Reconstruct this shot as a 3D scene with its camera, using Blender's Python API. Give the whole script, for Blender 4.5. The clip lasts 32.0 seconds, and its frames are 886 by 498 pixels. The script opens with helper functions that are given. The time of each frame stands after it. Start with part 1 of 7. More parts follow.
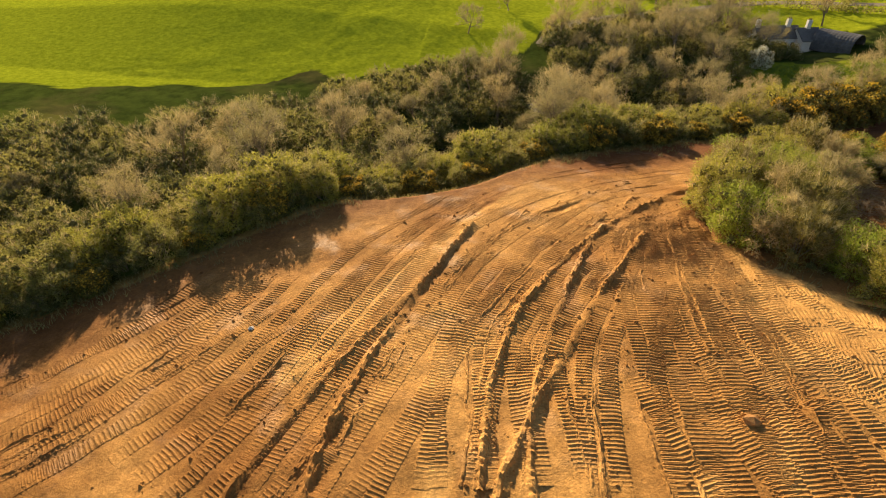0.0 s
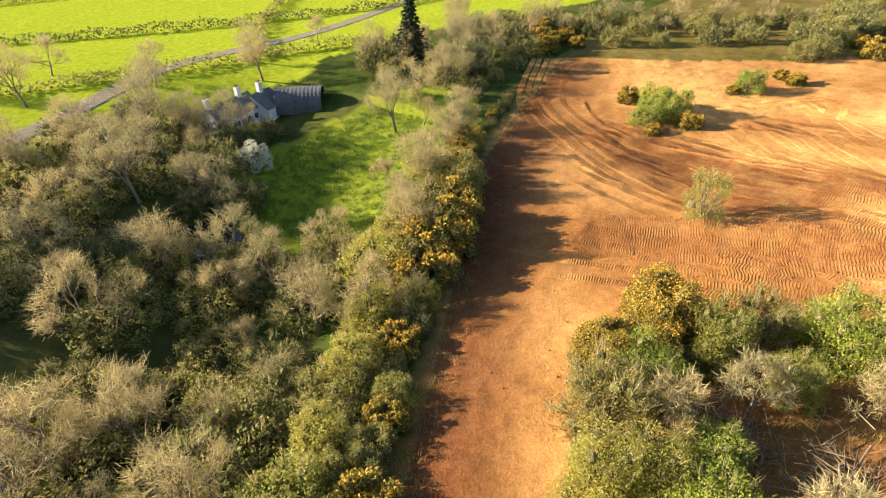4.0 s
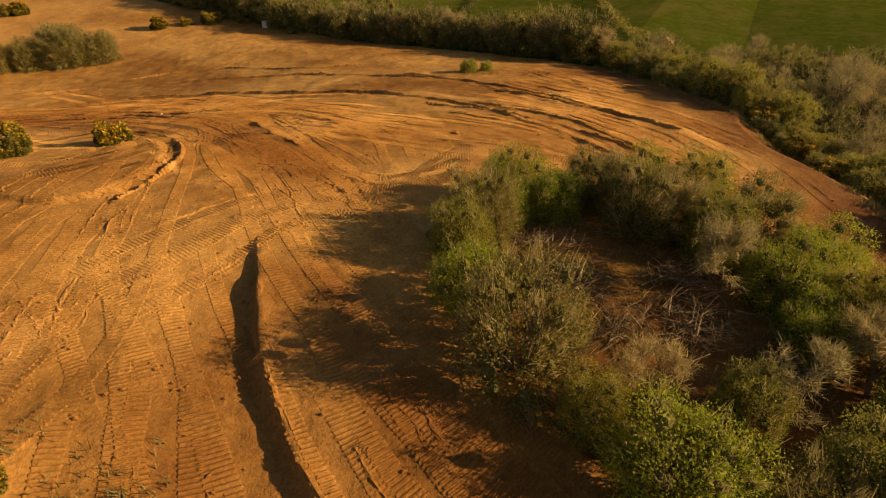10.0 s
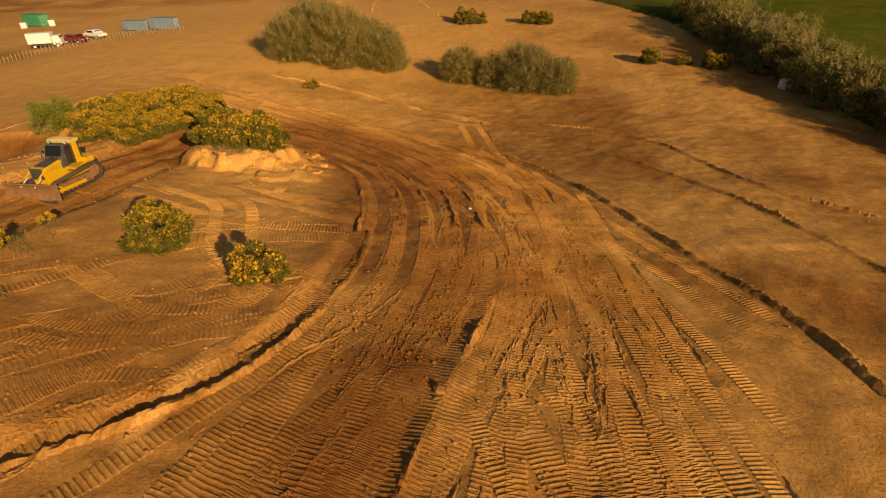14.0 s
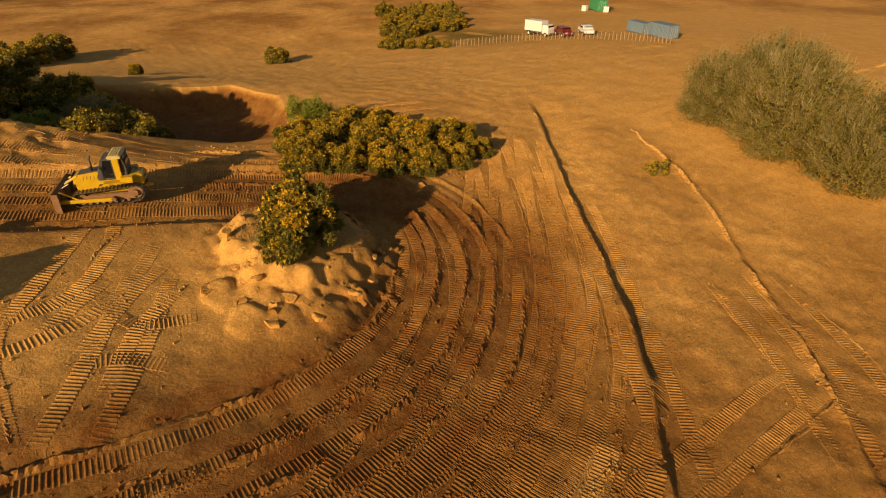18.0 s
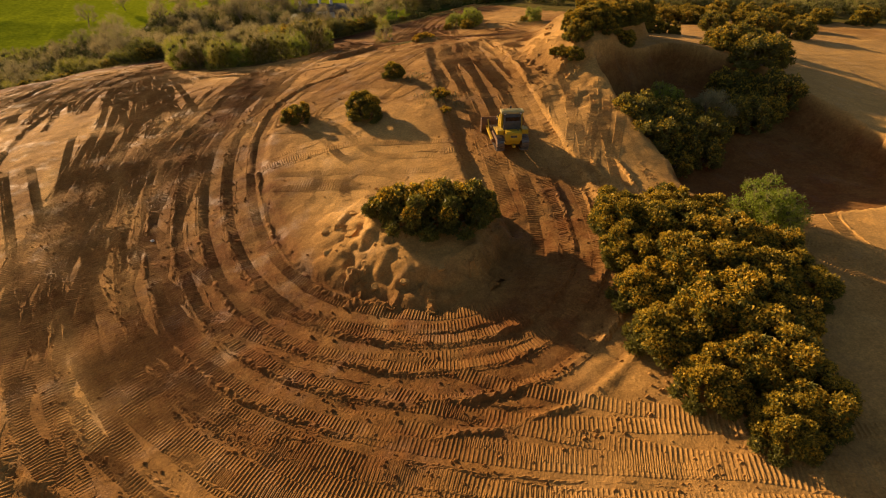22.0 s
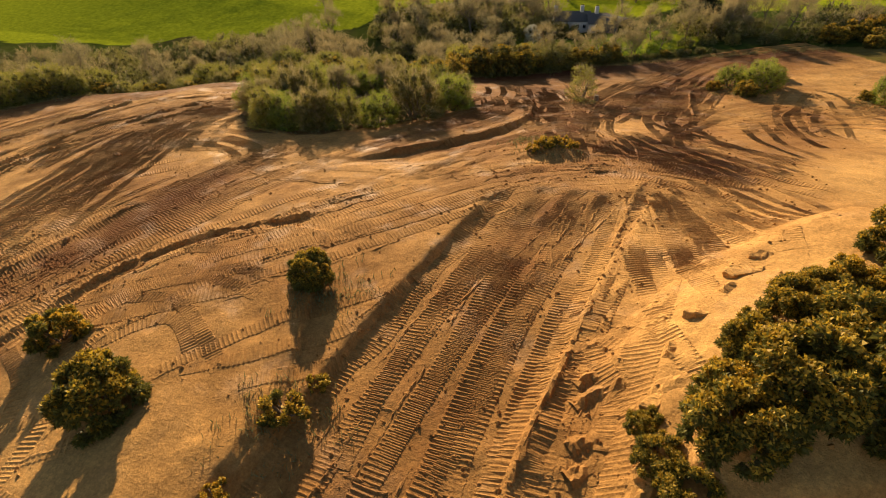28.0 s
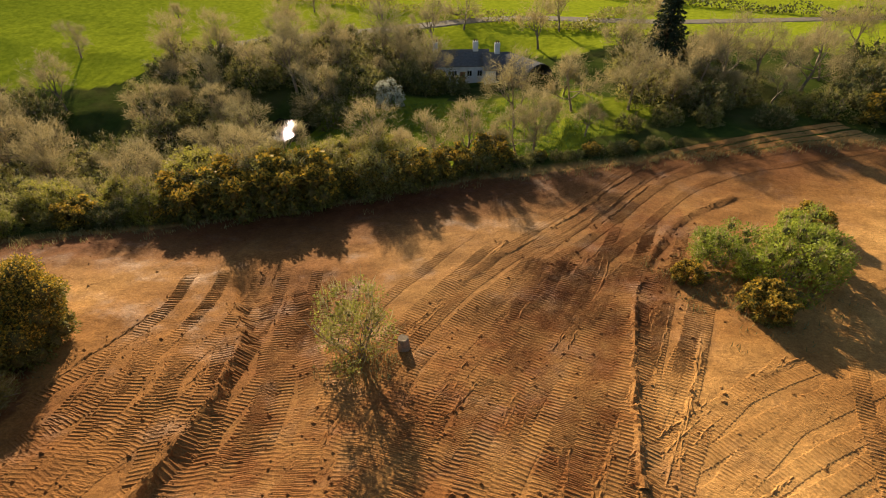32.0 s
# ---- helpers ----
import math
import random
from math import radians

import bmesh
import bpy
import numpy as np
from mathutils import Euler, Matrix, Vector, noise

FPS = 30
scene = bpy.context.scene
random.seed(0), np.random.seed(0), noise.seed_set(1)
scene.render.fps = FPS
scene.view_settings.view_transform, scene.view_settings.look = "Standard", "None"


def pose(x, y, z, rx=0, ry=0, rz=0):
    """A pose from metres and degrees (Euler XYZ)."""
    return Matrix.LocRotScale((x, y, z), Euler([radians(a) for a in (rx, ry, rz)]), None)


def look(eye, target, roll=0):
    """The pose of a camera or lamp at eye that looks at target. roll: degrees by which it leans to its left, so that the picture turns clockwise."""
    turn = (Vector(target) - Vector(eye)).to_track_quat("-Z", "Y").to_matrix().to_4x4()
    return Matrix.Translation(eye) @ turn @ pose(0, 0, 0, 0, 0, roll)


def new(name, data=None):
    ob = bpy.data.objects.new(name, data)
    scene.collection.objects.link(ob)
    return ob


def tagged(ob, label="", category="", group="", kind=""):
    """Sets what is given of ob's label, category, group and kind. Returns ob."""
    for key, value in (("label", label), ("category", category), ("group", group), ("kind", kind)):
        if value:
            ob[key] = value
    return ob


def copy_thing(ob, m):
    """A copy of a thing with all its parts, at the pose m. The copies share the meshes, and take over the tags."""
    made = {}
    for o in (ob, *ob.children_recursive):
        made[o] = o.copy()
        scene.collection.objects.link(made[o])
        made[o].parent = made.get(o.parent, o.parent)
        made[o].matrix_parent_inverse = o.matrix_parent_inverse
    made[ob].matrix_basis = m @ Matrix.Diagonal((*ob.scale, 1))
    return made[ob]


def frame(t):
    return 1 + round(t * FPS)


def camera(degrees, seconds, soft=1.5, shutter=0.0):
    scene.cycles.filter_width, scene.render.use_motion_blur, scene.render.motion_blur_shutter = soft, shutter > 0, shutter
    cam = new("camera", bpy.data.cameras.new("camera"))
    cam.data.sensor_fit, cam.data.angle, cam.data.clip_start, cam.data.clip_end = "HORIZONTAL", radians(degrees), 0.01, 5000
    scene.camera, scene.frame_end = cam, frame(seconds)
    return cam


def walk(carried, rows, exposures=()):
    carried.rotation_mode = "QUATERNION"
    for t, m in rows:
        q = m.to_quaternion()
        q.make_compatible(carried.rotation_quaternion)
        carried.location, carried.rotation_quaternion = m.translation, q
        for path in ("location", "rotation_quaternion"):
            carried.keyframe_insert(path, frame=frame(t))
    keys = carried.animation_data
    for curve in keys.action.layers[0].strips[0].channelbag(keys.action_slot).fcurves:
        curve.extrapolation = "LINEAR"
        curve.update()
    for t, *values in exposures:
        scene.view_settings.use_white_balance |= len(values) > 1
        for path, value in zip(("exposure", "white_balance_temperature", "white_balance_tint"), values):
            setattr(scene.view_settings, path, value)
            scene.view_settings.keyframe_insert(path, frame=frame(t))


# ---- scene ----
cam = camera(79.19, 32.0, soft=1.1)
PATH = [
    (0, (1.582, 11.294, 16.862), (-0.479, 27.769, 5.712), -0.21),
    (0.5, (0.820, 16.050, 16.723), (0.524, 32.697, 5.643), -0.27),
    (1, (0.246, 20.982, 16.641), (1.932, 37.583, 5.615), -0.20),
    (1.5, (0.005, 26.363, 16.757), (4.743, 42.403, 5.790), -0.28),
    (2, (0.295, 31.257, 17.252), (7.384, 46.417, 6.302), -0.21),
    (2.5, (0.630, 35.798, 17.708), (9.739, 49.831, 6.748), -0.44),
    (4.5, (12.480, 56.602, 19.243), (28.075, 62.237, 8.061), -1.74),
    (5, (17.673, 60.558, 18.743), (34.073, 58.608, 7.464), -2.14),
    (5.5, (22.939, 63.813, 18.500), (37.727, 56.505, 7.191), -1.91),
    (6, (28.738, 65.710, 18.140), (40.606, 54.242, 6.843), -1.71),
    (6.5, (34.164, 66.314, 17.754), (41.118, 51.337, 6.470), -1.21),
    (7, (39.504, 65.552, 17.303), (42.982, 49.395, 6.038), -0.79),
    (7.5, (43.639, 63.703, 16.739), (41.851, 47.208, 5.570), -0.31),
    (8, (47.347, 60.700, 16.212), (40.368, 45.551, 5.176), -0.09),
    (8.5, (49.542, 57.424, 15.767), (41.211, 42.913, 4.811), -0.36),
    (9, (50.504, 53.681, 15.348), (40.494, 40.195, 4.489), -0.80),
    (9.5, (50.365, 49.932, 15.066), (38.446, 38.050, 4.261), -1.05),
    (10, (49.153, 45.819, 14.882), (34.437, 37.590, 4.124), -1.36),
    (10.5, (47.297, 42.608, 14.810), (32.203, 35.029, 4.099), -1.67),
    (11, (44.460, 39.575, 14.676), (29.225, 32.222, 4.006), -1.90),
    (11.5, (41.291, 37.060, 14.674), (26.503, 28.760, 4.070), -2.04),
    (12, (37.506, 34.954, 14.716), (25.376, 23.000, 4.230), -1.87),
    (12.5, (33.351, 33.586, 14.714), (23.670, 19.517, 4.306), -2.01),
    (13, (28.986, 31.904, 14.661), (20.111, 17.257, 4.330), -2.08),
    (13.5, (25.033, 30.448, 14.797), (18.894, 14.417, 4.534), -1.77),
    (14, (20.707, 28.324, 14.750), (18.932, 11.203, 4.567), -1.60),
    (14.5, (17.019, 25.775, 14.828), (17.502, 8.578, 4.629), -1.50),
    (16.5, (7.335, 8.594, 14.547), (16.573, -5.908, 4.332), -1.08),
    (17, (6.366, 2.641, 14.970), (16.328, -11.355, 4.729), -1.13),
    (17.5, (5.154, -2.520, 15.399), (16.941, -14.990, 5.125), -0.87),
    (18, (3.890, -7.996, 15.590), (18.159, -17.489, 5.281), -0.51),
    (18.5, (3.007, -13.431, 15.840), (18.837, -19.847, 5.436), -0.40),
    (19, (2.765, -19.320, 16.121), (19.289, -23.452, 5.639), -0.57),
    (19.5, (3.156, -24.807, 16.382), (20.150, -24.836, 5.836), -0.65),
    (20, (4.836, -31.017, 16.372), (20.722, -24.977, 5.828), -1.01),
    (20.5, (8.225, -36.500, 16.364), (22.428, -27.128, 5.855), -1.25),
    (21, (12.349, -40.224, 16.384), (25.638, -29.590, 5.879), -1.36),
    (21.5, (17.389, -43.059, 16.233), (28.362, -30.035, 5.747), -1.32),
    (22, (22.648, -44.636, 16.101), (28.657, -28.692, 5.627), -1.02),
    (22.5, (27.986, -44.757, 16.006), (31.732, -28.143, 5.521), -1.00),
    (23, (32.069, -43.825, 15.967), (35.189, -27.074, 5.495), -0.91),
    (23.5, (35.703, -41.994, 15.982), (38.020, -25.107, 5.519), -0.82),
    (24, (38.663, -39.737, 16.052), (39.300, -22.684, 5.624), -0.69),
    (24.5, (41.478, -36.839, 16.183), (40.966, -19.751, 5.802), -0.65),
    (26.5, (48.043, -21.821, 18.737), (44.249, -5.590, 7.685), -0.47),
    (27, (48.669, -17.612, 18.634), (44.562, -1.399, 7.669), -1.23),
    (27.5, (49.034, -13.020, 18.435), (44.917, 3.150, 7.409), -0.59),
    (28, (49.558, -8.349, 17.764), (45.458, 7.818, 6.726), -0.62),
    (28.5, (50.205, -3.027, 17.087), (46.292, 13.188, 6.053), -0.81),
    (29, (50.886, 2.337, 16.413), (47.276, 18.629, 5.389), -0.90),
    (29.5, (51.850, 8.452, 16.093), (48.610, 24.820, 5.067), -1.05),
    (30, (52.907, 14.521, 15.920), (49.918, 30.932, 4.887), -1.04),
    (30.5, (54.072, 21.063, 15.792), (50.919, 37.449, 4.767), -0.97),
    (31, (55.285, 27.321, 15.323), (51.731, 43.603, 4.265), -0.91),
    (31.5, (56.281, 34.007, 15.096), (52.901, 50.322, 4.033), -0.74),
    (32, (57.298, 40.379, 14.921), (54.350, 56.786, 3.871), -0.79),
]
EXPOSURES = [(0, 1.25, 6800, 12), (2, 1.7, 6250, 11), (4, 2.0, 5700, 10), (6, 1.98, 5400, 6), (7, 1.45, 6100, 7), (8, 0.83, 7400, 13), (9, 0.4, 8300, 19), (11, 0.3, 8900, 21), (14, 0.1, 9100, 22), (18, 0.14, 8800, 19), (20, 0.28, 8400, 19), (21, 0.25, 8200, 21), (22, 0.5, 7900, 21), (23, 0.86, 7700, 21), (24, 0.94, 7400, 21), (25, 0.8, 7400, 20), (27, 0.58, 7500, 20), (28, 0.8, 6800, 15), (29, 0.4, 7300, 16), (30, 0.18, 7800, 18), (31, 0.78, 7100, 16), (32, 0.98, 6250, 12)]
walk(cam, [(t, look(eye, target, roll)) for t, eye, target, roll in PATH], EXPOSURES)

# ---- light ----
SUN_TURN, SUN_HEIGHT = 116.6, 19.2      # degrees: heading of the sun from +x, and its height
world = bpy.data.worlds.new("sky")
scene.world = world
world.use_nodes = True
sky = world.node_tree.nodes.new("ShaderNodeTexSky")
sky.sky_type, sky.sun_disc = "NISHITA", False
sky.sun_elevation, sky.sun_rotation = radians(SUN_HEIGHT), radians(90 - SUN_TURN)
world.node_tree.links.new(sky.outputs["Color"], world.node_tree.nodes["Background"].inputs["Color"])
world.node_tree.nodes["Background"].inputs["Strength"].default_value = 0.058
sun = new("sun", bpy.data.lights.new("sun", "SUN"))
sun.data.energy, sun.data.angle, sun.data.color = 4.6, radians(0.6), (1.0, 0.80, 0.52)
sun_way = Vector((math.cos(radians(SUN_TURN)) * math.cos(radians(SUN_HEIGHT)), math.sin(radians(SUN_TURN)) * math.cos(radians(SUN_HEIGHT)), math.sin(radians(SUN_HEIGHT))))
sun.matrix_world = look(sun_way * 200, (0, 0, 0))


# ---- materials ----
def nodes_of(name, rough=0.9, spec=0.2, metal=0.0):
    mat = bpy.data.materials.new(name)
    mat.use_nodes = True
    nt = mat.node_tree
    b = nt.nodes["Principled BSDF"]
    b.inputs["Roughness"].default_value, b.inputs["Metallic"].default_value = rough, metal
    b.inputs["Specular IOR Level"].default_value = spec
    return mat, nt, b


def noise_of(nt, scale, detail=4.0, rough=0.6, space="Object"):
    co = nt.nodes.new("ShaderNodeTexCoord")
    n = nt.nodes.new("ShaderNodeTexNoise")
    n.inputs["Scale"].default_value, n.inputs["Detail"].default_value, n.inputs["Roughness"].default_value = scale, detail, rough
    nt.links.new(co.outputs[space], n.inputs["Vector"])
    return n.outputs["Fac"]


def ramp_of(nt, fac, a, b, lo=0.35, hi=0.65):
    r = nt.nodes.new("ShaderNodeValToRGB")
    r.color_ramp.elements[0].position, r.color_ramp.elements[1].position = lo, hi
    r.color_ramp.elements[0].color, r.color_ramp.elements[1].color = (*a, 1), (*b, 1)
    nt.links.new(fac, r.inputs["Fac"])
    return r.outputs["Color"]


def mix_of(nt, fac, a, b, how="MIX"):
    m = nt.nodes.new("ShaderNodeMix")
    m.data_type, m.blend_type = "RGBA", how
    for sock, v in ((m.inputs["Factor"], fac), (m.inputs["A"], a), (m.inputs["B"], b)):
        if isinstance(v, (int, float)):
            sock.default_value = v
        elif isinstance(v, tuple):
            sock.default_value = (*v, 1)
        else:
            nt.links.new(v, sock)
    return m.outputs["Result"]


def math_of(nt, op, a, b):
    m = nt.nodes.new("ShaderNodeMath")
    m.operation = op
    for sock, v in zip(m.inputs, (a, b)):
        if isinstance(v, (int, float)):
            sock.default_value = v
        else:
            nt.links.new(v, sock)
    return m.outputs["Value"]


def bump_of(nt, b, height, strength=0.5, distance=0.05, below=None):
    n = nt.nodes.new("ShaderNodeBump")
    n.inputs["Strength"].default_value, n.inputs["Distance"].default_value = strength, distance
    nt.links.new(height, n.inputs["Height"])
    if below is not None:
        nt.links.new(below, n.inputs["Normal"])
    nt.links.new(n.outputs["Normal"], b.inputs["Normal"])
    return n.outputs["Normal"]


def attr_of(nt, name):
    a = nt.nodes.new("ShaderNodeAttribute")
    a.attribute_name = name
    return a.outputs["Fac"]


PALE, EARTH, CHURN, DAMP_SHADE = (0.67, 0.385, 0.122), (0.34, 0.163, 0.043), (0.215, 0.088, 0.025), (0.14, 0.052, 0.018)


def ground_material():
    mat, nt, b = nodes_of("ground_cover", 0.92, 0.12)
    big, mid, fine = noise_of(nt, 0.06, 5), noise_of(nt, 0.55, 6, 0.65), noise_of(nt, 5.0, 5, 0.7)
    soil = mix_of(nt, ramp_of(nt, big, (0, 0, 0), (1, 1, 1), 0.38, 0.62), EARTH, PALE)
    soil = mix_of(nt, attr_of(nt, "pale"), soil, PALE)
    worked = math_of(nt, "MULTIPLY", attr_of(nt, "worked"), ramp_of(nt, mid, (0.5, 0.5, 0.5), (1, 1, 1), 0.35, 0.6))
    soil = mix_of(nt, worked, soil, CHURN)
    # dark colour for damp soil and for the hedge's shade painted on the ground
    soil = mix_of(nt, attr_of(nt, "damp_shade"), soil, DAMP_SHADE)
    soil = mix_of(nt, math_of(nt, "SUBTRACT", 0.42, math_of(nt, "MULTIPLY", attr_of(nt, "pale"), 0.2)), soil, ramp_of(nt, mid, (0.52, 0.46, 0.42), (1.35, 1.33, 1.28), 0.32, 0.68), "MULTIPLY")
    soil = mix_of(nt, math_of(nt, "SUBTRACT", 0.34, math_of(nt, "MULTIPLY", attr_of(nt, "pale"), 0.2)), soil, ramp_of(nt, noise_of(nt, 1.9, 8, 0.72), (0.55, 0.5, 0.46), (1.32, 1.3, 1.27), 0.38, 0.62), "MULTIPLY")
    soil = mix_of(nt, 0.4, soil, ramp_of(nt, fine, (0.5, 0.45, 0.41), (1.35, 1.32, 1.28), 0.32, 0.68), "MULTIPLY")
    soil = mix_of(nt, 0.4, soil, ramp_of(nt, noise_of(nt, 11.0, 4, 0.7), (0.55, 0.5, 0.46), (1.35, 1.33, 1.3), 0.36, 0.64), "MULTIPLY")
    sward = ramp_of(nt, mid, (0.03, 0.045, 0.010), (0.075, 0.10, 0.018), 0.3, 0.7)
    sward = mix_of(nt, ramp_of(nt, noise_of(nt, 0.12, 4), (0, 0, 0), (0.6, 0.6, 0.6), 0.45, 0.7), sward, (0.14, 0.11, 0.04))
    tufts = noise_of(nt, 1.3, 5, 0.65)
    # pasture green, brightened by putting backlight through the grass into the colour
    field = ramp_of(nt, tufts, (0.20, 0.25, 0.012), (0.38, 0.42, 0.025), 0.3, 0.7)
    cover = mix_of(nt, attr_of(nt, "field"), sward, field)
    nt.links.new(mix_of(nt, attr_of(nt, "grass"), soil, cover), b.inputs["Base Color"])
    bare = math_of(nt, "SUBTRACT", 1.0, attr_of(nt, "grass"))
    slick = math_of(nt, "MULTIPLY", bare, ramp_of(nt, noise_of(nt, 0.42, 5, 0.6), (0, 0, 0), (1, 1, 1), 0.52, 0.66))
    nt.links.new(math_of(nt, "ADD", math_of(nt, "MULTIPLY", bare, 0.1), math_of(nt, "MULTIPLY", slick, 0.05)), b.inputs["Specular IOR Level"])
    nt.links.new(math_of(nt, "SUBTRACT", 0.92, math_of(nt, "MULTIPLY", slick, 0.28)), b.inputs["Roughness"])
    n1 = bump_of(nt, b, mid, 0.5, 0.18)
    n2 = bump_of(nt, b, tufts, 0.25, 0.16, n1)
    n3 = bump_of(nt, b, fine, 0.8, 0.06, n2)
    crumb = noise_of(nt, 15.0, 4, 0.7)
    bump_of(nt, b, crumb, 0.75, 0.035, n3)
    return mat


def soil_material(name, a, c):
    mat, nt, b = nodes_of(name, 0.85, 0.18)
    info = nt.nodes.new("ShaderNodeObjectInfo")
    mid, fine = noise_of(nt, 0.5, 6, 0.65), noise_of(nt, 6.0, 5, 0.7)
    col = mix_of(nt, info.outputs["Random"], a, c)
    col = mix_of(nt, 0.6, col, ramp_of(nt, mid, (0.6, 0.56, 0.52), (1.3, 1.28, 1.22), 0.3, 0.7), "MULTIPLY")
    col = mix_of(nt, 0.5, col, ramp_of(nt, fine, (0.6, 0.55, 0.5), (1.3, 1.3, 1.3), 0.3, 0.7), "MULTIPLY")
    nt.links.new(col, b.inputs["Base Color"])
    bump_of(nt, b, fine, 0.8, 0.05)
    return mat


def leaf_material(name, a, c, rough=0.6, through_leaf=0.25):
    mat, nt, b = nodes_of(name, rough, 0.25)
    geo = nt.nodes.new("ShaderNodeNewGeometry")
    info = nt.nodes.new("ShaderNodeObjectInfo")
    col = mix_of(nt, geo.outputs["Random Per Island"], a, c)
    col = mix_of(nt, 0.5, col, ramp_of(nt, info.outputs["Random"], (0.65, 0.72, 0.7), (1.3, 1.2, 1.1), 0, 1), "MULTIPLY")
    nt.links.new(col, b.inputs["Base Color"])
    t = nt.nodes.new("ShaderNodeBsdfTranslucent")
    nt.links.new(col, t.inputs["Color"])
    m = nt.nodes.new("ShaderNodeMixShader")
    m.inputs["Fac"].default_value = through_leaf
    nt.links.new(b.outputs["BSDF"], m.inputs[1])
    nt.links.new(t.outputs["BSDF"], m.inputs[2])
    nt.links.new(m.outputs["Shader"], nt.nodes["Material Output"].inputs["Surface"])
    return mat


def plain_material(name, a, c, scale=3.0, rough=0.6, metal=0.0, spec=0.4, grain=0.3, depth=0.01):
    mat, nt, b = nodes_of(name, rough, spec, metal)
    n = noise_of(nt, scale, 6, 0.65)
    nt.links.new(ramp_of(nt, n, a, c, 0.3, 0.7), b.inputs["Base Color"])
    if grain:
        bump_of(nt, b, noise_of(nt, scale * 6, 4), grain, depth)
    return mat


GROUND = ground_material()
BANK_SOIL = soil_material("bank_soil", (0.36, 0.18, 0.06), (0.45, 0.24, 0.09))
GORSE_LEAF = leaf_material("gorse_needles", (0.11, 0.108, 0.022), (0.27, 0.235, 0.042), 0.6, 0.35)
GORSE_FLOWER = leaf_material("gorse_flowers", (0.46, 0.29, 0.035), (0.74, 0.48, 0.05), 0.6, 0.35)
WILLOW_LEAF = leaf_material("willow_leaves", (0.25, 0.245, 0.042), (0.43, 0.40, 0.075), 0.6, 0.45)
FRESH_LEAF = leaf_material("fresh_leaves", (0.21, 0.262, 0.03), (0.42, 0.46, 0.06), 0.6, 0.45)
SCRUB_LEAF = leaf_material("scrub_leaves", (0.20, 0.19, 0.045), (0.36, 0.33, 0.09), 0.65, 0.45)
SALLOW_LEAF = leaf_material("sallow_leaves", (0.17, 0.15, 0.035), (0.33, 0.28, 0.07), 0.65, 0.4)
DARK_LEAF = leaf_material("dark_leaves", (0.09, 0.10, 0.026), (0.18, 0.18, 0.05), 0.6, 0.35)
FIR_LEAF = leaf_material("fir_needles", (0.02, 0.035, 0.016), (0.045, 0.06, 0.025))
BLOSSOM = leaf_material("blossom", (0.55, 0.55, 0.42), (0.75, 0.74, 0.62), 0.7, 0.3)
GRASS_BLADE = leaf_material("grass_blades", (0.10, 0.16, 0.02), (0.2, 0.28, 0.04), 0.6, 0.4)
DRY_GRASS = leaf_material("dry_grass", (0.20, 0.17, 0.06), (0.34, 0.29, 0.12), 0.7, 0.3)
# bush cores: dead brown growth with the inner shade put into the colour
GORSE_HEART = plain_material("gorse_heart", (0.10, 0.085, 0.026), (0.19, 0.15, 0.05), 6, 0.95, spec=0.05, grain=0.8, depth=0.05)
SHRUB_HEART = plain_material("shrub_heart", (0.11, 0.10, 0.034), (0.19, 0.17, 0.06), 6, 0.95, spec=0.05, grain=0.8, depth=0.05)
BARK = plain_material("bark", (0.16, 0.12, 0.075), (0.32, 0.25, 0.17), 4, 0.9, spec=0.15)
TWIG = leaf_material("twigs", (0.29, 0.235, 0.11), (0.52, 0.43, 0.21), 0.85, 0.4)
DEAD_WOOD = plain_material("dead_wood", (0.17, 0.12, 0.07), (0.33, 0.25, 0.16), 5, 0.9, spec=0.15)


# ---- helpers of the scene ----
rng = np.random.default_rng(7)


def mesh_of(name, verts, faces, mat=None, smooth=False):
    me = bpy.data.meshes.new(name)
    verts, faces = np.asarray(verts, np.float32), np.asarray(faces, np.int32)
    k = faces.shape[1]
    me.vertices.add(len(verts))
    me.vertices.foreach_set("co", verts.ravel())
    me.loops.add(faces.size)
    me.loops.foreach_set("vertex_index", faces.ravel())
    me.polygons.add(len(faces))
    me.polygons.foreach_set("loop_start", np.arange(0, faces.size, k, dtype=np.int32))
    me.polygons.foreach_set("use_smooth", np.full(len(faces), smooth))
    me.update(calc_edges=True)
    if mat:
        me.materials.append(mat)
    return me


def part(name, data, mat=None, parent=None, label="", kind=""):
    """One mesh object, from a bmesh or a mesh, under a thing or a part."""
    if isinstance(data, bmesh.types.BMesh):
        me = bpy.data.meshes.new(name)
        data.to_mesh(me)
        data.free()
    else:
        me = data
    if mat and not me.materials:
        me.materials.append(mat)
    ob = new(name, me)
    if parent is not None:
        ob.parent = parent
    return tagged(ob, label=label, kind=kind)


def thing(name, label, category, group="", at=None, kind=""):
    ob = tagged(new(name), label, category, group, kind)
    ob.empty_display_size = 0.3
    if at is not None:
        ob.matrix_world = at
    return ob


def box(size, at=(0, 0, 0), bevel=0.02, turn=None, segments=2):
    bm = bmesh.new()
    bmesh.ops.create_cube(bm, size=1.0)
    bmesh.ops.scale(bm, vec=size, verts=bm.verts)
    if bevel:
        bmesh.ops.bevel(bm, geom=bm.edges[:], offset=bevel, segments=segments, affect="EDGES", profile=0.6)
    m = Matrix.Translation(at)
    if turn:
        m = m @ Euler([radians(a) for a in turn]).to_matrix().to_4x4()
    bmesh.ops.transform(bm, matrix=m, verts=bm.verts)
    return bm


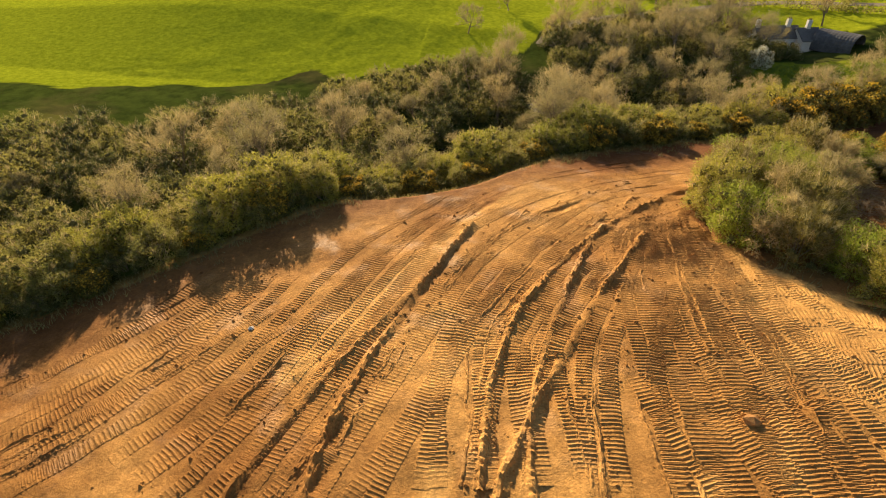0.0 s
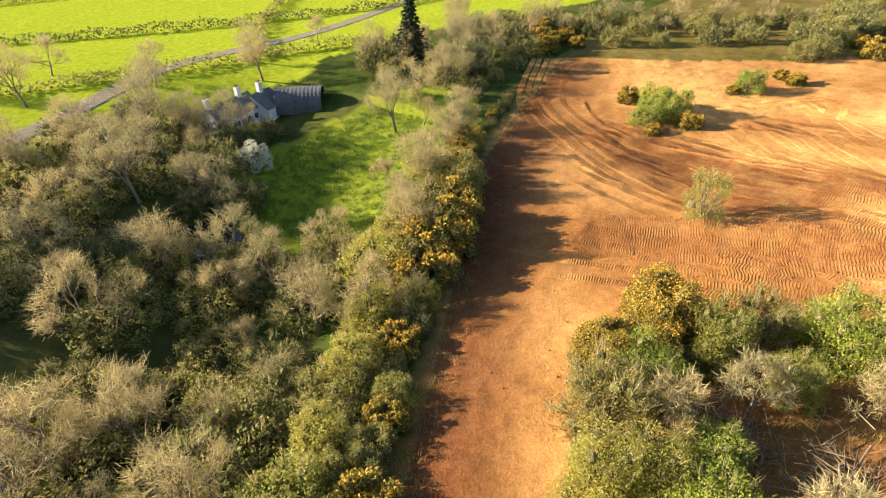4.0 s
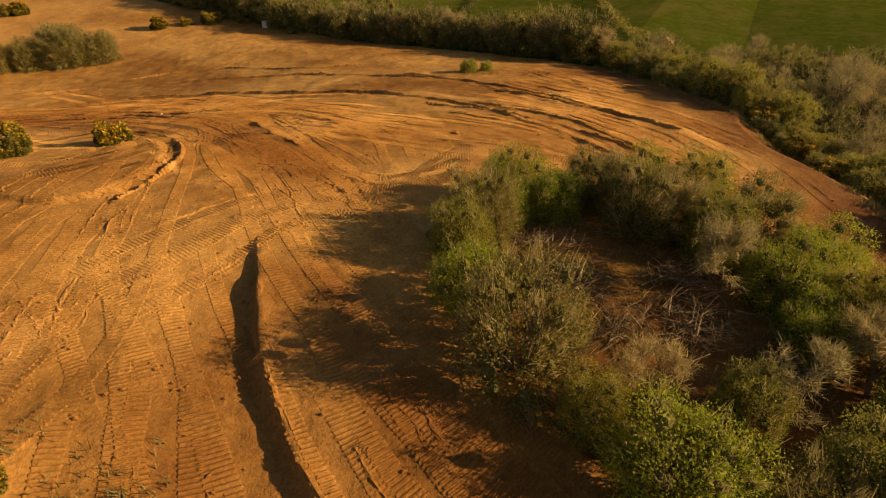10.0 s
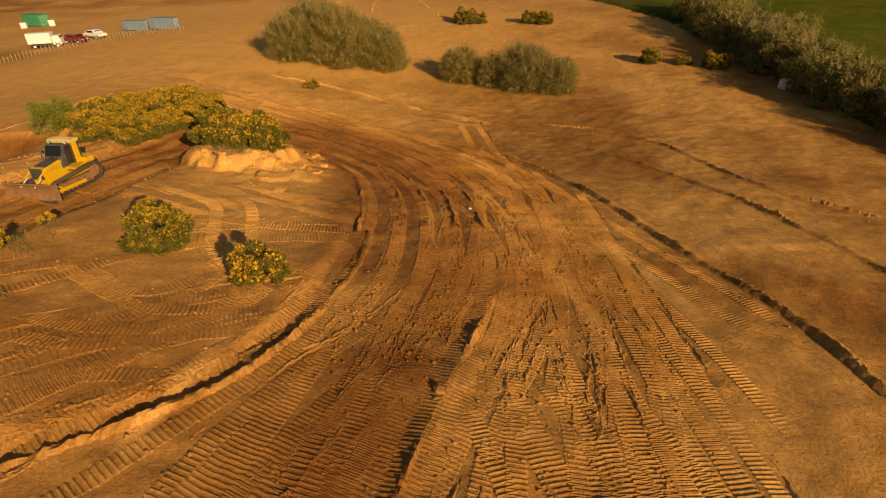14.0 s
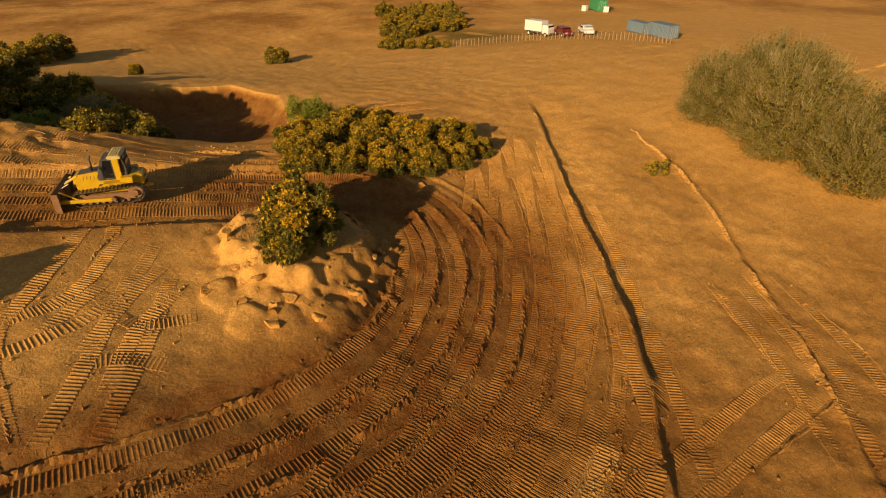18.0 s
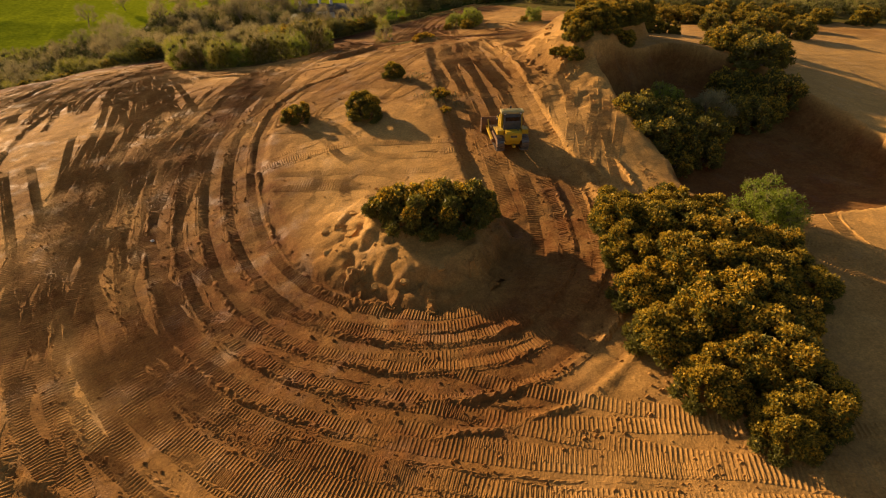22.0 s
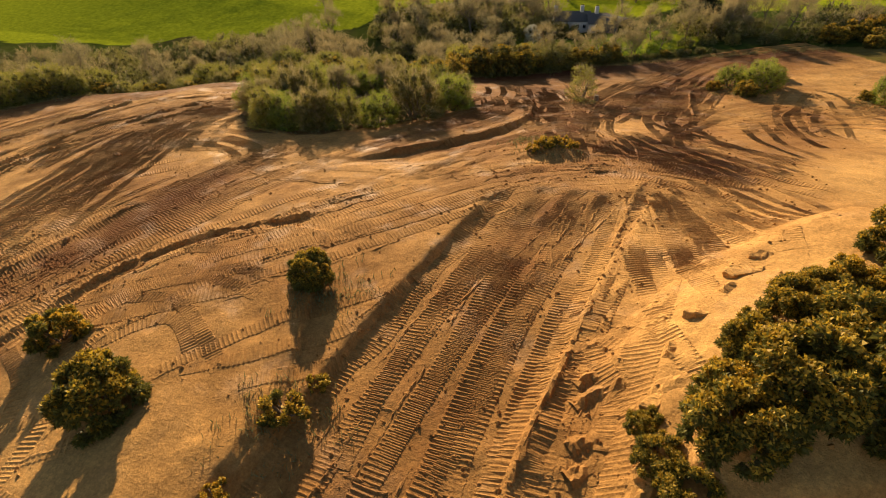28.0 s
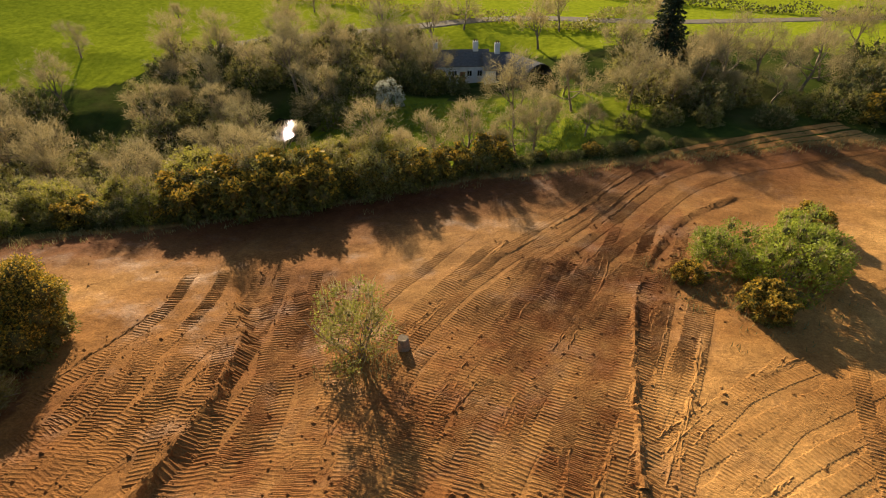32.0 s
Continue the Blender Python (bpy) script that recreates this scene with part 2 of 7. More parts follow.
def rod(r, length, at=(0, 0, 0), turn=None, sides=14, r2=None, bevel=0.0):
    bm = bmesh.new()
    bmesh.ops.create_cone(bm, cap_ends=True, segments=sides, radius1=r, radius2=r if r2 is None else r2, depth=length)
    if bevel:
        bmesh.ops.bevel(bm, geom=[e for e in bm.edges if abs(e.verts[0].co.z - e.verts[1].co.z) < 1e-4], offset=bevel, segments=2, affect="EDGES")
    m = Matrix.Translation(at)
    if turn:
        m = m @ Euler([radians(a) for a in turn]).to_matrix().to_4x4()
    bmesh.ops.transform(bm, matrix=m, verts=bm.verts)
    return bm


def prism(profile, width, at=(0, 0, 0), bevel=0.02):
    """A solid with the outline profile in (y, z), as wide as width in x."""
    bm = bmesh.new()
    f = bm.faces.new([bm.verts.new((-width / 2, y, z)) for y, z in profile])
    up = bmesh.ops.extrude_face_region(bm, geom=[f])
    bmesh.ops.translate(bm, vec=(width, 0, 0), verts=[v for v in up["geom"] if isinstance(v, bmesh.types.BMVert)])
    bmesh.ops.recalc_face_normals(bm, faces=bm.faces[:])
    if bevel:
        bmesh.ops.bevel(bm, geom=bm.edges[:], offset=bevel, segments=2, affect="EDGES")
    bmesh.ops.translate(bm, vec=at, verts=bm.verts)
    return bm


def grain_of(x, y, scale, seed):
    """Value noise from -1 to 1 over arrays."""
    x, y = np.asarray(x, float) / scale + seed * 17.13, np.asarray(y, float) / scale - seed * 9.71
    i, j = np.floor(x).astype(np.int64), np.floor(y).astype(np.int64)
    u, v = x - i, y - j
    u, v = u * u * (3 - 2 * u), v * v * (3 - 2 * v)

    def h(a, b):
        n = (a * 374761393 + b * 668265263 + seed * 1442695) & 0x7FFFFFFF
        n = ((n ^ (n >> 13)) * 1274126177) & 0x7FFFFFFF
        return ((n ^ (n >> 16)) & 0xFFFF) / 32767.5 - 1
    return (h(i, j) * (1 - u) + h(i + 1, j) * u) * (1 - v) + (h(i, j + 1) * (1 - u) + h(i + 1, j + 1) * u) * v


def curve_of(points, step):
    """Even points along a smooth curve through the given ones."""
    p = np.array(points, float)
    p = np.vstack([2 * p[0] - p[1], p, 2 * p[-1] - p[-2]])
    out = []
    for a, b, c, d in zip(p, p[1:], p[2:], p[3:]):
        t = np.linspace(0, 1, max(4, int(np.hypot(*(c - b)) * 2)), endpoint=False)[:, None]
        out.append(0.5 * (2 * b + (c - a) * t + (2 * a - 5 * b + 4 * c - d) * t ** 2 + (3 * b - a - 3 * c + d) * t ** 3))
    out = np.vstack(out + [p[-2:-1]])
    s = np.r_[0, np.cumsum(np.hypot(*np.diff(out, axis=0).T))]
    at = np.arange(0, s[-1], step)
    return np.stack([np.interp(at, s, out[:, 0]), np.interp(at, s, out[:, 1])], -1)


def inside(x, y, poly):
    r = np.zeros(np.shape(x), bool)
    for (ax, ay), (bx, by) in zip(poly, poly[1:] + poly[:1]):
        if ay != by:
            r ^= ((ay > y) != (by > y)) & (x < (bx - ax) * (y - ay) / (by - ay) + ax)
    return r


def gap_to(x, y, line):
    """Distance of arrays of points to a line of dense points, and the side on which they lie."""
    d, side = np.full(x.shape, 1e9), np.zeros(x.shape)
    way = np.gradient(line, axis=0)
    for (px, py), (wx, wy) in zip(line, way):
        e = (x - px) ** 2 + (y - py) ** 2
        near = e < d
        d[near] = e[near]
        side[near] = np.sign(wx * (y[near] - py) - wy * (x[near] - px))
    return np.sqrt(d), side


# ---- ground ----
HILL_XS, HILL_YS, HILL_WIDE = range(-75, 106, 30), range(-105, 106, 30), 27.0
HILL_BASE = -1.77
HILL_ROWS = [
    [0.39, 1.02, 0.71, -0.01, 0.02, 0.20, -0.58],
    [0.33, 0.58, -0.47, -0.93, 1.34, 0.88, -0.26],
    [0.05, -0.07, -0.85, -2.96, 1.69, -0.70, -1.78],
    [-1.26, -2.12, 1.48, -3.04, 0.97, 0.15, -1.62],
    [-0.77, -2.13, 0.83, -0.38, 3.65, 3.93, 0.21],
    [0.33, -1.15, -0.48, 1.74, -1.27, -1.22, -0.26],
    [0.13, -0.45, -0.84, -0.80, -1.91, -0.05, 0.42],
    [-0.08, -0.11, -0.41, -1.31, -0.77, 0.63, 0.24],
]

# closed outlines in plan
SITE = [(-28, 29), (-20, 36.5), (-12, 45), (-0.4, 52.5), (12, 58.5), (21, 63.5), (38, 72.5), (53, 80), (70, 84), (86, 87), (92, 74), (100, 58), (112, 45), (140, 22), (220, 10), (220, -240), (-10, -240), (-36, -75), (-35, -45), (-32, -20), (-33, 2), (-31, 18)]
ISLAND = [(24.0, -14.5), (23.0, -8), (23.3, -1), (25.6, 8.5), (28.5, 13.2), (33, 15.8), (37, 15), (40.2, 4), (38.5, -6), (37.2, -15), (35.5, -20), (32, -22.5), (28, -20.5)]
COPSE = [(20.5, 33), (28, 33), (34.5, 39.5), (37.5, 46), (37.5, 52), (33.5, 57), (28, 58), (21, 55.5), (17, 49.5), (14.2, 45), (16, 39)]
MEADOW = [(36, 79), (62, 86.5), (70, 93), (62, 101), (50, 106), (36, 104), (33, 90)]

PASTURE = [(-60, 78), (-28, 88), (-19.8, 91.5), (-11.7, 96.5), (1.4, 103.5), (8, 112), (20, 120), (34, 122), (70, 118), (96, 112), (130, 100), (900, 100), (900, 900), (-900, 900), (-900, 78)]
xs = np.r_[-900, -700, -540, -420, -330, -260, -210, -170, -140, np.arange(-118, -60, 4.0), np.arange(-60, -34, 1.2), np.arange(-34, -13, 0.35), np.arange(-13, 66, 0.2), np.arange(66, 92, 0.35), np.arange(92, 130, 1.2), np.arange(130, 190, 4.0), 200, 230, 270, 330, 420, 540, 700, 900]
ys = np.r_[-900, -700, -540, -420, -330, -260, -220, -190, np.arange(-170, -100, 4.0), np.arange(-100, -52, 1.0), np.arange(-52, -45, 0.35), np.arange(-45, 73, 0.2), np.arange(73, 90, 0.35), np.arange(90, 125, 1.0), np.arange(125, 190, 4.0), 200, 230, 270, 330, 420, 540, 700, 900]
GX, GY = np.meshgrid(xs, ys)


def rise(x, y):
    """The lie of the land, with its banks and mounds."""
    z = np.full(np.shape(x), HILL_BASE)
    for b, row in zip(HILL_YS, HILL_ROWS):
        for a, k in zip(HILL_XS, row):
            z = z + k * np.exp(-((x - a) ** 2 + (y - b) ** 2) / (2 * HILL_WIDE ** 2))
    # the pasture hill beyond the valley, and the mounds of the site
    for a, b, wide, deep, k in ((-45, 150, 38, 38, 7.0), (57.2, 3.5, 4.4, 7.0, 2.6), (63, 13, 5, 6, 2.3), (30, -14, 3.5, 3.5, 0.5), (70, 2, 6, 8, 1.2), (15, 78, 16, 9, -1.6), (61, -17, 8, 7, -2.0), (48, 114, 13, 11, -3.2), (48.3, 29.4, 2.4, 1.3, 0.6), (50.2, 57.4, 1.6, 1.2, 0.3)):
        z = z + k * np.exp(-((x - a) / wide) ** 2 - ((y - b) / deep) ** 2)
    return z


GZ = rise(GX, GY)
core = (GX > -60) & (GX < 130) & (GY > -100) & (GY < 125)
in_site = inside(GX, GY, SITE)
edge_gap = gap_to(GX.ravel(), GY.ravel(), curve_of(SITE[:10], 1.5))[0].reshape(GX.shape)
in_island, in_copse = inside(GX, GY, ISLAND), inside(GX, GY, COPSE)
island_gap = gap_to(GX.ravel(), GY.ravel(), curve_of(ISLAND + ISLAND[:1], 0.5))[0].reshape(GX.shape)
GZ += np.where(in_island, 0.3 * np.clip(island_gap / 0.6, 0, 1) ** 0.7, 0)
# the knoll, a rough clay stump with crumbling sides
knoll_gap = np.hypot((GX - 32.6) / 1.25, GY + 16.6) + 0.55 * grain_of(GX, GY, 1.6, 41) + 0.3 * grain_of(GX, GY, 0.7, 42)
GZ += 0.95 * np.clip((4.3 - knoll_gap) / 0.9, 0, 1) ** 0.8 + 0.1 * np.clip((2.6 - knoll_gap) / 1.0, 0, 1)
# slabs of clay that slipped off its sunny side, each with a broken edge
for k, (a, b) in enumerate(((26.4, -13.2), (27.3, -15.2), (27.2, -11.6), (28.6, -12.4), (26.0, -15.8), (29.6, -10.9), (28.4, -17.4))):
    slab_gap = np.hypot(GX - a + 0.25 * grain_of(GX, GY, 0.7, 70 + k), (GY - b) * 1.3 + 0.25 * grain_of(GX, GY, 0.6, 80 + k))
    GZ += (0.10 + 0.05 * (k % 3)) * np.clip((1.25 - slab_gap) / 0.25, 0, 1) * (1 + 0.25 * (GX - a))
rough = np.exp(-((knoll_gap - 3.9) / 1.4) ** 2)
GZ += rough * (0.16 * grain_of(GX, GY, 1.0, 43) + 0.2 * grain_of(GX, GY, 0.45, 44))
# a sunless hollow behind the dark gorse
GZ -= 1.2 * np.exp(-((GX - 60) / 10) ** 2 - ((GY + 18) / 5.5) ** 2)
# the mound breaks off steeply on its sunless side
MOUND = [(51.8, 0.5), (51.8, 6), (53.5, 10), (57, 14.5), (63, 18.5), (71, 19.5), (71, 11), (64, 5.5), (58.5, 1.8), (55, 0)]
mound_gap = gap_to(GX.ravel(), GY.ravel(), curve_of(MOUND + MOUND[:1], 0.6))[0].reshape(GX.shape) + 0.5 * grain_of(GX, GY, 1.8, 47)
GZ += np.where(inside(GX, GY, MOUND), 0.85 * np.clip(mound_gap / 1.6, 0, 1) ** 0.8, 0)
TOP = [(53.4, 1.0), (56, 2.0), (60, 4.0), (65, 5.8), (69, 9), (64, 10), (57, 6.5)]
top_gap = gap_to(GX.ravel(), GY.ravel(), curve_of(TOP + TOP[:1], 0.6))[0].reshape(GX.shape) + 0.3 * grain_of(GX, GY, 1.4, 49)
GZ = np.where(inside(GX, GY, TOP), GZ + (np.maximum(GZ, 6.3) - GZ) * np.clip(top_gap / 1.2, 0, 1), GZ)
# the pit below it, cut down steeply from the machine's ground
PIT = [(55.6, 0.6), (54.6, -2.6), (53.9, -5.6), (53.0, -9.3), (52.5, -14.2), (50.8, -18.6), (50.9, -22.0), (53.4, -24.2), (58, -25), (64, -26), (72, -23), (74, -12), (73, -2), (68, 4.6), (63, 3.2), (59, 1.8)]
pit_gap = gap_to(GX.ravel(), GY.ravel(), curve_of(PIT + PIT[:1], 0.6))[0].reshape(GX.shape) + 0.35 * grain_of(GX, GY, 1.5, 48)
pit_floor = np.interp(GY, [-25, -20, -14, -9, 1], [-2.2, -2.9, -2.3, -1.0, 0.4])
GZ = np.where(inside(GX, GY, PIT), GZ + (np.minimum(GZ, pit_floor) - GZ) * np.clip(pit_gap / 2.2, 0, 1), GZ)
scar = np.exp(-((np.hypot(GX - 52.5, (GY - 2) / 2.2) - 3.0) / 1.4) ** 2) * (GX < 54)
GZ += scar * (0.16 * grain_of(GX, GY, 1.1, 45) + 0.12 * grain_of(GX, GY, 0.5, 46))
# graded run between the mound and the island, cut below both
RUN = [(37.5, -24), (40, -17), (42, -9), (43.8, -2), (46.0, 7), (48.5, 16), (50.5, 23)]
run_gap, run_side = gap_to(GX.ravel(), GY.ravel(), curve_of(RUN, 0.5))
run_gap, run_side = run_gap.reshape(GX.shape), run_side.reshape(GX.shape)
GZ -= 0.5 * np.clip((4.3 - run_gap) / 0.45, 0, 1) * np.clip((GY + 24) / 6, 0, 1) * np.clip((22 - GY) / 5, 0, 1)
# the valley falls away behind the hedge
GZ -= np.where(~in_site & (GY > 25) & (GX < 60) & (GY < 130), 3.0 * np.clip((edge_gap - 3) / 14, 0, 1) * np.clip((110 - GY) / 25, 0, 1) * np.clip((GY - 27) / 18, 0, 1), 0)
GZ += core * (0.10 * grain_of(GX, GY, 5.0, 3) + 0.05 * grain_of(GX, GY, 1.7, 5)) + core * 0.045 * grain_of(GX, GY, 0.8, 9)

# beds of the still water, level and a little below their banks
BEDS = {"stream": ([(-10, 62.5), (-6.8, 66), (-1.5, 71), (1.8, 76), (5, 82), (8, 88)], 4.0), "pond": ([(26.5, 96.0), (29.4, 95.6), (32, 95)], 4.0)}
LEVEL = {}
for bed, (points, wide) in BEDS.items():
    line = curve_of(points, 1.0)
    bed_gap = gap_to(GX.ravel(), GY.ravel(), line)[0].reshape(GX.shape)
    LEVEL[bed] = float(GZ[bed_gap < wide * 0.8].min()) + 0.1
    bank = LEVEL[bed] - 0.5 + 0.45 * np.maximum(bed_gap - wide * 0.45, 0)
    GZ = np.where(bed_gap < 16, np.minimum(GZ, bank), GZ)

worked, pale, damp_shade = np.zeros(GX.shape), np.zeros(GX.shape), np.zeros(GX.shape)


def near(line, reach):
    lo, hi = line.min(0) - reach, line.max(0) + reach
    i0, i1 = np.searchsorted(xs, (lo[0], hi[0]))
    j0, j1 = np.searchsorted(ys, (lo[1], hi[1]))
    box_ = np.s_[j0:j1, i0:i1]
    gx, gy = GX[box_], GY[box_]
    d, side = gap_to(gx.ravel(), gy.ravel(), line)
    return box_, d.reshape(gx.shape), side.reshape(gx.shape)


RIDGES = []


def windrow(points, high=0.14, deep=0.06, flip=1):
    """A sharp ridge of spoil that a blade left, with the cut beside it."""
    box_, d, side = near(curve_of(points, 0.3), 2.5)
    d = d * side * flip
    gx, gy = GX[box_], GY[box_]
    wild = 0.75 + 0.4 * grain_of(gx, gy, 2.2, 21) + 0.3 * grain_of(gx, gy, 0.6, 22)
    GZ[box_] += high * wild * np.exp(-((d - 0.24) / 0.22) ** 2) - deep * np.exp(-((d + 0.24) / 0.24) ** 2)
    # darker soil colour along the cut
    damp_shade[box_] = np.maximum(damp_shade[box_], 0.3 * np.exp(-((d + 0.25) / 0.25) ** 2))
    RIDGES.append((points, 0.5, 0.2, 0.24 * flip))


def scarp(points, drop=0.35, flip=1):
    """A cut face: the ground on one side is planed off below the other and rises again further out."""
    box_, d, side = near(curve_of(points, 0.3), 5.0)
    d = d * side * flip + 0.14 * grain_of(GX[box_], GY[box_], 1.1, 27)
    GZ[box_] -= drop * np.clip(d / 0.25, 0, 1) * np.clip((4.6 - d) / 3.5, 0, 1)
    GZ[box_] += 0.12 * np.exp(-((d + 0.2) / 0.25) ** 2)
    RIDGES.append((points, 0.4, 0.16, -0.2 * flip))


def rut(points, high=0.035, deep=0.05):
    """A narrow groove with a low crumbled lip."""
    box_, d, side = near(curve_of(points, 0.3), 1.2)
    d = d * side
    gx, gy = GX[box_], GY[box_]
    wild = np.clip(0.3 + 0.9 * grain_of(gx, gy, 3.0, 23) + 0.5 * grain_of(gx, gy, 0.8, 24), 0, 1.3)
    GZ[box_] += wild * (high * np.exp(-((d - 0.28) / 0.2) ** 2) - deep * np.exp(-(d / 0.2) ** 2))
    # darker soil colour down the groove
    damp_shade[box_] = np.maximum(damp_shade[box_], 0.15 * wild * np.exp(-(d / 0.2) ** 2))
    RIDGES.append((points, 0.26, 0.09, 0.26))


def churned(points, reach=1.5, amount=0.5):
    box_, d, side = near(curve_of(points, 0.6), 3.5)
    worked[box_] = np.minimum(1, worked[box_] + amount * np.exp(-(d / reach) ** 2))


def bleached(points, wide=0.9):
    box_, d, side = near(curve_of(points, 0.4), 2.5)
    pale[box_] = np.maximum(pale[box_], np.clip((wide - d) / 0.25, 0, 1))


windrow([(-5.0, 22.1), (-4.6, 27.0), (-2.7, 34.5), (-0.1, 42.3)])
windrow([(1.7, 22.8), (2.1, 29.4), (4.1, 35.2), (8.8, 42.6), (17.9, 51.6)])
scarp([(42.0, 61.2), (44.0, 58.0), (44.9, 54.0), (45.1, 49.0), (44.8, 44.5), (43.7, 39.8), (41.6, 35.2), (39.2, 31.9), (36.3, 29.0)], 0.42)
windrow([(3.8, 19.0), (3.8, 27.8), (7.2, 39.5), (11.3, 47.2)])
windrow([(1.7, -33.8), (-6.9, -25.7), (-10.2, -9.4), (-14.4, -2.2)], 0.1, 0.05)
windrow([(-9.7, 8.0), (-7.9, 22.4), (-3.1, 34.4)])
windrow([(11.4, -24.6), (8.7, -21.5), (4.9, -12.3), (2.9, 1.0), (1.3, 9.2), (1.3, 14.5)], 0.24, 0.08)
windrow([(1.3, 14.5), (2.5, 23.3), (7.0, 33.9), (11.0, 41.7)])
windrow([(34.8, 17.1), (32.0, 15.7), (28.4, 13.5), (25.5, 10.0), (23.3, 4.2), (22.4, -1.5)], 0.16, 0.07, -1)
windrow([(16.0, 6.3), (19.4, 13.4), (21.5, 18.1)])
windrow([(5.5, -32.2), (-2.2, -19.4), (-6.4, -7.4), (-8.0, 4.7), (-8.6, 12.0)], 0.14, 0.05)
windrow([(23.2, -1.5), (23.0, -5.0), (23.2, -10.0), (23.8, -13.7), (25.6, -17.8), (28.8, -20.8)], flip=-1)
scarp([(10.2, -23.5), (15.4, -28.9), (22.8, -34.1), (31.6, -39.1), (45.1, -47.5)], 0.4, -1)
windrow([(5.5, -32.2), (11.1, -38.0), (17.9, -43.2), (28.0, -50.2), (37.3, -53.6)], 0.2, 0.08)
windrow([(49.1, 1.1), (50.6, 6.7), (52.4, 14.8), (54.3, 23.4)])
windrow([(62.3, 52.1), (63.0, 59.3), (64.2, 66.3), (67.3, 73.1), (71.8, 77.1)])

bleached([(-7.8, 28.3), (-4.2, 35.6), (0.9, 44.0), (4.0, 48.9)])
bleached([(-0.6, 42.4), (2.2, 46.4), (4.4, 49.5)])
# pale graded strips; western ones also hold the sheen of compacted soil as colour
for strip, wide in (([(6.2, 7.9), (6.6, 3.5), (7.5, 0.0)], 0.7), ([(21.5, -4.5), (21.3, -8.4)], 0.35), ([(16.6, 41.0), (13.5, 30.1)], 0.8), ([(-0.1, 23.3), (-1.0, 14.8)], 0.7), ([(11.4, 11.6), (12.2, 3.0), (13.7, -4.1)], 0.5), ([(14.3, -2.7), (13.8, -13.5)], 0.4),
                    ([(10.0, -12.3), (11.0, -17.0), (13.0, -22.7)], 0.75), ([(13.9, 29.8), (10.6, 13.9)], 0.5), ([(18.6, 34.0), (14.6, 29.9)], 0.7), ([(9.9, 23.8), (8.0, 20.5)], 0.6), ([(29.7, 15.8), (27.9, 10.5)], 0.5), ([(53.0, 31.2), (50.1, 32.4)], 0.5), ([(48.5, 28.0), (43.4, 24.6)], 0.9),
                    ([(48.9, 22.4), (47.6, 17.9)], 0.8), ([(51.6, 23.4), (50.4, 17.0)], 1.2), ([(56.6, 20.0), (57.4, 14.0)], 0.5), ([(58.6, 18.5), (59.6, 13.5)], 0.5), ([(55.0, 36.9), (59.3, 34.4)], 0.6), ([(49.3, 30.9), (50.0, 27.5)], 0.5), ([(52.6, 29.9), (53.9, 27.5)], 0.4), ([(52.8, 43.5), (53.6, 40.9)], 0.4)):
    bleached(strip, wide)

# routes of the machine over the site, each with the two marks of its tracks
ROUTES = []


def route(*points):
    ROUTES.append(points)


route((-6.4, 22.0), (-4.7, 27.3), (-3.0, 32.5), (-0.3, 40.0), (3.7, 45.0), (9.8, 49.5), (17.0, 52.8))
route((-4.4, 22.2), (-2.8, 25.9), (-1.0, 31.2), (1.6, 37.4), (5.9, 43.3), (12.7, 49.2))
route((0.9, 23.0), (0.1, 29.3), (0.8, 33.1), (3.6, 38.7), (8.4, 45.2), (15.3, 51.3))
route((2.3, 22.8), (2.6, 26.1), (3.4, 31.0), (5.7, 35.8), (7.8, 40.2), (10.9, 44.4))
route((4.4, 23.0), (4.6, 27.4), (5.1, 31.0), (6.7, 35.3), (8.8, 42.6), (11.1, 45.4))
route((14.6, 25.5), (13.0, 28.2), (11.5, 31.7), (10.5, 37.1), (9.9, 42.6), (11.1, 45.4))
route((16.7, 26.4), (15.4, 29.3), (14.1, 32.7), (12.8, 37.8), (12.6, 43.6), (14.5, 48.2))
route((21.3, 35.2), (15.5, 34.6))
route((19.3, 31.3), (15.4, 31.5))
route((-18.3, 22.0), (-15.7, 25.0), (-13.7, 28.9), (-11.6, 36.7))
route((-19.7, 23.6), (-16.5, 26.9), (-13.6, 30.5), (-11.2, 33.9))
route((-20.5, 26.4), (-17.6, 30.9), (-14.7, 36.7))
route((-11.6, 21.7), (-9.8, 25.2), (-7.6, 31.1), (-4.9, 38.6), (-0.5, 46.9))
route((61.0, 69.0), (59.3, 63.5), (56.0, 57.1), (54.6, 50.3), (52.5, 44.0))
route((63.3, 68.5), (60.9, 61.3), (58.0, 53.5), (56.7, 46.7))
route((66.6, 67.8), (65.2, 61.5))
route((45.3, 63.5), (46.9, 57.5), (48.8, 52.6), (49.5, 44.8), (47.3, 36.8), (41.8, 29.7))
route((43.8, 62.1), (44.9, 57.5), (46.3, 51.7), (46.9, 44.9), (45.2, 38.4))
route((41.1, 51.4), (41.6, 47.2), (40.8, 41.8), (38.4, 36.3))
route((38.9, 57.8), (40.2, 53.2), (40.6, 48.4), (39.8, 42.7), (37.7, 37.7))
route((78.7, 60.8), (81.5, 55.9), (76.1, 52.9), (68.7, 48.7), (67.0, 43.6))
route((68.8, 58.2), (64.2, 53.6), (61.4, 47.5))
route((79.1, 57.6), (83.0, 51.6), (82.8, 42.7))
route((57.2, 69.8), (55.5, 65.4), (53.2, 59.4), (52.4, 55.4))
route((54.3, 23.8), (47.7, 21.8), (35.4, 11.8), (24.6, 6.6))
route((51.8, 40.3), (52.4, 37.2), (53.8, 30.5))
route((50.1, 41.4), (50.0, 37.1), (50.3, 32.5))
route((47.3, 43.2), (46.6, 39.8), (46.5, 37.5))
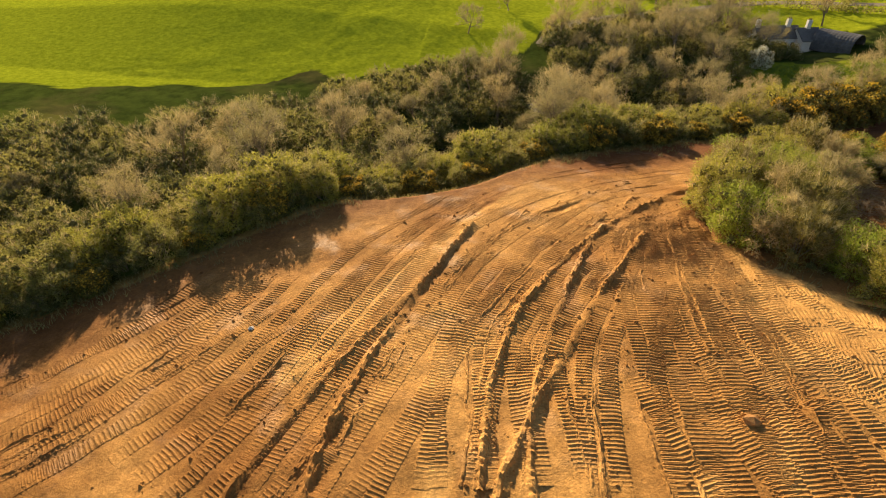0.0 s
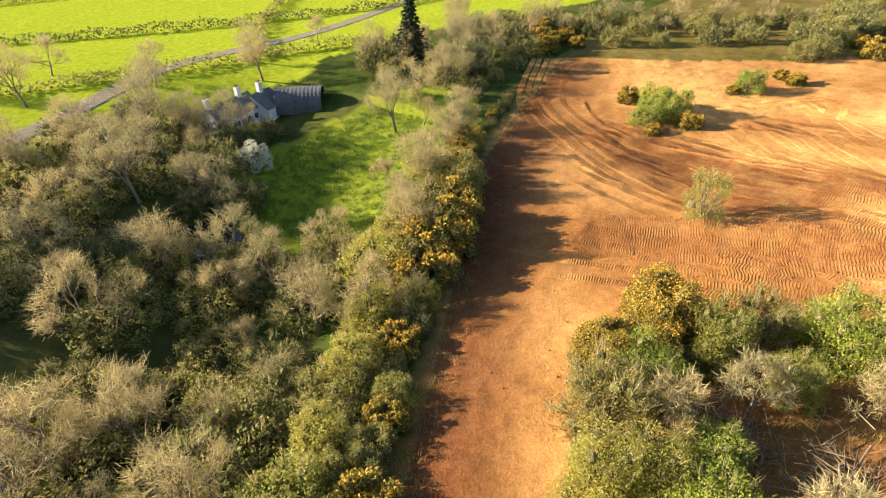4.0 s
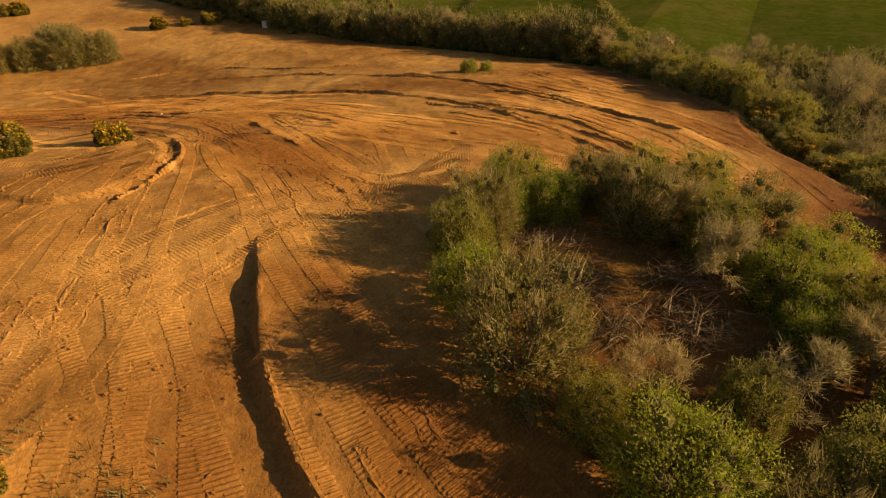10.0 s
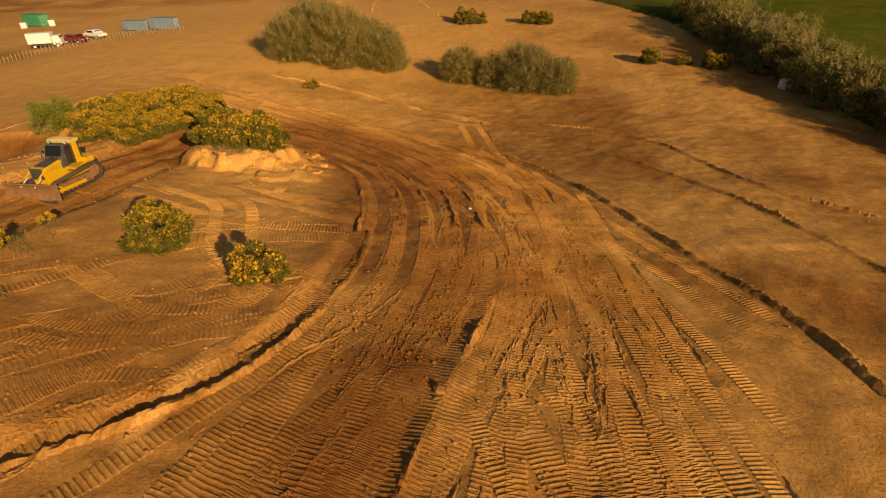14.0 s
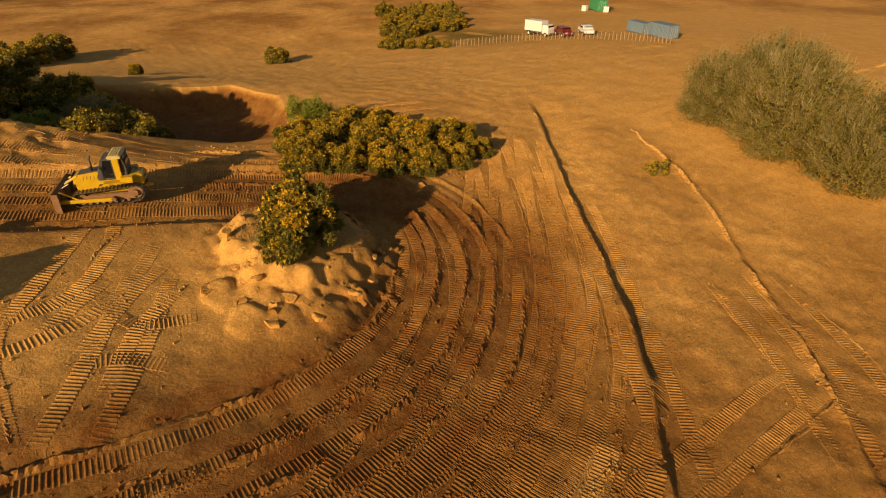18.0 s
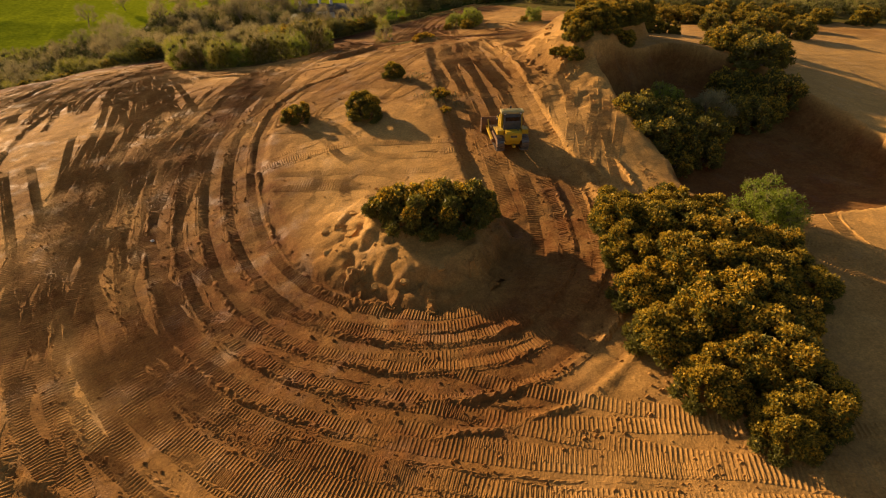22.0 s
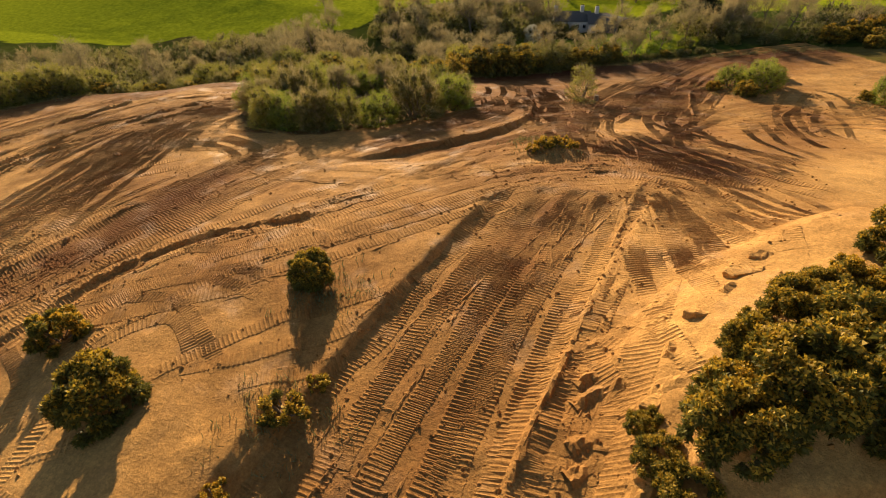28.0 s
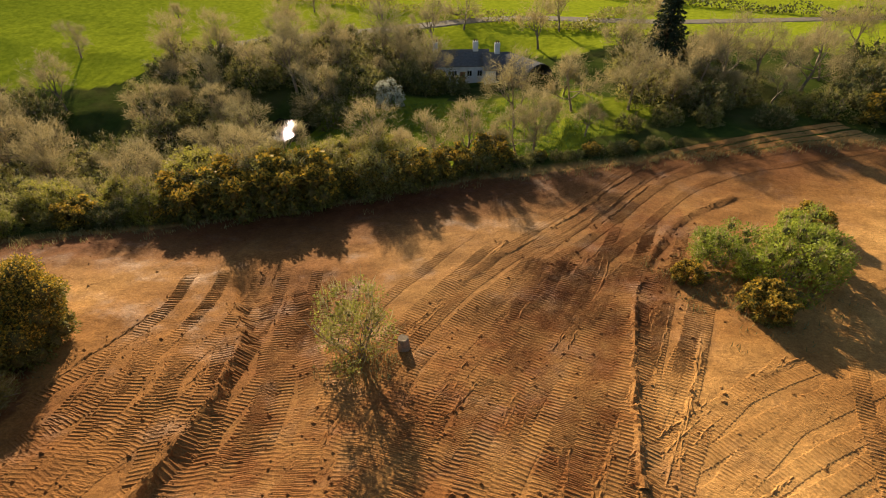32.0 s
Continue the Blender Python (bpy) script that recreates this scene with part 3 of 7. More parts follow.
route((44.1, 45.4), (42.8, 41.6), (41.3, 37.7), (37.9, 32.0))
route((42.6, 45.9), (41.1, 40.7), (38.7, 35.8))
route((10.6, -35.5), (10.4, -2.7), (14.6, 20.1), (13.4, 33.8), (14.1, 40.7))
route((10.1, -11.2), (13.6, 15.3), (13.2, 28.4), (13.3, 38.3), (13.7, 44.2))
route((14.6, -27.5), (9.4, -16.0), (11.7, -0.7), (20.5, 16.7), (25.2, 24.3), (25.8, 28.0), (22.6, 31.2), (16.9, 31.8))
route((40.6, 25.8), (35.9, 25.8), (30.8, 25.9), (26.9, 28.0))
route((7.9, -9.0), (10.7, 8.3), (11.0, 19.7), (11.1, 28.8), (11.3, 36.6), (12.5, 43.3))
route((16.3, 13.2), (14.6, 21.7), (13.2, 31.4), (13.5, 36.9), (14.2, 41.8))
route((28.5, 21.1), (26.9, 17.3), (24.1, 13.0), (19.4, 7.3), (16.7, -0.8), (14.6, -13.9), (17.6, -24.1))
route((27.4, 21.7), (25.2, 18.2), (22.2, 14.1), (19.3, 9.9), (16.7, 2.1), (14.5, -11.3))
route((24.8, 23.2), (23.1, 19.4), (21.9, 16.2), (19.4, 10.7))
route((22.5, 24.5), (21.3, 22.3), (18.9, 15.9), (15.7, 10.3), (13.8, 5.3))
route((19.5, 25.8), (16.2, 22.6), (12.3, 16.1), (10.1, 8.8), (7.5, -3.4), (8.4, -17.4))
route((9.4, 29.1), (10.8, 24.3), (12.6, 20.0))
route((11.6, 30.0), (12.4, 27.4), (13.9, 23.9))
route((34.9, 14.6), (32.7, 13.8), (29.5, 13.8))
route((35.2, 10.7), (31.6, 9.1), (26.1, 7.0))
route((20.8, -4.7), (21.3, -9.9), (22.8, -15.0), (25.7, -20.0), (29.1, -23.1), (32.7, -24.6))
route((19.2, -7.2), (19.7, -13.0), (21.7, -18.3), (25.2, -22.4), (29.7, -25.0), (33.1, -25.3))
route((17.8, -9.8), (18.6, -15.2), (21.6, -21.4), (25.5, -25.6), (30.6, -28.0), (34.8, -27.3))
route((15.6, -14.0), (17.9, -19.4), (22.0, -25.9), (25.7, -29.6), (30.8, -31.2))
route((14.4, -16.7), (17.3, -22.9), (20.9, -28.1), (26.1, -31.5))
route((11.8, -20.9), (15.0, -26.5), (19.7, -30.6), (26.1, -33.1))
route((8.6, -26.7), (12.2, -31.3), (17.7, -36.4))
route((6.9, -29.0), (10.7, -32.4), (16.3, -36.7))
route((13.9, -5.3), (15.9, -9.9), (19.2, -15.4), (24.1, -20.9), (30.0, -24.5), (37.0, -25.3), (40.1, -20.7))
route((11.6, -8.3), (15.1, -13.9), (18.1, -20.7), (23.1, -25.9), (28.1, -29.3), (34.5, -31.6))
route((13.5, -15.3), (16.5, -21.6), (21.5, -27.8), (26.0, -31.9), (32.2, -36.5), (39.9, -41.6))
route((17.2, -24.0), (21.1, -29.2), (26.6, -33.8), (32.7, -38.0))
route((45.6, 0.7), (46.5, 4.8), (47.6, 11.3), (49.0, 21.4))
route((48.3, 1.0), (48.6, 4.8), (49.5, 10.7))
route((24.8, 4.2), (27.2, 9.0), (32.5, 14.5), (39.4, 19.7), (47.5, 26.9), (55.3, 29.4), (60.0, 22.9))
route((23.7, 5.2), (25.9, 10.4), (32.5, 17.8), (41.6, 26.1), (49.3, 29.5))
route((21.6, 7.0), (23.6, 13.0), (28.5, 21.1), (35.4, 31.6), (42.4, 50.6))
route((18.6, 9.5), (20.8, 16.1), (24.6, 25.2), (29.8, 32.8))
route((53.7, 2.0), (52.8, 5.5), (52.0, 8.5))
route((43.8, 21.7), (47.6, 24.9), (52.8, 27.0), (57.7, 26.4), (61.0, 24.5))
route((46.0, 22.0), (49.7, 23.9), (53.6, 24.8), (56.8, 23.9))
route((37.4, 22.4), (40.2, 26.9), (43.6, 32.3), (46.7, 37.8))
route((51.2, 27.6), (51.3, 31.4), (50.2, 36.9), (47.3, 49.6), (43.8, 58.8))
route((53.3, 28.0), (53.4, 33.7), (52.0, 40.3), (52.6, 50.6))
route((61.7, 27.7), (59.0, 31.0), (55.9, 35.3), (53.9, 40.7))
route((64.8, 28.3), (61.7, 33.3), (60.2, 40.2), (60.8, 51.9), (66.6, 72.9))
route((68.1, 34.6), (66.3, 40.7), (67.3, 51.5))
route((39.8, 48.9), (41.2, 52.6), (41.5, 59.7), (40.5, 65.1))
route((45.9, 49.0), (45.8, 54.2), (45.0, 60.3), (43.2, 63.5))
route((48.5, 49.5), (48.1, 52.6), (47.0, 58.6))
route((54.1, 50.5), (55.5, 58.2), (58.6, 64.6), (63.6, 72.2), (70.7, 80.7), (85.4, 86.6))
route((55.6, 50.7), (57.2, 56.2), (60.4, 63.6), (65.3, 71.5))
route((57.5, 51.1), (59.1, 55.8), (62.1, 62.8), (65.7, 69.5))
route((59.4, 51.4), (60.9, 56.1), (62.4, 60.9), (64.9, 68.8))
route((62.8, 52.2), (67.3, 56.4), (73.7, 60.7))
route((63.9, 52.1), (67.9, 55.3), (72.6, 58.4))
# the turn in front of the copse
route((11.6, 0.1), (20.8, 15.8), (24.1, 23.2), (24.6, 26.7), (23.1, 28.5), (20.0, 30.0), (14.6, 30.9))
route((18, 12), (22.5, 20), (25.2, 26.1), (24.9, 28.8), (22.9, 30.2), (19.3, 31.6), (14.9, 31.7))
route((23.5, 29.7), (18.9, 29.2), (14.8, 29.4))
# over the island, along the mound's foot and in the hollow
route((23.4, -1.8), (26.1, -2.4), (28.6, -4.5), (32.6, -9.0))
route((23.6, -4.9), (26.0, -6.3), (28.3, -8.1), (31.7, -10.6))
route((30.9, -1.7), (33.7, -4.5), (36.8, -8.1))
route((23.6, -0.9), (29.6, -2.3), (34.7, -6.0), (38.2, -9.2))
route((24.3, -8.9), (27.9, -6.9), (32.8, -8.7), (35.7, -11.1))
route((24.6, 3.7), (29.6, 0.2), (35.8, -4.3))
route((45.7, -13.2), (47.8, -10.1), (50.9, -5.7), (53.0, -2.3))
route((46.5, -14.2), (48.9, -11.4), (52.3, -7.2))
route((53.7, 12.6), (51.6, 4.5), (50.0, -2.0), (47.6, -8))
route((57.5, -23.0), (54.4, -26.2), (52.6, -31.7), (51, -38))


# rings round the island that lead into the run, and wider ones that pass the thicket
def beside(points, off):
    p = np.array(points, float)
    way = np.gradient(p, axis=0)
    way /= np.hypot(*way.T)[:, None]
    return p + np.stack([way[:, 1], -way[:, 0]], -1) * off


ROUTES = [q for q in ROUTES if not all(8 < x < 40 and -37 < y < -2 for x, y in q[2:])]
RING = [(25.2, 10), (22.9, 4), (21.9, -3), (21.9, -9), (23.2, -15), (26.2, -19.6), (30.2, -22.8), (34.2, -23.6), (37.6, -21.6), (39.9, -17), (41.3, -12)]
for off in (0.7, 2.5, 4.3):
    ROUTES.append([tuple(q) for q in beside(RING, off)])
for off in (6.1, 7.9, 9.8, 11.8, 13.8):
    p = beside(RING[:6], off)
    tail = [p[-1] + q for q in ((4.2, -4.2), (10, -8.4), (16.5, -12.2), (24, -16.2))]
    ROUTES.append([tuple(q) for q in list(p) + tail[:4 if off < 11 else 3]])
for off in (-2.6, -0.9, 0.9, 2.7):
    ROUTES.append([tuple(q) for q in beside(RUN[1:], off)])
ROUTES = [q for q in ROUTES if not all(22 < x < 40 and -13 < y < 7 for x, y in q)]
FIRST = [q for q in ROUTES if np.mean([y for x, y in q]) > 14]
route((45.6, 0.7), (46.5, 4.8), (47.8, 10.4), (48.8, 18.9))
route((48.2, 1.1), (49.0, 5.9), (50.1, 12.5), (51.6, 20.9))
route((50.6, 2.9), (51.6, 6.6), (53.0, 10.4))
route((54.9, 22.5), (55.1, 15.9), (56.4, 12.6))
route((56.3, 23.3), (57.9, 17.1), (59.4, 14.2))
route((57.9, 23.3), (59.7, 18.1), (61.7, 16.3))
route((60.4, 27.4), (62.7, 21.9), (64.3, 17.6))
route((54.4, 22.8), (54.6, 17.5), (55.0, 13.5), (55.1, 11.5))
route((55.7, 23.5), (56.8, 17.6), (57.3, 13.9), (57.5, 12.0))
route((56.7, 24.3), (58.4, 18.2), (59.4, 14.3))
route((58.0, 24.6), (60.1, 19.6), (61.6, 16.1))
route((52.0, 22.3), (49.9, 18.1), (48.2, 13.8), (47.5, 10.6))
route((49.8, 21.0), (47.8, 16.5), (46.1, 12.1), (45.5, 10.2))
route((48.5, 19.9), (46.0, 14.8), (44.1, 10.9))
route((25.6, -4.8), (28.9, -4.3), (32.5, -7.9), (34.8, -11.3))
route((26.2, -8.4), (27.9, -6.2), (31.2, -6.0), (34.9, -7.5))
route((31.1, -2.1), (35.7, -4.4), (38.2, -5.7))
route((24.0, -0.9), (28.4, -0.3), (31.8, 1.2), (33.2, 2.3))
route((24.3, 6.2), (29.1, 2.7), (31.1, -4.6), (36.2, -8.5))
route((22.9, -3.4), (27.4, -5.9), (32.7, -8.3))
route((19.0, -31.9), (14.1, -28.1), (9.8, -24.7))
route((18.2, -40.1), (11.8, -36.8), (6.1, -32.4))
route((17.6, -43.4), (10.9, -40.0), (7.5, -37.5))
route((3.2, 10.0), (7.6, -7.0), (11.6, -19.3), (14.1, -25.6))
route((7.7, 16.9), (9.2, -3.6), (12.4, -16.3), (16.2, -24.7))
route((17.3, 21.7), (13.4, 1.7), (14.9, -12.5), (18.3, -21.9))
route((50.3, 38.4), (51.6, 31.4), (51.0, 25.9))
route((52.1, 37.9), (54.7, 30.3), (57.1, 25.9))
route((53.9, 38.2), (57.0, 31.5), (59.6, 26.3), (60.4, 24.2))
route((55.4, 40.1), (59.4, 32.8), (62.6, 27.9))
route((58.3, 41.5), (62.4, 35.4), (66.5, 31.8))
route((48.5, 28.6), (46.7, 25.3), (45.3, 22.1))
route((43.6, 30.4), (41.6, 25.8), (40.6, 21.6))
route((42.3, 23.8), (46.3, 26.1), (51.8, 26.8), (54.6, 25.9))
# loops of the east side, and lanes past the thicket
route((79.1, 61.2), (82.4, 58.0), (83.6, 54.6), (80.8, 51.7), (76.0, 51.4), (70.2, 47.8), (63.0, 44.1))
route((77.1, 59.6), (79.1, 56.7), (77.6, 54.3), (71.4, 52.5), (63.9, 47.9))
route((73.4, 57.3), (70.8, 53.7), (64.5, 49.6), (58.2, 45.0))
route((70.4, 59.7), (66.9, 55.9), (63.3, 51.8), (60.8, 47.9))
route((64.1, 68.1), (62.3, 62.5), (60.1, 55.8), (58.1, 47.7), (61.2, 38.2))
route((59.8, 69.0), (58.0, 62.4), (55.6, 56.2), (53.1, 50.5), (51.6, 44.8))
route((77.8, 53.9), (78.9, 63.4), (76.3, 65.7), (72.4, 57.1), (70.3, 47.5), (70.7, 43.1))
route((73.1, 44.4), (75.3, 53.0), (74.7, 57.2))
route((45.3, -16.6), (48.3, -10.9), (52.0, -3.1))
route((48.4, -20.6), (49.5, -24.8), (52.4, -29.6), (53.0, -34.8), (52.5, -39.3))
route((52.4, -27.5), (54.7, -31.6), (54.3, -36.0))
route((27.0, -25.1), (31.3, -29.4), (36.3, -33.5), (42.2, -37.7))
route((23.2, -26.9), (28.0, -30.8), (32.1, -33.9), (37.6, -37.5), (42.7, -41.4))
route((23.7, -29.9), (28.6, -33.7), (34.3, -38.1), (41.1, -42.8))

# single marks of one track: across the island, up the mound's foot, down the run and over the east side
TRACKS = []


def track(*points):
    TRACKS.append(points)


track((54.6, 21.9), (55.1, 16.9), (55.3, 10.4))
track((55.8, 22.0), (56.2, 15.3), (56.4, 11.9))
track((57.5, 21.0), (59.1, 16.2), (58.8, 12.1))
track((52.9, 15.2), (53.1, 12.9), (53.5, 10.8))
track((49.0, 26.6), (52.8, 27.8), (57.6, 26.5), (61.0, 24.6))
track((49.3, 24.3), (53.9, 25.2), (57.0, 23.6), (59.9, 21.7))
track((55.8, 31.9), (61.5, 28.6), (65.9, 25.8))
track((54.3, 31.6), (61.0, 26.8), (65.0, 24.2))
track((49.7, 34.4), (56.5, 27.6), (60.0, 24.0))
track((55.3, 16.1), (55.9, 11.9), (56.0, 10.2))
track((54.7, 19.1), (55.3, 8.4))
track((56.0, 21.8), (57.1, 10.8))
track((53.2, 16.0), (53.5, 9.6))
track((50.8, 6.1), (52.4, 5.3))
track((50.6, 5.0), (52.1, 4.6))
track((50.4, 3.7), (51.9, 3.6))
track((50.3, 2.8), (51.8, 2.7))
track((50.0, 2.0), (51.6, 1.9))
track((51.3, 7.9), (52.7, 6.8))
track((51.6, 9.0), (53.1, 8.3))
track((48.5, 13.1), (47.2, 6.8), (46.3, 0.9))
track((50.4, 12.3), (49.1, 5.6), (48.4, 1.3))
track((52.2, 13.3), (50.6, 6.7), (49.6, 1.4))
track((46.2, 17.4), (44.0, 7.1), (43.4, 1.4))
track((44.9, 17.5), (43.5, 10.8), (42.3, 6.3), (38.1, 3.8))
track((29.4, 5.3), (32.3, 7.2), (35.6, 4.7))
track((53.7, 39.2), (57.6, 29.6), (61.1, 24.9))
track((54.4, 35.5), (59.7, 28.4), (63.4, 25.7))
track((57.2, 36.1), (62.7, 30.6), (64.6, 28.1))
track((60.3, 38.3), (64.5, 33.4), (66.6, 31.9))
track((74.0, 58.6), (71.1, 52.7), (69.9, 43.8), (70.3, 38.8))
track((76.1, 58.6), (73.2, 50.9), (73.3, 44.5))
track((52.8, 26.8), (55.1, 26.4), (58.6, 25.6), (61.3, 24.8))
track((52.2, 25.2), (56.1, 24.2), (58.0, 23.6))
track((52.2, 35.6), (55.0, 30.4), (58.6, 26.2), (60.4, 24.3))
track((65.7, 52.7), (58.9, 39.9), (58.9, 32.8), (61.6, 29.8))
track((65.3, 56.7), (57.7, 38.9), (58.0, 32.6))
track((27.8, -4.6), (31.1, -6.9), (33.3, -9.0))
track((29.8, -3.2), (32.9, -6.2))
track((30.8, -1.7), (34.9, -4.1), (38.5, -6.1))
track((22.3, -1.2), (26.8, -1.2), (32.9, -1.9))
track((27.4, 8.3), (31.5, 8.5), (35.0, 6.1), (36.9, 4.4))
track((29.5, 9.9), (33.2, 10.0), (36.0, 9.0))
track((27.2, 10.0), (32.7, 11.1), (36.3, 10.3))
track((35.5, 13.5), (38.5, 15.8), (39.8, 15.7))
track((25.1, -5.1), (28.6, -6.9), (30.9, -9.2))
track((36.4, -6.9), (38.7, -7.6))
track((35.1, 4.3), (38.1, 5.5), (41.5, 7.7), (43.1, 11.1))
track((33.9, 3.9), (37.5, 7.2), (42.2, 10.3))
track((28.5, -9.5), (29.1, -6.8), (31.9, -5.7))
track((25.8, -7.7), (27.0, -5.9), (27.2, -4.4))
track((40.1, -11.5), (42.3, -6.8))
track((38.2, -5.8), (39.7, -6.9))
track((48.6, -0.5), (50.7, -0.7))
track((48.5, -1.5), (50.7, -1.6))
track((48.5, -2.4), (50.6, -2.4))
track((49.4, 1.0), (51.1, 0.4))
track((49.6, 1.9), (51.3, 1.6))
track((49.8, 3.1), (51.7, 2.8))
track((50.1, 4.7), (52.1, 4.0))
track((48.6, -6.9), (50.7, -3.4), (51.7, -1.9))
track((49.8, -10.2), (52.3, -6.8), (53.6, -4.7))
track((48.8, -9.5), (51.2, -6.6), (52.8, -3.7))

# neighbouring runs of the same machine, a little to the side
for points in FIRST:
    p = np.array(points)
    way = np.gradient(p, axis=0)
    way /= np.hypot(*way.T)[:, None]
    if len(p) > 3 and p[:, 1].mean() > 14 and p[:, 0].mean() < 66:
        off = float(rng.choice([-1, 1]) * rng.uniform(1.2, 3.0))
        p = p + np.stack([-way[:, 1], way[:, 0]], -1) * off + rng.normal(0, 0.2, p.shape)
        ROUTES.append([tuple(q) for q in p])
for points in [q for q in FIRST if len(q) > 3 and np.mean([y for x, y in q]) > 38 or np.mean([x for x, y in q]) < 16][::2]:
    ROUTES.append([tuple(q) for q in beside(points, float(rng.choice([-1, 1]) * rng.uniform(2.6, 3.8)))])
for off, high in ((1.6, 0.10), (3.4, 0.12), (5.2, 0.10), (7.0, 0.08)):
    windrow(beside(RING[2:], off), high, 0.06, -1)
ROUTES = [q for q in ROUTES if not all(24.5 < x < 38.5 and -12 < y < 6 for x, y in q)]
for k, points in enumerate(ROUTES):
    churned(points, 1.2, 0.09)
    p = np.array(points)
    way = np.gradient(p, axis=0)
    way /= np.hypot(*way.T)[:, None]
    if len(p) > 2:
        rut(p + np.stack([-way[:, 1], way[:, 0]], -1) * (1.36 if k % 2 else -1.36))
for points in TRACKS:
    churned(points, 0.7, 0.12)
churned([(23, 2), (22, -8), (22.5, -15), (26, -21), (32, -25.5), (37, -24), (40.5, -17)], 3.4, 0.9)
churned(RUN, 3.4, 0.45)
churned([(38, 72), (52, 77), (64, 74), (60, 60), (52, 52)], 4.5, 0.7)
churned([(53, 50), (58, 60), (66, 72), (78, 82)], 3.4, 0.5)
churned([(46, 48), (46, 56), (44, 64)], 3.0, 0.5)
churned([(53, 32), (60, 30), (70, 44), (74, 56)], 3.4, 0.6)
churned([(10, 56), (24, 63), (36, 68)], 4.0, 0.9)
churned([(60.4, 52.6), (59.7, 45.3), (58.2, 37.6), (55.2, 33)], 3.2, 0.75)
churned([(49.4, 46), (48, 38), (43.3, 34), (36, 29)], 2.6, 0.7)
churned([(38.6, 53), (39.8, 46), (38, 37.5), (34.6, 31.5)], 2.0, 0.7)
churned([(15.7, -5.5), (18, 4), (22.9, 15.6), (25, 22)], 2.2, 0.6)
churned([(-14, 2), (-5, 10), (-6, 22)], 4.0, 0.5)
churned([(22.0, -4.5), (20.6, -9.5), (20.4, -14.5), (22.6, -20.5), (27.4, -25.2), (33.5, -27.0)], 3.2, 0.75)
churned([(16.6, -9), (16.4, -16), (18.6, -22.5), (24.5, -29.0), (32.5, -30.5)], 2.2, 0.65)
for a, b, wide, deep, k in ((29, -6, 7, 9, 1.0), (20.5, 30, 6, 5, 1.2), (57, 15, 5, 6, 0.7), (13, 38, 4, 8, 0.5), (48, 18, 5, 9, 0.5), (33, -15, 5, 5, 0.7), (85, -35, 34, 30, 1.0), (38, -68, 34, 22, 0.9), (60, -110, 50, 40, 1.0), (62, 33, 16, 9, 0.6), (76, 30, 12, 10, 0.6), (50, 12, 6, 10, 0.5), (32, 0, 8, 12, 0.3), (18.5, 36, 4, 4, 0.9), (7, 15, 7, 9, 0.35), (100, 0, 34, 28, 1.0), (20, -110, 60, 40, 0.7)):
    pale += k * np.exp(-((GX - a) / wide) ** 2 - ((GY - b) / deep) ** 2)
# the pit's deep shade is put into its soil as a darker colour
pit_shade = inside(GX, GY, PIT) * np.clip(pit_gap / 0.8, 0, 1)
worked = np.maximum(worked, 0.95 * pit_shade)
pale = np.clip(pale * (1 - 0.6 * worked) * (1 - pit_shade), 0, 1)
damp_shade += 0.15 * pit_shade
# darker soil colour in the copse and on the north-east lanes
damp_shade += np.where(in_copse, 0.75, 0.5 * np.exp(-((GX - 53) / 13) ** 2 - ((GY - 70) / 9) ** 2))
# hedge shade put into the soil colour, strongest at the site's edge
damp_shade += np.where(in_site, 0.75 * np.clip((8 - edge_gap) / 6, 0, 1), 0)
damp_shade *= 1 - 0.85 * np.where(in_copse, 0, np.exp(-((GX - 18.5) / 4.5) ** 2 - ((GY - 35.5) / 5) ** 2))
grass = np.where(in_site, 0, np.clip(edge_gap / 1.5, 0, 1) + 0.0)
grass = np.where(~in_site & (GX > 70) & (GY < 88), 0.8, grass)
grass = np.maximum(grass, 0.75 * np.exp(-((GX - 92) / 14) ** 2 - ((GY + 73) / 8) ** 2) * (grain_of(GX, GY, 3, 4) > -0.5))
grass = np.maximum(grass, np.where(in_copse, 0.15 + 0.35 * grain_of(GX, GY, 2.0, 8), 0))
wob_x, wob_y = GX + 2.5 * grain_of(GX, GY, 6, 51), GY + 2.5 * grain_of(GX, GY, 6, 52)
field = np.where(~in_site & inside(wob_x, wob_y, PASTURE), 1.0, 0.0)
field = np.where(inside(wob_x, wob_y, MEADOW), 0.55, field)
field = np.where(~in_site & (GX < -42) & (GY < 70), 0.1, field)
idx = np.arange(GX.size).reshape(GX.shape)
quads = np.stack([idx[:-1, :-1], idx[:-1, 1:], idx[1:, 1:], idx[1:, :-1]], -1).reshape(-1, 4)
ground_mesh = mesh_of("ground", np.stack([GX, GY, GZ], -1).reshape(-1, 3), quads, GROUND, smooth=True)
for name, values in (("worked", worked), ("pale", pale), ("damp_shade", damp_shade), ("grass", grass), ("field", field)):
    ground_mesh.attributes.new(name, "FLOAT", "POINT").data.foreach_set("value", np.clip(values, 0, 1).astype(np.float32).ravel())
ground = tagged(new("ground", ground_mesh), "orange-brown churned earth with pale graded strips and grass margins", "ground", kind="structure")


def gz(x, y):
    """The ground's height."""
    x, y = np.asarray(x, float), np.asarray(y, float)
    i, j = np.clip(np.searchsorted(xs, x) - 1, 0, len(xs) - 2), np.clip(np.searchsorted(ys, y) - 1, 0, len(ys) - 2)
    u, v = (x - xs[i]) / (xs[i + 1] - xs[i]), (y - ys[j]) / (ys[j + 1] - ys[j])
    return (GZ[j, i] * (1 - u) + GZ[j, i + 1] * u) * (1 - v) + (GZ[j + 1, i] * (1 - u) + GZ[j + 1, i + 1] * u) * v


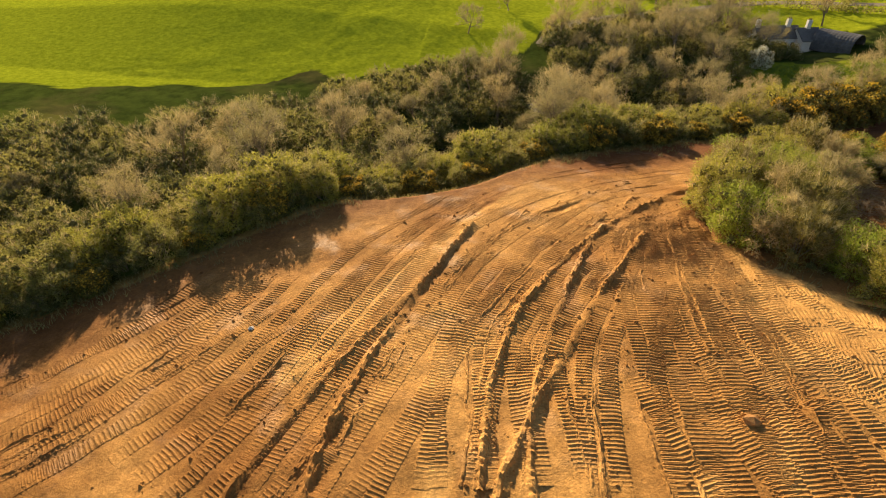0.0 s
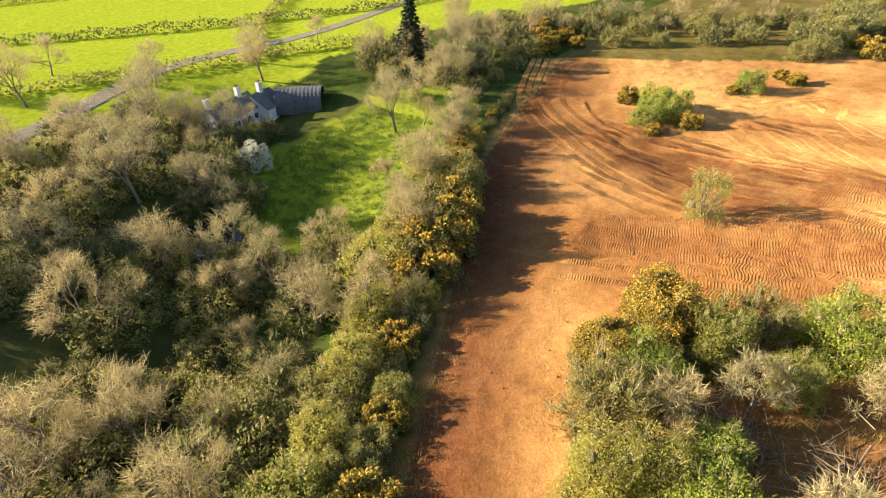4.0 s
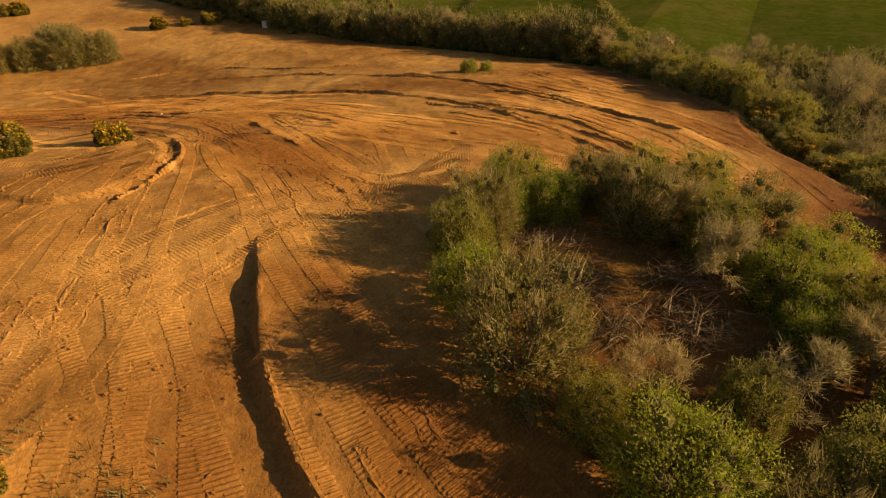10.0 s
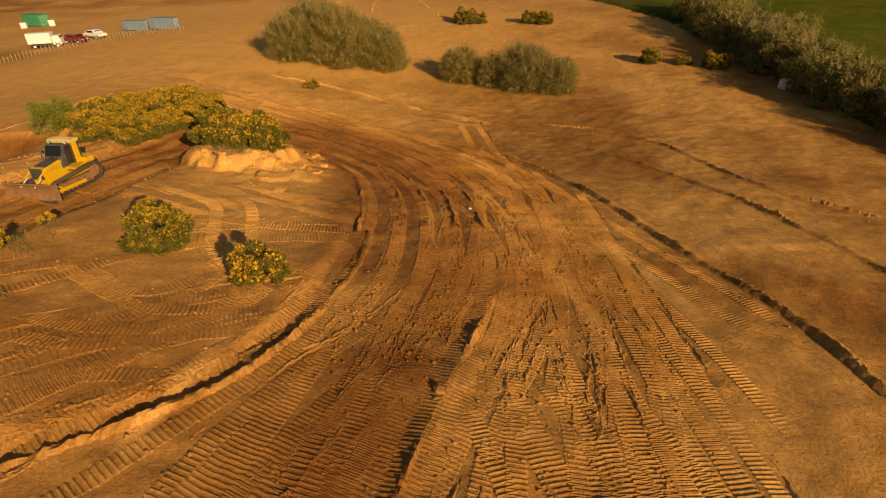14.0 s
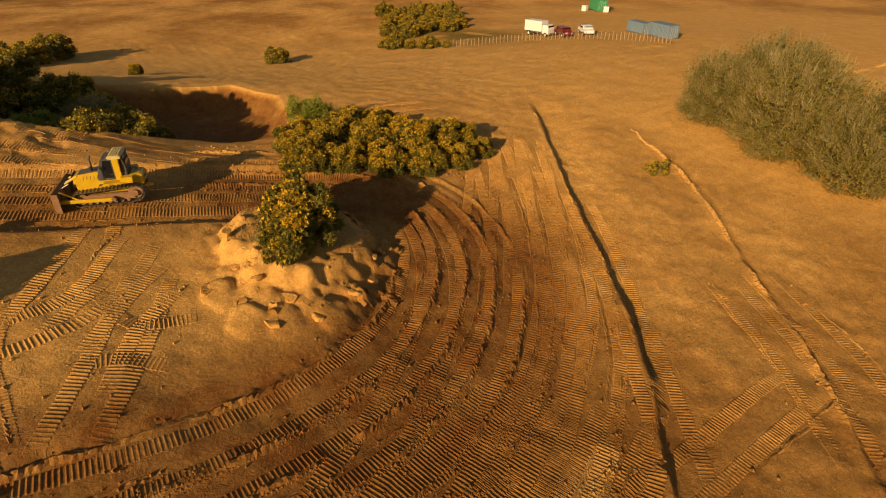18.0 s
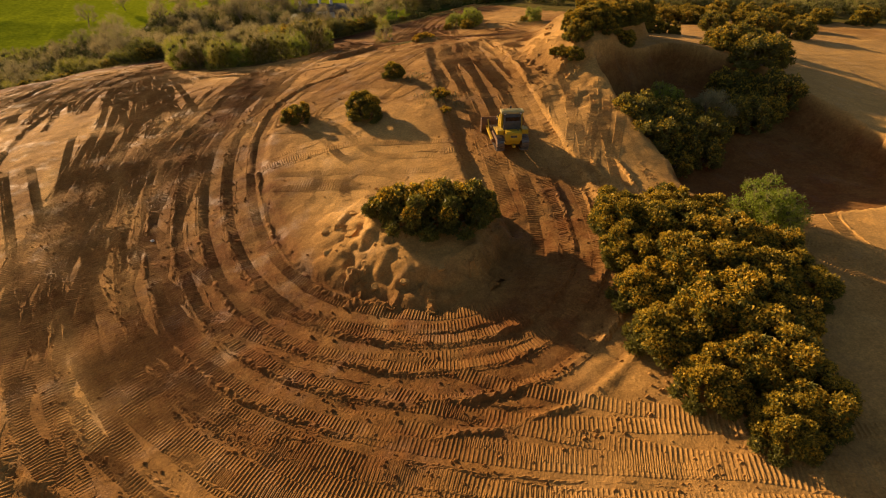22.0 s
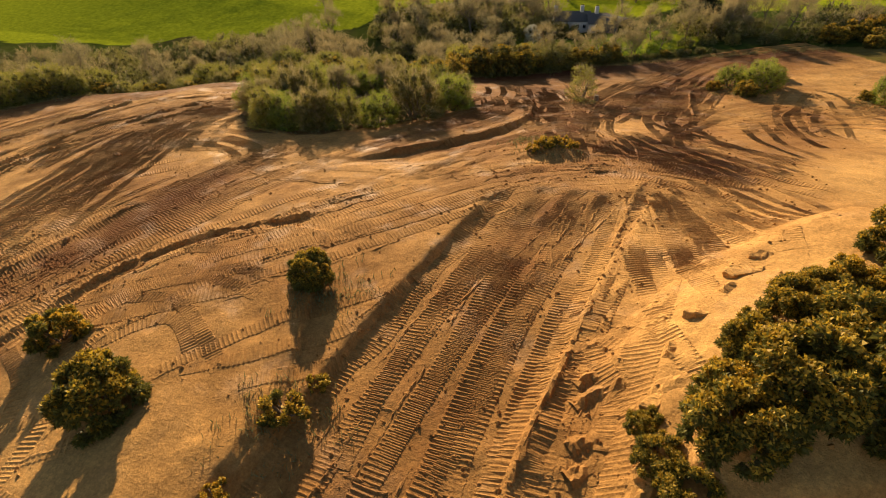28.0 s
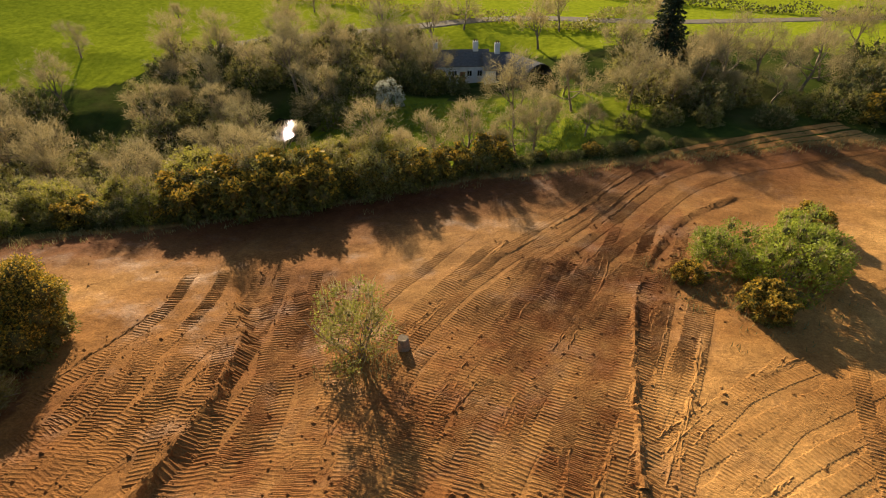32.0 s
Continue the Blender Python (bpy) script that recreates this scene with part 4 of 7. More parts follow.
def soiled(me, v, wetter=0.0):
    """The ground's own state of soil, taken over by what lies on it."""
    i, j = np.clip(np.searchsorted(xs, v[:, 0]), 0, len(xs) - 1), np.clip(np.searchsorted(ys, v[:, 1]), 0, len(ys) - 1)
    for name, values in (("worked", worked), ("pale", pale), ("damp_shade", damp_shade + wetter)):
        me.attributes.new(name, "FLOAT", "POINT").data.foreach_set("value", np.clip(values[j, i], 0, 1).astype(np.float32))
    return me


def ridge(points, wide, high, aside):
    """Crumbled spoil along a line, broken off here and there."""
    line = curve_of(points, 0.15)
    way = np.gradient(line, axis=0)
    way /= np.maximum(np.hypot(*way.T), 1e-6)[:, None]
    out = np.stack([-way[:, 1], way[:, 0]], -1)
    n, rows = len(line), []
    line = line + out * (aside + 0.12 * grain_of(line[:, 0], line[:, 1], 1.1, 61))[:, None]
    on = np.clip(0.55 + 1.1 * grain_of(line[:, 0], line[:, 1], 2.4, 62), -0.3, 1)
    for off, up in ((-0.5, 0), (-0.2, 0.8), (0.05, 1.0), (0.25, 0.6), (0.5, 0)):
        q = line + out * off * wide * rng.uniform(0.8, 1.25, (n, 1))
        rows.append(np.c_[q, gz(q[:, 0], q[:, 1]) - 0.03 + up * high * on * rng.uniform(0.35, 1.25, n)])
    v, c = np.stack(rows, 1).reshape(-1, 3), len(rows)
    i = np.arange((n - 1) * c).reshape(n - 1, c)[:, :-1].ravel()
    part("spoil_ridge", soiled(mesh_of("spoil_ridge", v, np.stack([i, i + 1, i + c + 1, i + c], -1), GROUND), v, 0.0), None, ground)


def ribbon(line, wide, heights, name, mat, parent, lift=0.02, label=""):
    """A pressed mark that follows the ground, its rows rising and falling by heights in turn."""
    way = np.gradient(line, axis=0)
    way /= np.maximum(np.hypot(*way.T), 1e-6)[:, None]
    out = np.stack([-way[:, 1], way[:, 0]], -1)
    n = len(line)
    fade = np.clip(np.minimum(np.arange(n), n - 1 - np.arange(n)) / 22, 0, 1)
    fade = fade * np.clip(0.85 + 0.5 * grain_of(line[:, 0], line[:, 1], 2.6, 31), 0.4, 1)
    h = np.array(heights)[np.arange(n) % len(heights)] * fade
    rows = []
    for off, kind in ((-0.56, 0), (-0.44, 1), (0.44, 1), (0.56, 0)):
        p = line + out * off * wide * (1 + 0.05 * rng.standard_normal((n, 1)))
        z = gz(p[:, 0], p[:, 1]) + (-0.03, lift + h)[kind]
        rows.append(np.c_[p, z])
    v, c = np.stack(rows, 1).reshape(-1, 3), len(rows)
    i = np.arange((n - 1) * c).reshape(n - 1, c)[:, :-1].ravel()
    return part(name, soiled(mesh_of(name, v, np.stack([i, i + 1, i + c + 1, i + c], -1), mat), v, float(rng.uniform(-0.1, 0.05))), None, parent, label)


STEP = 0.066
for points in ROUTES:
    line = curve_of(points, STEP)
    if len(line) < 30:
        continue
    way = np.gradient(line, axis=0)
    way /= np.hypot(*way.T)[:, None]
    out = np.stack([-way[:, 1], way[:, 0]], -1)
    for side in (-1.0, 1.0):
        p = line + out * side
        keep = ~inside(p[:, 0], p[:, 1], COPSE)
        p = p[keep]
        if len(p) > 30:
            ribbon(p, 0.76, (0.0, 0.04, 0.0), "tread_mark", GROUND, ground, 0.012)
for points in TRACKS:
    ribbon(curve_of(points, STEP), 0.78, (0.0, 0.05, 0.0), "tread_mark", GROUND, ground, 0.016)
for points, wide, high, aside in RIDGES:
    ridge(points, wide, high, aside)
# loose clods along the ridges and over the churned lanes
at = [q for points, wide, high, aside in RIDGES for q in curve_of(points, 0.5) + rng.normal(0, 0.45, (len(curve_of(points, 0.5)), 2))]
at += [q for points in ROUTES[::2] + TRACKS for q in curve_of(points, 0.45) + rng.normal(0, 0.9, (len(curve_of(points, 0.45)), 2))]
at += list(np.c_[32.6, -16.6] + rng.normal(0, 2.8, (260, 2))) + list(np.c_[51.5, 1.5] + rng.normal(0, 2.2, (220, 2))) + list(np.c_[30, 62] + rng.normal(0, 6.0, (150, 2)))
for off in (1.6, 5.3, 9.0, 12.8):
    p = curve_of(beside(RING, off), 0.055)
    at += list(p + rng.normal(0, 0.3, p.shape))
for edge in (-3.9, 4.1):
    p = curve_of(beside(RUN, edge), 0.09)
    at += list(p + rng.normal(0, 0.3, p.shape))
at = np.array(at)
size = 0.03 + 0.09 * rng.uniform(0, 1, len(at)) ** 4
corners = np.array([(1, 0, 0), (-1, 0, 0), (0, 1, 0), (0, -1, 0), (0, 0, 0.8), (0, 0, -0.8)])
v = np.c_[at, gz(at[:, 0], at[:, 1]) + size * 0.3][:, None, :] + corners[None] * size[:, None, None] * rng.uniform(0.6, 1.4, (len(at), 6, 1))
f = np.array([(0, 2, 4), (2, 1, 4), (1, 3, 4), (3, 0, 4), (2, 0, 5), (1, 2, 5), (3, 1, 5), (0, 3, 5)])[None] + (np.arange(len(at)) * 6)[:, None, None]
tagged(new("clods", soiled(mesh_of("clods", v.reshape(-1, 3), f.reshape(-1, 3), GROUND), v.reshape(-1, 3), 0.15)), "loose clods of brown earth scattered over the churned ground", "clods", kind="stuff")
# broken clay round the foot of the knoll and on the mound's scar
for k in range(16):
    a, d = 2 * math.pi * k / 16 + rng.uniform(-0.2, 0.2), rng.uniform(3.0, 4.6)
    x, y = 32.6 + d * 1.25 * math.cos(a), -16.6 + d * math.sin(a)
    ridge([(x, y), (x + 0.9 * math.cos(a + 0.9), y + 0.9 * math.sin(a + 0.9)), (x + 1.9 * math.cos(a + 0.4), y + 1.9 * math.sin(a + 0.4))], 0.8, 0.34, 0)
for k in range(12):
    x, y = 51.6 + rng.uniform(-1.2, 1.2), -1.0 + 0.9 * k + rng.uniform(-0.4, 0.4)
    ridge([(x, y), (x + 0.7, y + 0.5), (x + 1.6, y + 0.7)], 0.8, 0.3, 0)
def slab(x, y, size, turn, tilt, thick=0.22):
    """A tilted block of dry clay with a broken outline, half sunk into the ground."""
    r = random.Random(int(x * 37 + y * 91))
    size = size * 0.6
    bm = bmesh.new()
    n = r.randint(6, 8)
    rim = [bm.verts.new((size * r.uniform(0.75, 1.1) * math.cos(2 * math.pi * k / n), size * 0.65 * r.uniform(0.7, 1.1) * math.sin(2 * math.pi * k / n), 0)) for k in range(n)]
    f = bm.faces.new(rim)
    up = bmesh.ops.extrude_face_region(bm, geom=[f])
    bmesh.ops.translate(bm, vec=(0, 0, thick), verts=[v for v in up["geom"] if isinstance(v, bmesh.types.BMVert)])
    bmesh.ops.recalc_face_normals(bm, faces=bm.faces[:])
    bmesh.ops.bevel(bm, geom=bm.edges[:], offset=0.035, segments=1, affect="EDGES")
    bmesh.ops.triangulate(bm, faces=bm.faces[:])
    bmesh.ops.subdivide_edges(bm, edges=bm.edges[:], cuts=2)
    for v in bm.verts:
        v.co += noise.noise_vector(v.co * 3.1 + Vector((x, y, 0))) * 0.09
    m = Matrix.Translation((x, y, float(gz(x, y)) - thick * 0.74)) @ Matrix.Rotation(radians(turn), 4, "Z") @ Matrix.Rotation(radians(tilt), 4, "X")
    bmesh.ops.transform(bm, matrix=m, verts=bm.verts)
    me = bpy.data.meshes.new("clay_slab")
    bm.to_mesh(me)
    bm.free()
    me.attributes.new("pale", "FLOAT", "POINT").data.foreach_set("value", np.full(len(me.vertices), 0.7, np.float32))
    part("clay_slab", me, GROUND, ground)


for x, y, size, turn, tilt in ((26.6, -12.6, 1.0, 20, 8), (27.8, -14.0, 1.1, 60, -12), (26.2, -14.9, 0.9, -20, 14), (28.2, -16.2, 0.9, 80, -16), (27.0, -17.4, 0.8, 40, 18), (28.6, -11.6, 1.2, 10, -7), (29.4, -13.0, 0.9, 110, 12), (28.0, -19.0, 0.7, 30, 20), (30.2, -10.4, 1.0, -30, 9), (29.6, -19.9, 0.6, 0, 22), (31.6, -20.4, 0.6, 60, 15), (31.4, -12.3, 0.9, 35, -14), (33.4, -12.6, 0.8, -15, 10)):
    slab(x, y, size, turn, tilt)
for x, y, size, turn, tilt in ((56.6, 10.4, 1.4, 25, -9), (55.8, 9.0, 0.9, 60, 14), (54.6, 7.4, 0.8, 10, -14), (53.6, 5.6, 0.9, 80, 12), (53.0, 3.6, 0.8, 40, -16), (52.8, 1.6, 0.9, 15, 16), (53.6, 0.0, 0.8, 70, -12), (57.6, 11.8, 0.9, 0, 10)):
    slab(x, y, size, turn, tilt, 0.34)
# old furrows in the far clearing
for a, b in (((9, -150), (6, -97)), ((1, -150), (-3, -95)), ((-10, -150), (-9, -103)), ((30, -150), (34, -92)), ((20, -150), (22, -90))):
    ridge([a, ((a[0] + b[0]) / 2 + 0.6, (a[1] + b[1]) / 2), b], 0.7, 0.25, 0)
# steps that the blade left across the run
for k, (x, y) in enumerate(curve_of(RUN, 2.9)[1:-1]):
    a = (-1.4, 1.6, -0.6)[k % 3]
    ridge([(x + a - 1.3, y + 0.35), (x + a, y + 0.1), (x + a + 1.3, y - 0.35)], 0.26, 0.09, 0)


# ---- plants ----
def on_ground(x, y, turn=0.0, size=1.0, sink=0.05):
    return Matrix.Translation((x, y, float(gz(x, y)) - sink)) @ Matrix.Rotation(radians(turn), 4, "Z") @ Matrix.Diagonal((size, size, size, 1))


def cards(name, at, wide, long, mat, r, lean=None, spread=1.0):
    """Small pointed leaves, one at each place."""
    n = len(at)
    a = r.standard_normal((n, 3))
    if lean is not None:
        a = lean * 1.2 + spread * a
    a /= np.linalg.norm(a, axis=1)[:, None]
    b = np.cross(a, r.standard_normal((n, 3)))
    b /= np.linalg.norm(b, axis=1)[:, None]
    s = r.uniform(0.6, 1.35, (n, 1))
    a, b = a * long * s, b * wide * s
    v = np.stack([at - a * 0.5 - b * 0.5, at - a * 0.4 + b * 0.5, at + a * 0.5], 1).reshape(-1, 3)
    return mesh_of(name, v, np.arange(n * 3).reshape(n, 3), mat)


def limbs(name, segs, mat, sides=3):
    """Tapered limbs, each from one place to another with a radius at both ends."""
    s = np.array(segs, float)
    p, q, r0, r1 = s[:, :3], s[:, 3:6], s[:, 6], s[:, 7]
    d = q - p
    d /= np.maximum(np.linalg.norm(d, axis=1), 1e-6)[:, None]
    e = np.cross(d, np.where(np.abs(d[:, 2:]) > 0.9, [[1.0, 0, 0]], [[0, 0, 1.0]]))
    e /= np.linalg.norm(e, axis=1)[:, None]
    g = np.cross(d, e)
    v, n = [], len(s)
    for k in range(sides):
        w = e * math.cos(2 * math.pi * k / sides) + g * math.sin(2 * math.pi * k / sides)
        v += [p + w * r0[:, None], q + w * r1[:, None]]
    v = np.stack(v, 1).reshape(-1, 3)
    i = np.arange(n)[:, None] * (2 * sides)
    k = np.arange(sides) * 2
    f = np.stack([i + k, i + (k + 2) % (2 * sides), i + (k + 2) % (2 * sides) + 1, i + k + 1], -1).reshape(-1, 4)
    return mesh_of(name, v, f, mat, smooth=True)


def grow(r, segs, tips, at, way, long, thick, left, forks=3, lift=0.15, wild=0.55):
    p = np.array(at, float)
    steps = 3
    for k in range(steps):
        way = way + 0.16 * r.standard_normal(3)
        way[2] += lift * 0.3
        way /= np.linalg.norm(way)
        q = p + way * long / steps
        t0, t1 = thick * (1 - 0.4 * k / steps), thick * (1 - 0.4 * (k + 1) / steps)
        segs.append((*p, *q, t0, t1))
        p = q
        if left and k:
            for _ in range(forks - (k == 1)):
                w = way + wild * r.standard_normal(3)
                w[2] += lift
                grow(r, segs, tips, p, w / np.linalg.norm(w), long * r.uniform(0.55, 0.8), t1 * 0.6, left - 1, forks, lift, wild)
    if not left:
        tips.append((*p, *way))


def crown(r, wide, high, low, lumps, leaves, flat=0.5, coarse=1.0):
    """Uneven lumps over a dome that comes down to low; leaves on them, and the way each looks."""
    u = 2.399963 * np.arange(lumps) + r.uniform(0, 6.28)
    e = np.arcsin(np.clip((np.arange(lumps) + 0.4) / lumps, 0, 1) ** 0.8)
    u, e = u + r.normal(0, 0.25, lumps), np.clip(e + r.normal(0, 0.08, lumps), 0.02, 1.5)
    size = (0.5 * wide + 0.5 * high * 0.7) * r.uniform(0.13, 0.36, lumps) * coarse
    reach = r.uniform(0.55, 0.92, lumps)
    flat_e = np.cos(e) ** flat
    c = np.stack([np.cos(u) * flat_e * wide * reach, np.sin(u) * flat_e * wide * reach, low + (high - low) * np.sin(e) * reach], -1)
    c[:, 2] = np.maximum(c[:, 2], low + size * 0.35)
    k = r.choice(lumps, leaves, p=size ** 2 / (size ** 2).sum())
    d = r.standard_normal((leaves, 3))
    d /= np.linalg.norm(d, axis=1)[:, None]
    out = c[k] - [0, 0, low + (high - low) * 0.3]
    turn = (d * out).sum(1) < -0.35 * np.linalg.norm(out, axis=1)
    d[turn] *= -1
    at = c[k] + d * (size[k] * r.uniform(0.5, 1.45, leaves) ** 0.7)[:, None] * [1, 1, 0.9]
    at[:, 2] = np.maximum(at[:, 2], 0.05 + 0.1 * r.uniform(0, 1, leaves))
    return at, d, c, size, k


BALL = bmesh.new()
bmesh.ops.create_icosphere(BALL, subdivisions=1, radius=1.0)
BALL_V, BALL_F = np.array([v.co[:] for v in BALL.verts]), np.array([[v.index for v in f.verts] for f in BALL.faces])
BALL.free()


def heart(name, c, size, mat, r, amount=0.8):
    """Opaque rough lumps added under the leaves; their dark colour stands for a bush's inner shade."""
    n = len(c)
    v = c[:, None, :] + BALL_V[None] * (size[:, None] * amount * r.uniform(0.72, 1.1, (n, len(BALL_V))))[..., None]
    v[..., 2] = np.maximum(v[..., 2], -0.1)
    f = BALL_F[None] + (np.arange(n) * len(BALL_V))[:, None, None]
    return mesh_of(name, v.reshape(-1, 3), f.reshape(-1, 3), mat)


def gorse(label, wide, high, leaves, bloom, seed, group="gorse bushes", fine=1.0):
    r = np.random.default_rng(seed)
    ob = thing("gorse_bush", label, "gorse", group)
    at, d, c, size, k = crown(r, wide, high, 0.0, max(16, int(wide * high * 15)), leaves, 0.5, 0.8)
    part("foliage", cards("foliage", at, 0.11 * fine, 0.27 * fine, GORSE_LEAF, r, d, 0.6), None, ob, kind="stuff")
    part("dead_growth", heart("dead_growth", c, size, GORSE_HEART, r), None, ob, "opaque brown core for dead needles and shade inside the bush", kind="stuff")
    # some lumps are in full flower on top, others bare
    share = np.clip(bloom * 2.0 + 0.45 * r.standard_normal(len(c)), 0.02, 0.95)[k]
    lit = (d[:, 2] > 0.05 + 0.2 * r.standard_normal(leaves)) & (at[:, 2] > high * 0.25)
    up = at[lit & (r.uniform(0, 1, leaves) < share)]
    up = up + r.normal(0, 0.03, up.shape) + [0, 0, 0.05]
    if len(up) > 4:
        part("bloom", cards("bloom", up, 0.15 * fine, 0.17 * fine, GORSE_FLOWER, r), None, ob, "golden yellow pea flowers", kind="stuff")
    stems = []
    for q in c[:: max(1, len(c) // 10)]:
        stems.append((0.1 * q[0], 0.1 * q[1], -0.1, q[0] * 0.6, q[1] * 0.6, q[2] * 0.6, 0.05, 0.03))
        stems.append((q[0] * 0.6, q[1] * 0.6, q[2] * 0.6, *q, 0.03, 0.012))
    part("stem", limbs("stem", stems, BARK), None, ob)
    return ob


def shrub(name, label, category, wide, high, leaves, mat, seed, group, size=0.15, stems=6, low=0.0, core=0.5, flat=0.5, twiggy=14):
    r = np.random.default_rng(seed)
    ob = thing(name, label, category, group)
    segs, tips = [], []
    for k in range(stems):
        a = 2 * math.pi * (k + r.uniform(-0.3, 0.3)) / stems
        w = np.array([math.cos(a) * 0.38, math.sin(a) * 0.38, 1.0])
        grow(r, segs, tips, (0.15 * math.cos(a), 0.15 * math.sin(a), -0.15), w / np.linalg.norm(w), high * 0.42, 0.035 + 0.010 * high, 1, 3, 0.12, 0.4)
    part("trunk", limbs("trunk", segs, BARK), None, ob)
    at, d, c, s, k = crown(r, wide, high, high * low, max(20, int(wide * high * 6.5)), int(leaves * 1.35), flat)
    part("crown", cards("crown", at, size * 0.62, size * 0.86, mat, r, d * 0.5 + [0, 0, 0.35], 1.0), None, ob, kind="stuff")
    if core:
        part("inner_growth", heart("inner_growth", c, s, SHRUB_HEART, r, core * 0.8), None, ob, "opaque dark core that stands for shaded twigs inside the shrub", kind="stuff")
    n = len(c) * twiggy
    k = r.integers(0, len(c), n)
    way = c[k] - [0, 0, high * 0.15]
    way /= np.linalg.norm(way, axis=1)[:, None]
    p = c[k] + way * s[k][:, None] * r.uniform(0.3, 1.15, (n, 1)) + r.normal(0, 0.12, (n, 3)) * high / 4
    part("twig_growth", cards("twig_growth", p, 0.035, 0.3 * high ** 0.6, TWIG, r, way + [0, 0, 0.5], 0.35), None, ob, "bare grey-brown twigs", kind="stuff")
    return ob


def bare_tree(label, high, seed, group, fine=26, mat=TWIG, name="bare_tree"):
    r = np.random.default_rng(seed)
    ob = thing(name, label, "tree", group)
    segs, tips = [], []
    grow(r, segs, tips, (0, 0, -0.3), np.array([0.05, 0.02, 1.0]), high * 0.36, high * 0.028, 3, 3, 0.22, 0.62)
    part("trunk", limbs("trunk", segs, BARK), None, ob)
    t = np.array(tips)
    k = r.integers(0, len(t), len(t) * fine)
    way = t[k, 3:] + 0.45 * r.standard_normal((len(k), 3))
    way /= np.linalg.norm(way, axis=1)[:, None]
    p = t[k, :3] + way * r.uniform(0, high * 0.10, (len(k), 1)) + r.normal(0, high * 0.02, (len(k), 3))
    part("crown", cards("crown", p, 0.032, high * 0.1, mat, r, way, 0.4), None, ob, "fine leafless twigs", kind="stuff")
    return ob


def conifer(label, high, seed):
    r = np.random.default_rng(seed)
    ob = thing("conifer", label, "conifer")
    part("trunk", limbs("trunk", [(0, 0, -0.3, 0, 0, high * 0.5, 0.2, 0.12), (0, 0, high * 0.5, 0, 0, high, 0.12, 0.02)], BARK, 7), None, ob)
    at, way, segs = [], [], []
    for z in np.arange(0.9, high - 0.2, 0.42):
        reach = (1 - z / high) * high * 0.30 + 0.25
        for a in np.arange(0, 6.28, 0.75) + r.uniform(0, 6):
            d = np.array([math.cos(a), math.sin(a), -0.18 + 0.25 * z / high])
            e = d * reach * r.uniform(0.75, 1.1)
            segs.append((0, 0, z, *(e + [0, 0, z]), 0.03, 0.01))
            for s in np.linspace(0.15, 1, 9):
                at += [e * s + [0, 0, z] + r.normal(0, 0.07, 3) for _ in range(3)]
                way += [d + [0, 0, -0.2]] * 3
    part("branch", limbs("branch", segs, BARK, 3), None, ob, kind="stuff")
    part("crown", cards("crown", np.array(at), 0.2, 0.42, FIR_LEAF, r, np.array(way), 0.5), None, ob, kind="stuff")
    return ob


PLACED = set()


def spread_out(kinds, places, rnd=random.Random(3)):
    """Copies of the given plants at (x, y, size); the first of each kind moves to its first place."""
    for n, (x, y, s) in enumerate(places):
        ob = kinds[n % len(kinds)]
        m = on_ground(x, y, rnd.uniform(0, 360), s * rnd.uniform(0.92, 1.1))
        if ob.name in PLACED:
            copy_thing(ob, m)
        else:
            PLACED.add(ob.name)
            ob.matrix_world = m


# gorse on and round the site
island_gorse = [gorse("rounded dark gorse bush with scattered yellow flowers on bare earth", 1.45, 2.1, 9500, 0.2, 11, "gorse on the island", 0.75),
                gorse("small gorse bush with yellow tips on the graded island", 1.25, 1.7, 7500, 0.2, 12, "gorse on the island", 0.75)]
spread_out(island_gorse, [(33.0, 2.2, 1.15), (27.4, 5.5, 1.05), (38.2, 10.3, 0.72)])
knoll_gorse = [gorse("shaggy gorse bush on the eroded sandy knoll", 1.7, 2.0, 10000, 0.12, 13, "gorse on the knoll", 0.8),
               gorse("dark gorse bush at the knoll's crumbling edge", 1.6, 1.9, 6000, 0.05, 14, "gorse on the knoll")]
spread_out(knoll_gorse, [(33.6, -17.0, 1.25), (30.2, -15.0, 1.0), (31.8, -16.2, 1.05), (35.4, -17.2, 0.95)])
low_gorse = [gorse("low bright yellow gorse seedling in bare earth", 0.6, 0.55, 2200, 0.7, 15, "gorse seedlings", 0.5),
             gorse("low straggling gorse seedling beside the graded run", 0.65, 0.6, 2200, 0.35, 16, "gorse seedlings", 0.5)]
spread_out(low_gorse, [(39.8, -0.4, 1.0), (40.6, 3.0, 1.3), (48.0, 29.5, 1.35), (49.2, 30.2, 1.15), (47.0, 29.0, 1.0), (47.5, 30.3, 0.85), (41.2, 4.6, 0.9), (30.4, -48.6, 1.1), (31.2, -49.4, 0.8)])
mass_gorse = [gorse("dense tall gorse thicket bush, dark with golden flower tips", 2.0, 2.5, 15000, 0.46, 21, "gorse thicket", 0.78),
              gorse("tall gorse bush of the thicket, half in flower", 1.85, 2.7, 14000, 0.5, 22, "gorse thicket", 0.78),
              gorse("dense dark gorse bush with few flowers", 1.9, 2.2, 13500, 0.34, 23, "gorse thicket", 0.78)]
spread_out(mass_gorse, [(43.2, -21.2, 0.9), (46.4, -21.6, 0.85), (42.0, -24, 1.0), (44.8, -23.8, 1.1), (47.8, -23.4, 0.9), (40.8, -27, 1.05), (43.8, -27, 1.15), (46.6, -26, 1.1), (39.8, -30, 1.0), (42.6, -30.2, 1.1), (45.4, -29.2, 1.05), (39.6, -33, 1.0), (42.4, -33.2, 1.0), (44.8, -32, 0.85), (40.4, -36, 0.85), (42.4, -35.6, 0.8), (48.8, -27.6, 0.95), (47.8, -30.2, 0.85)])
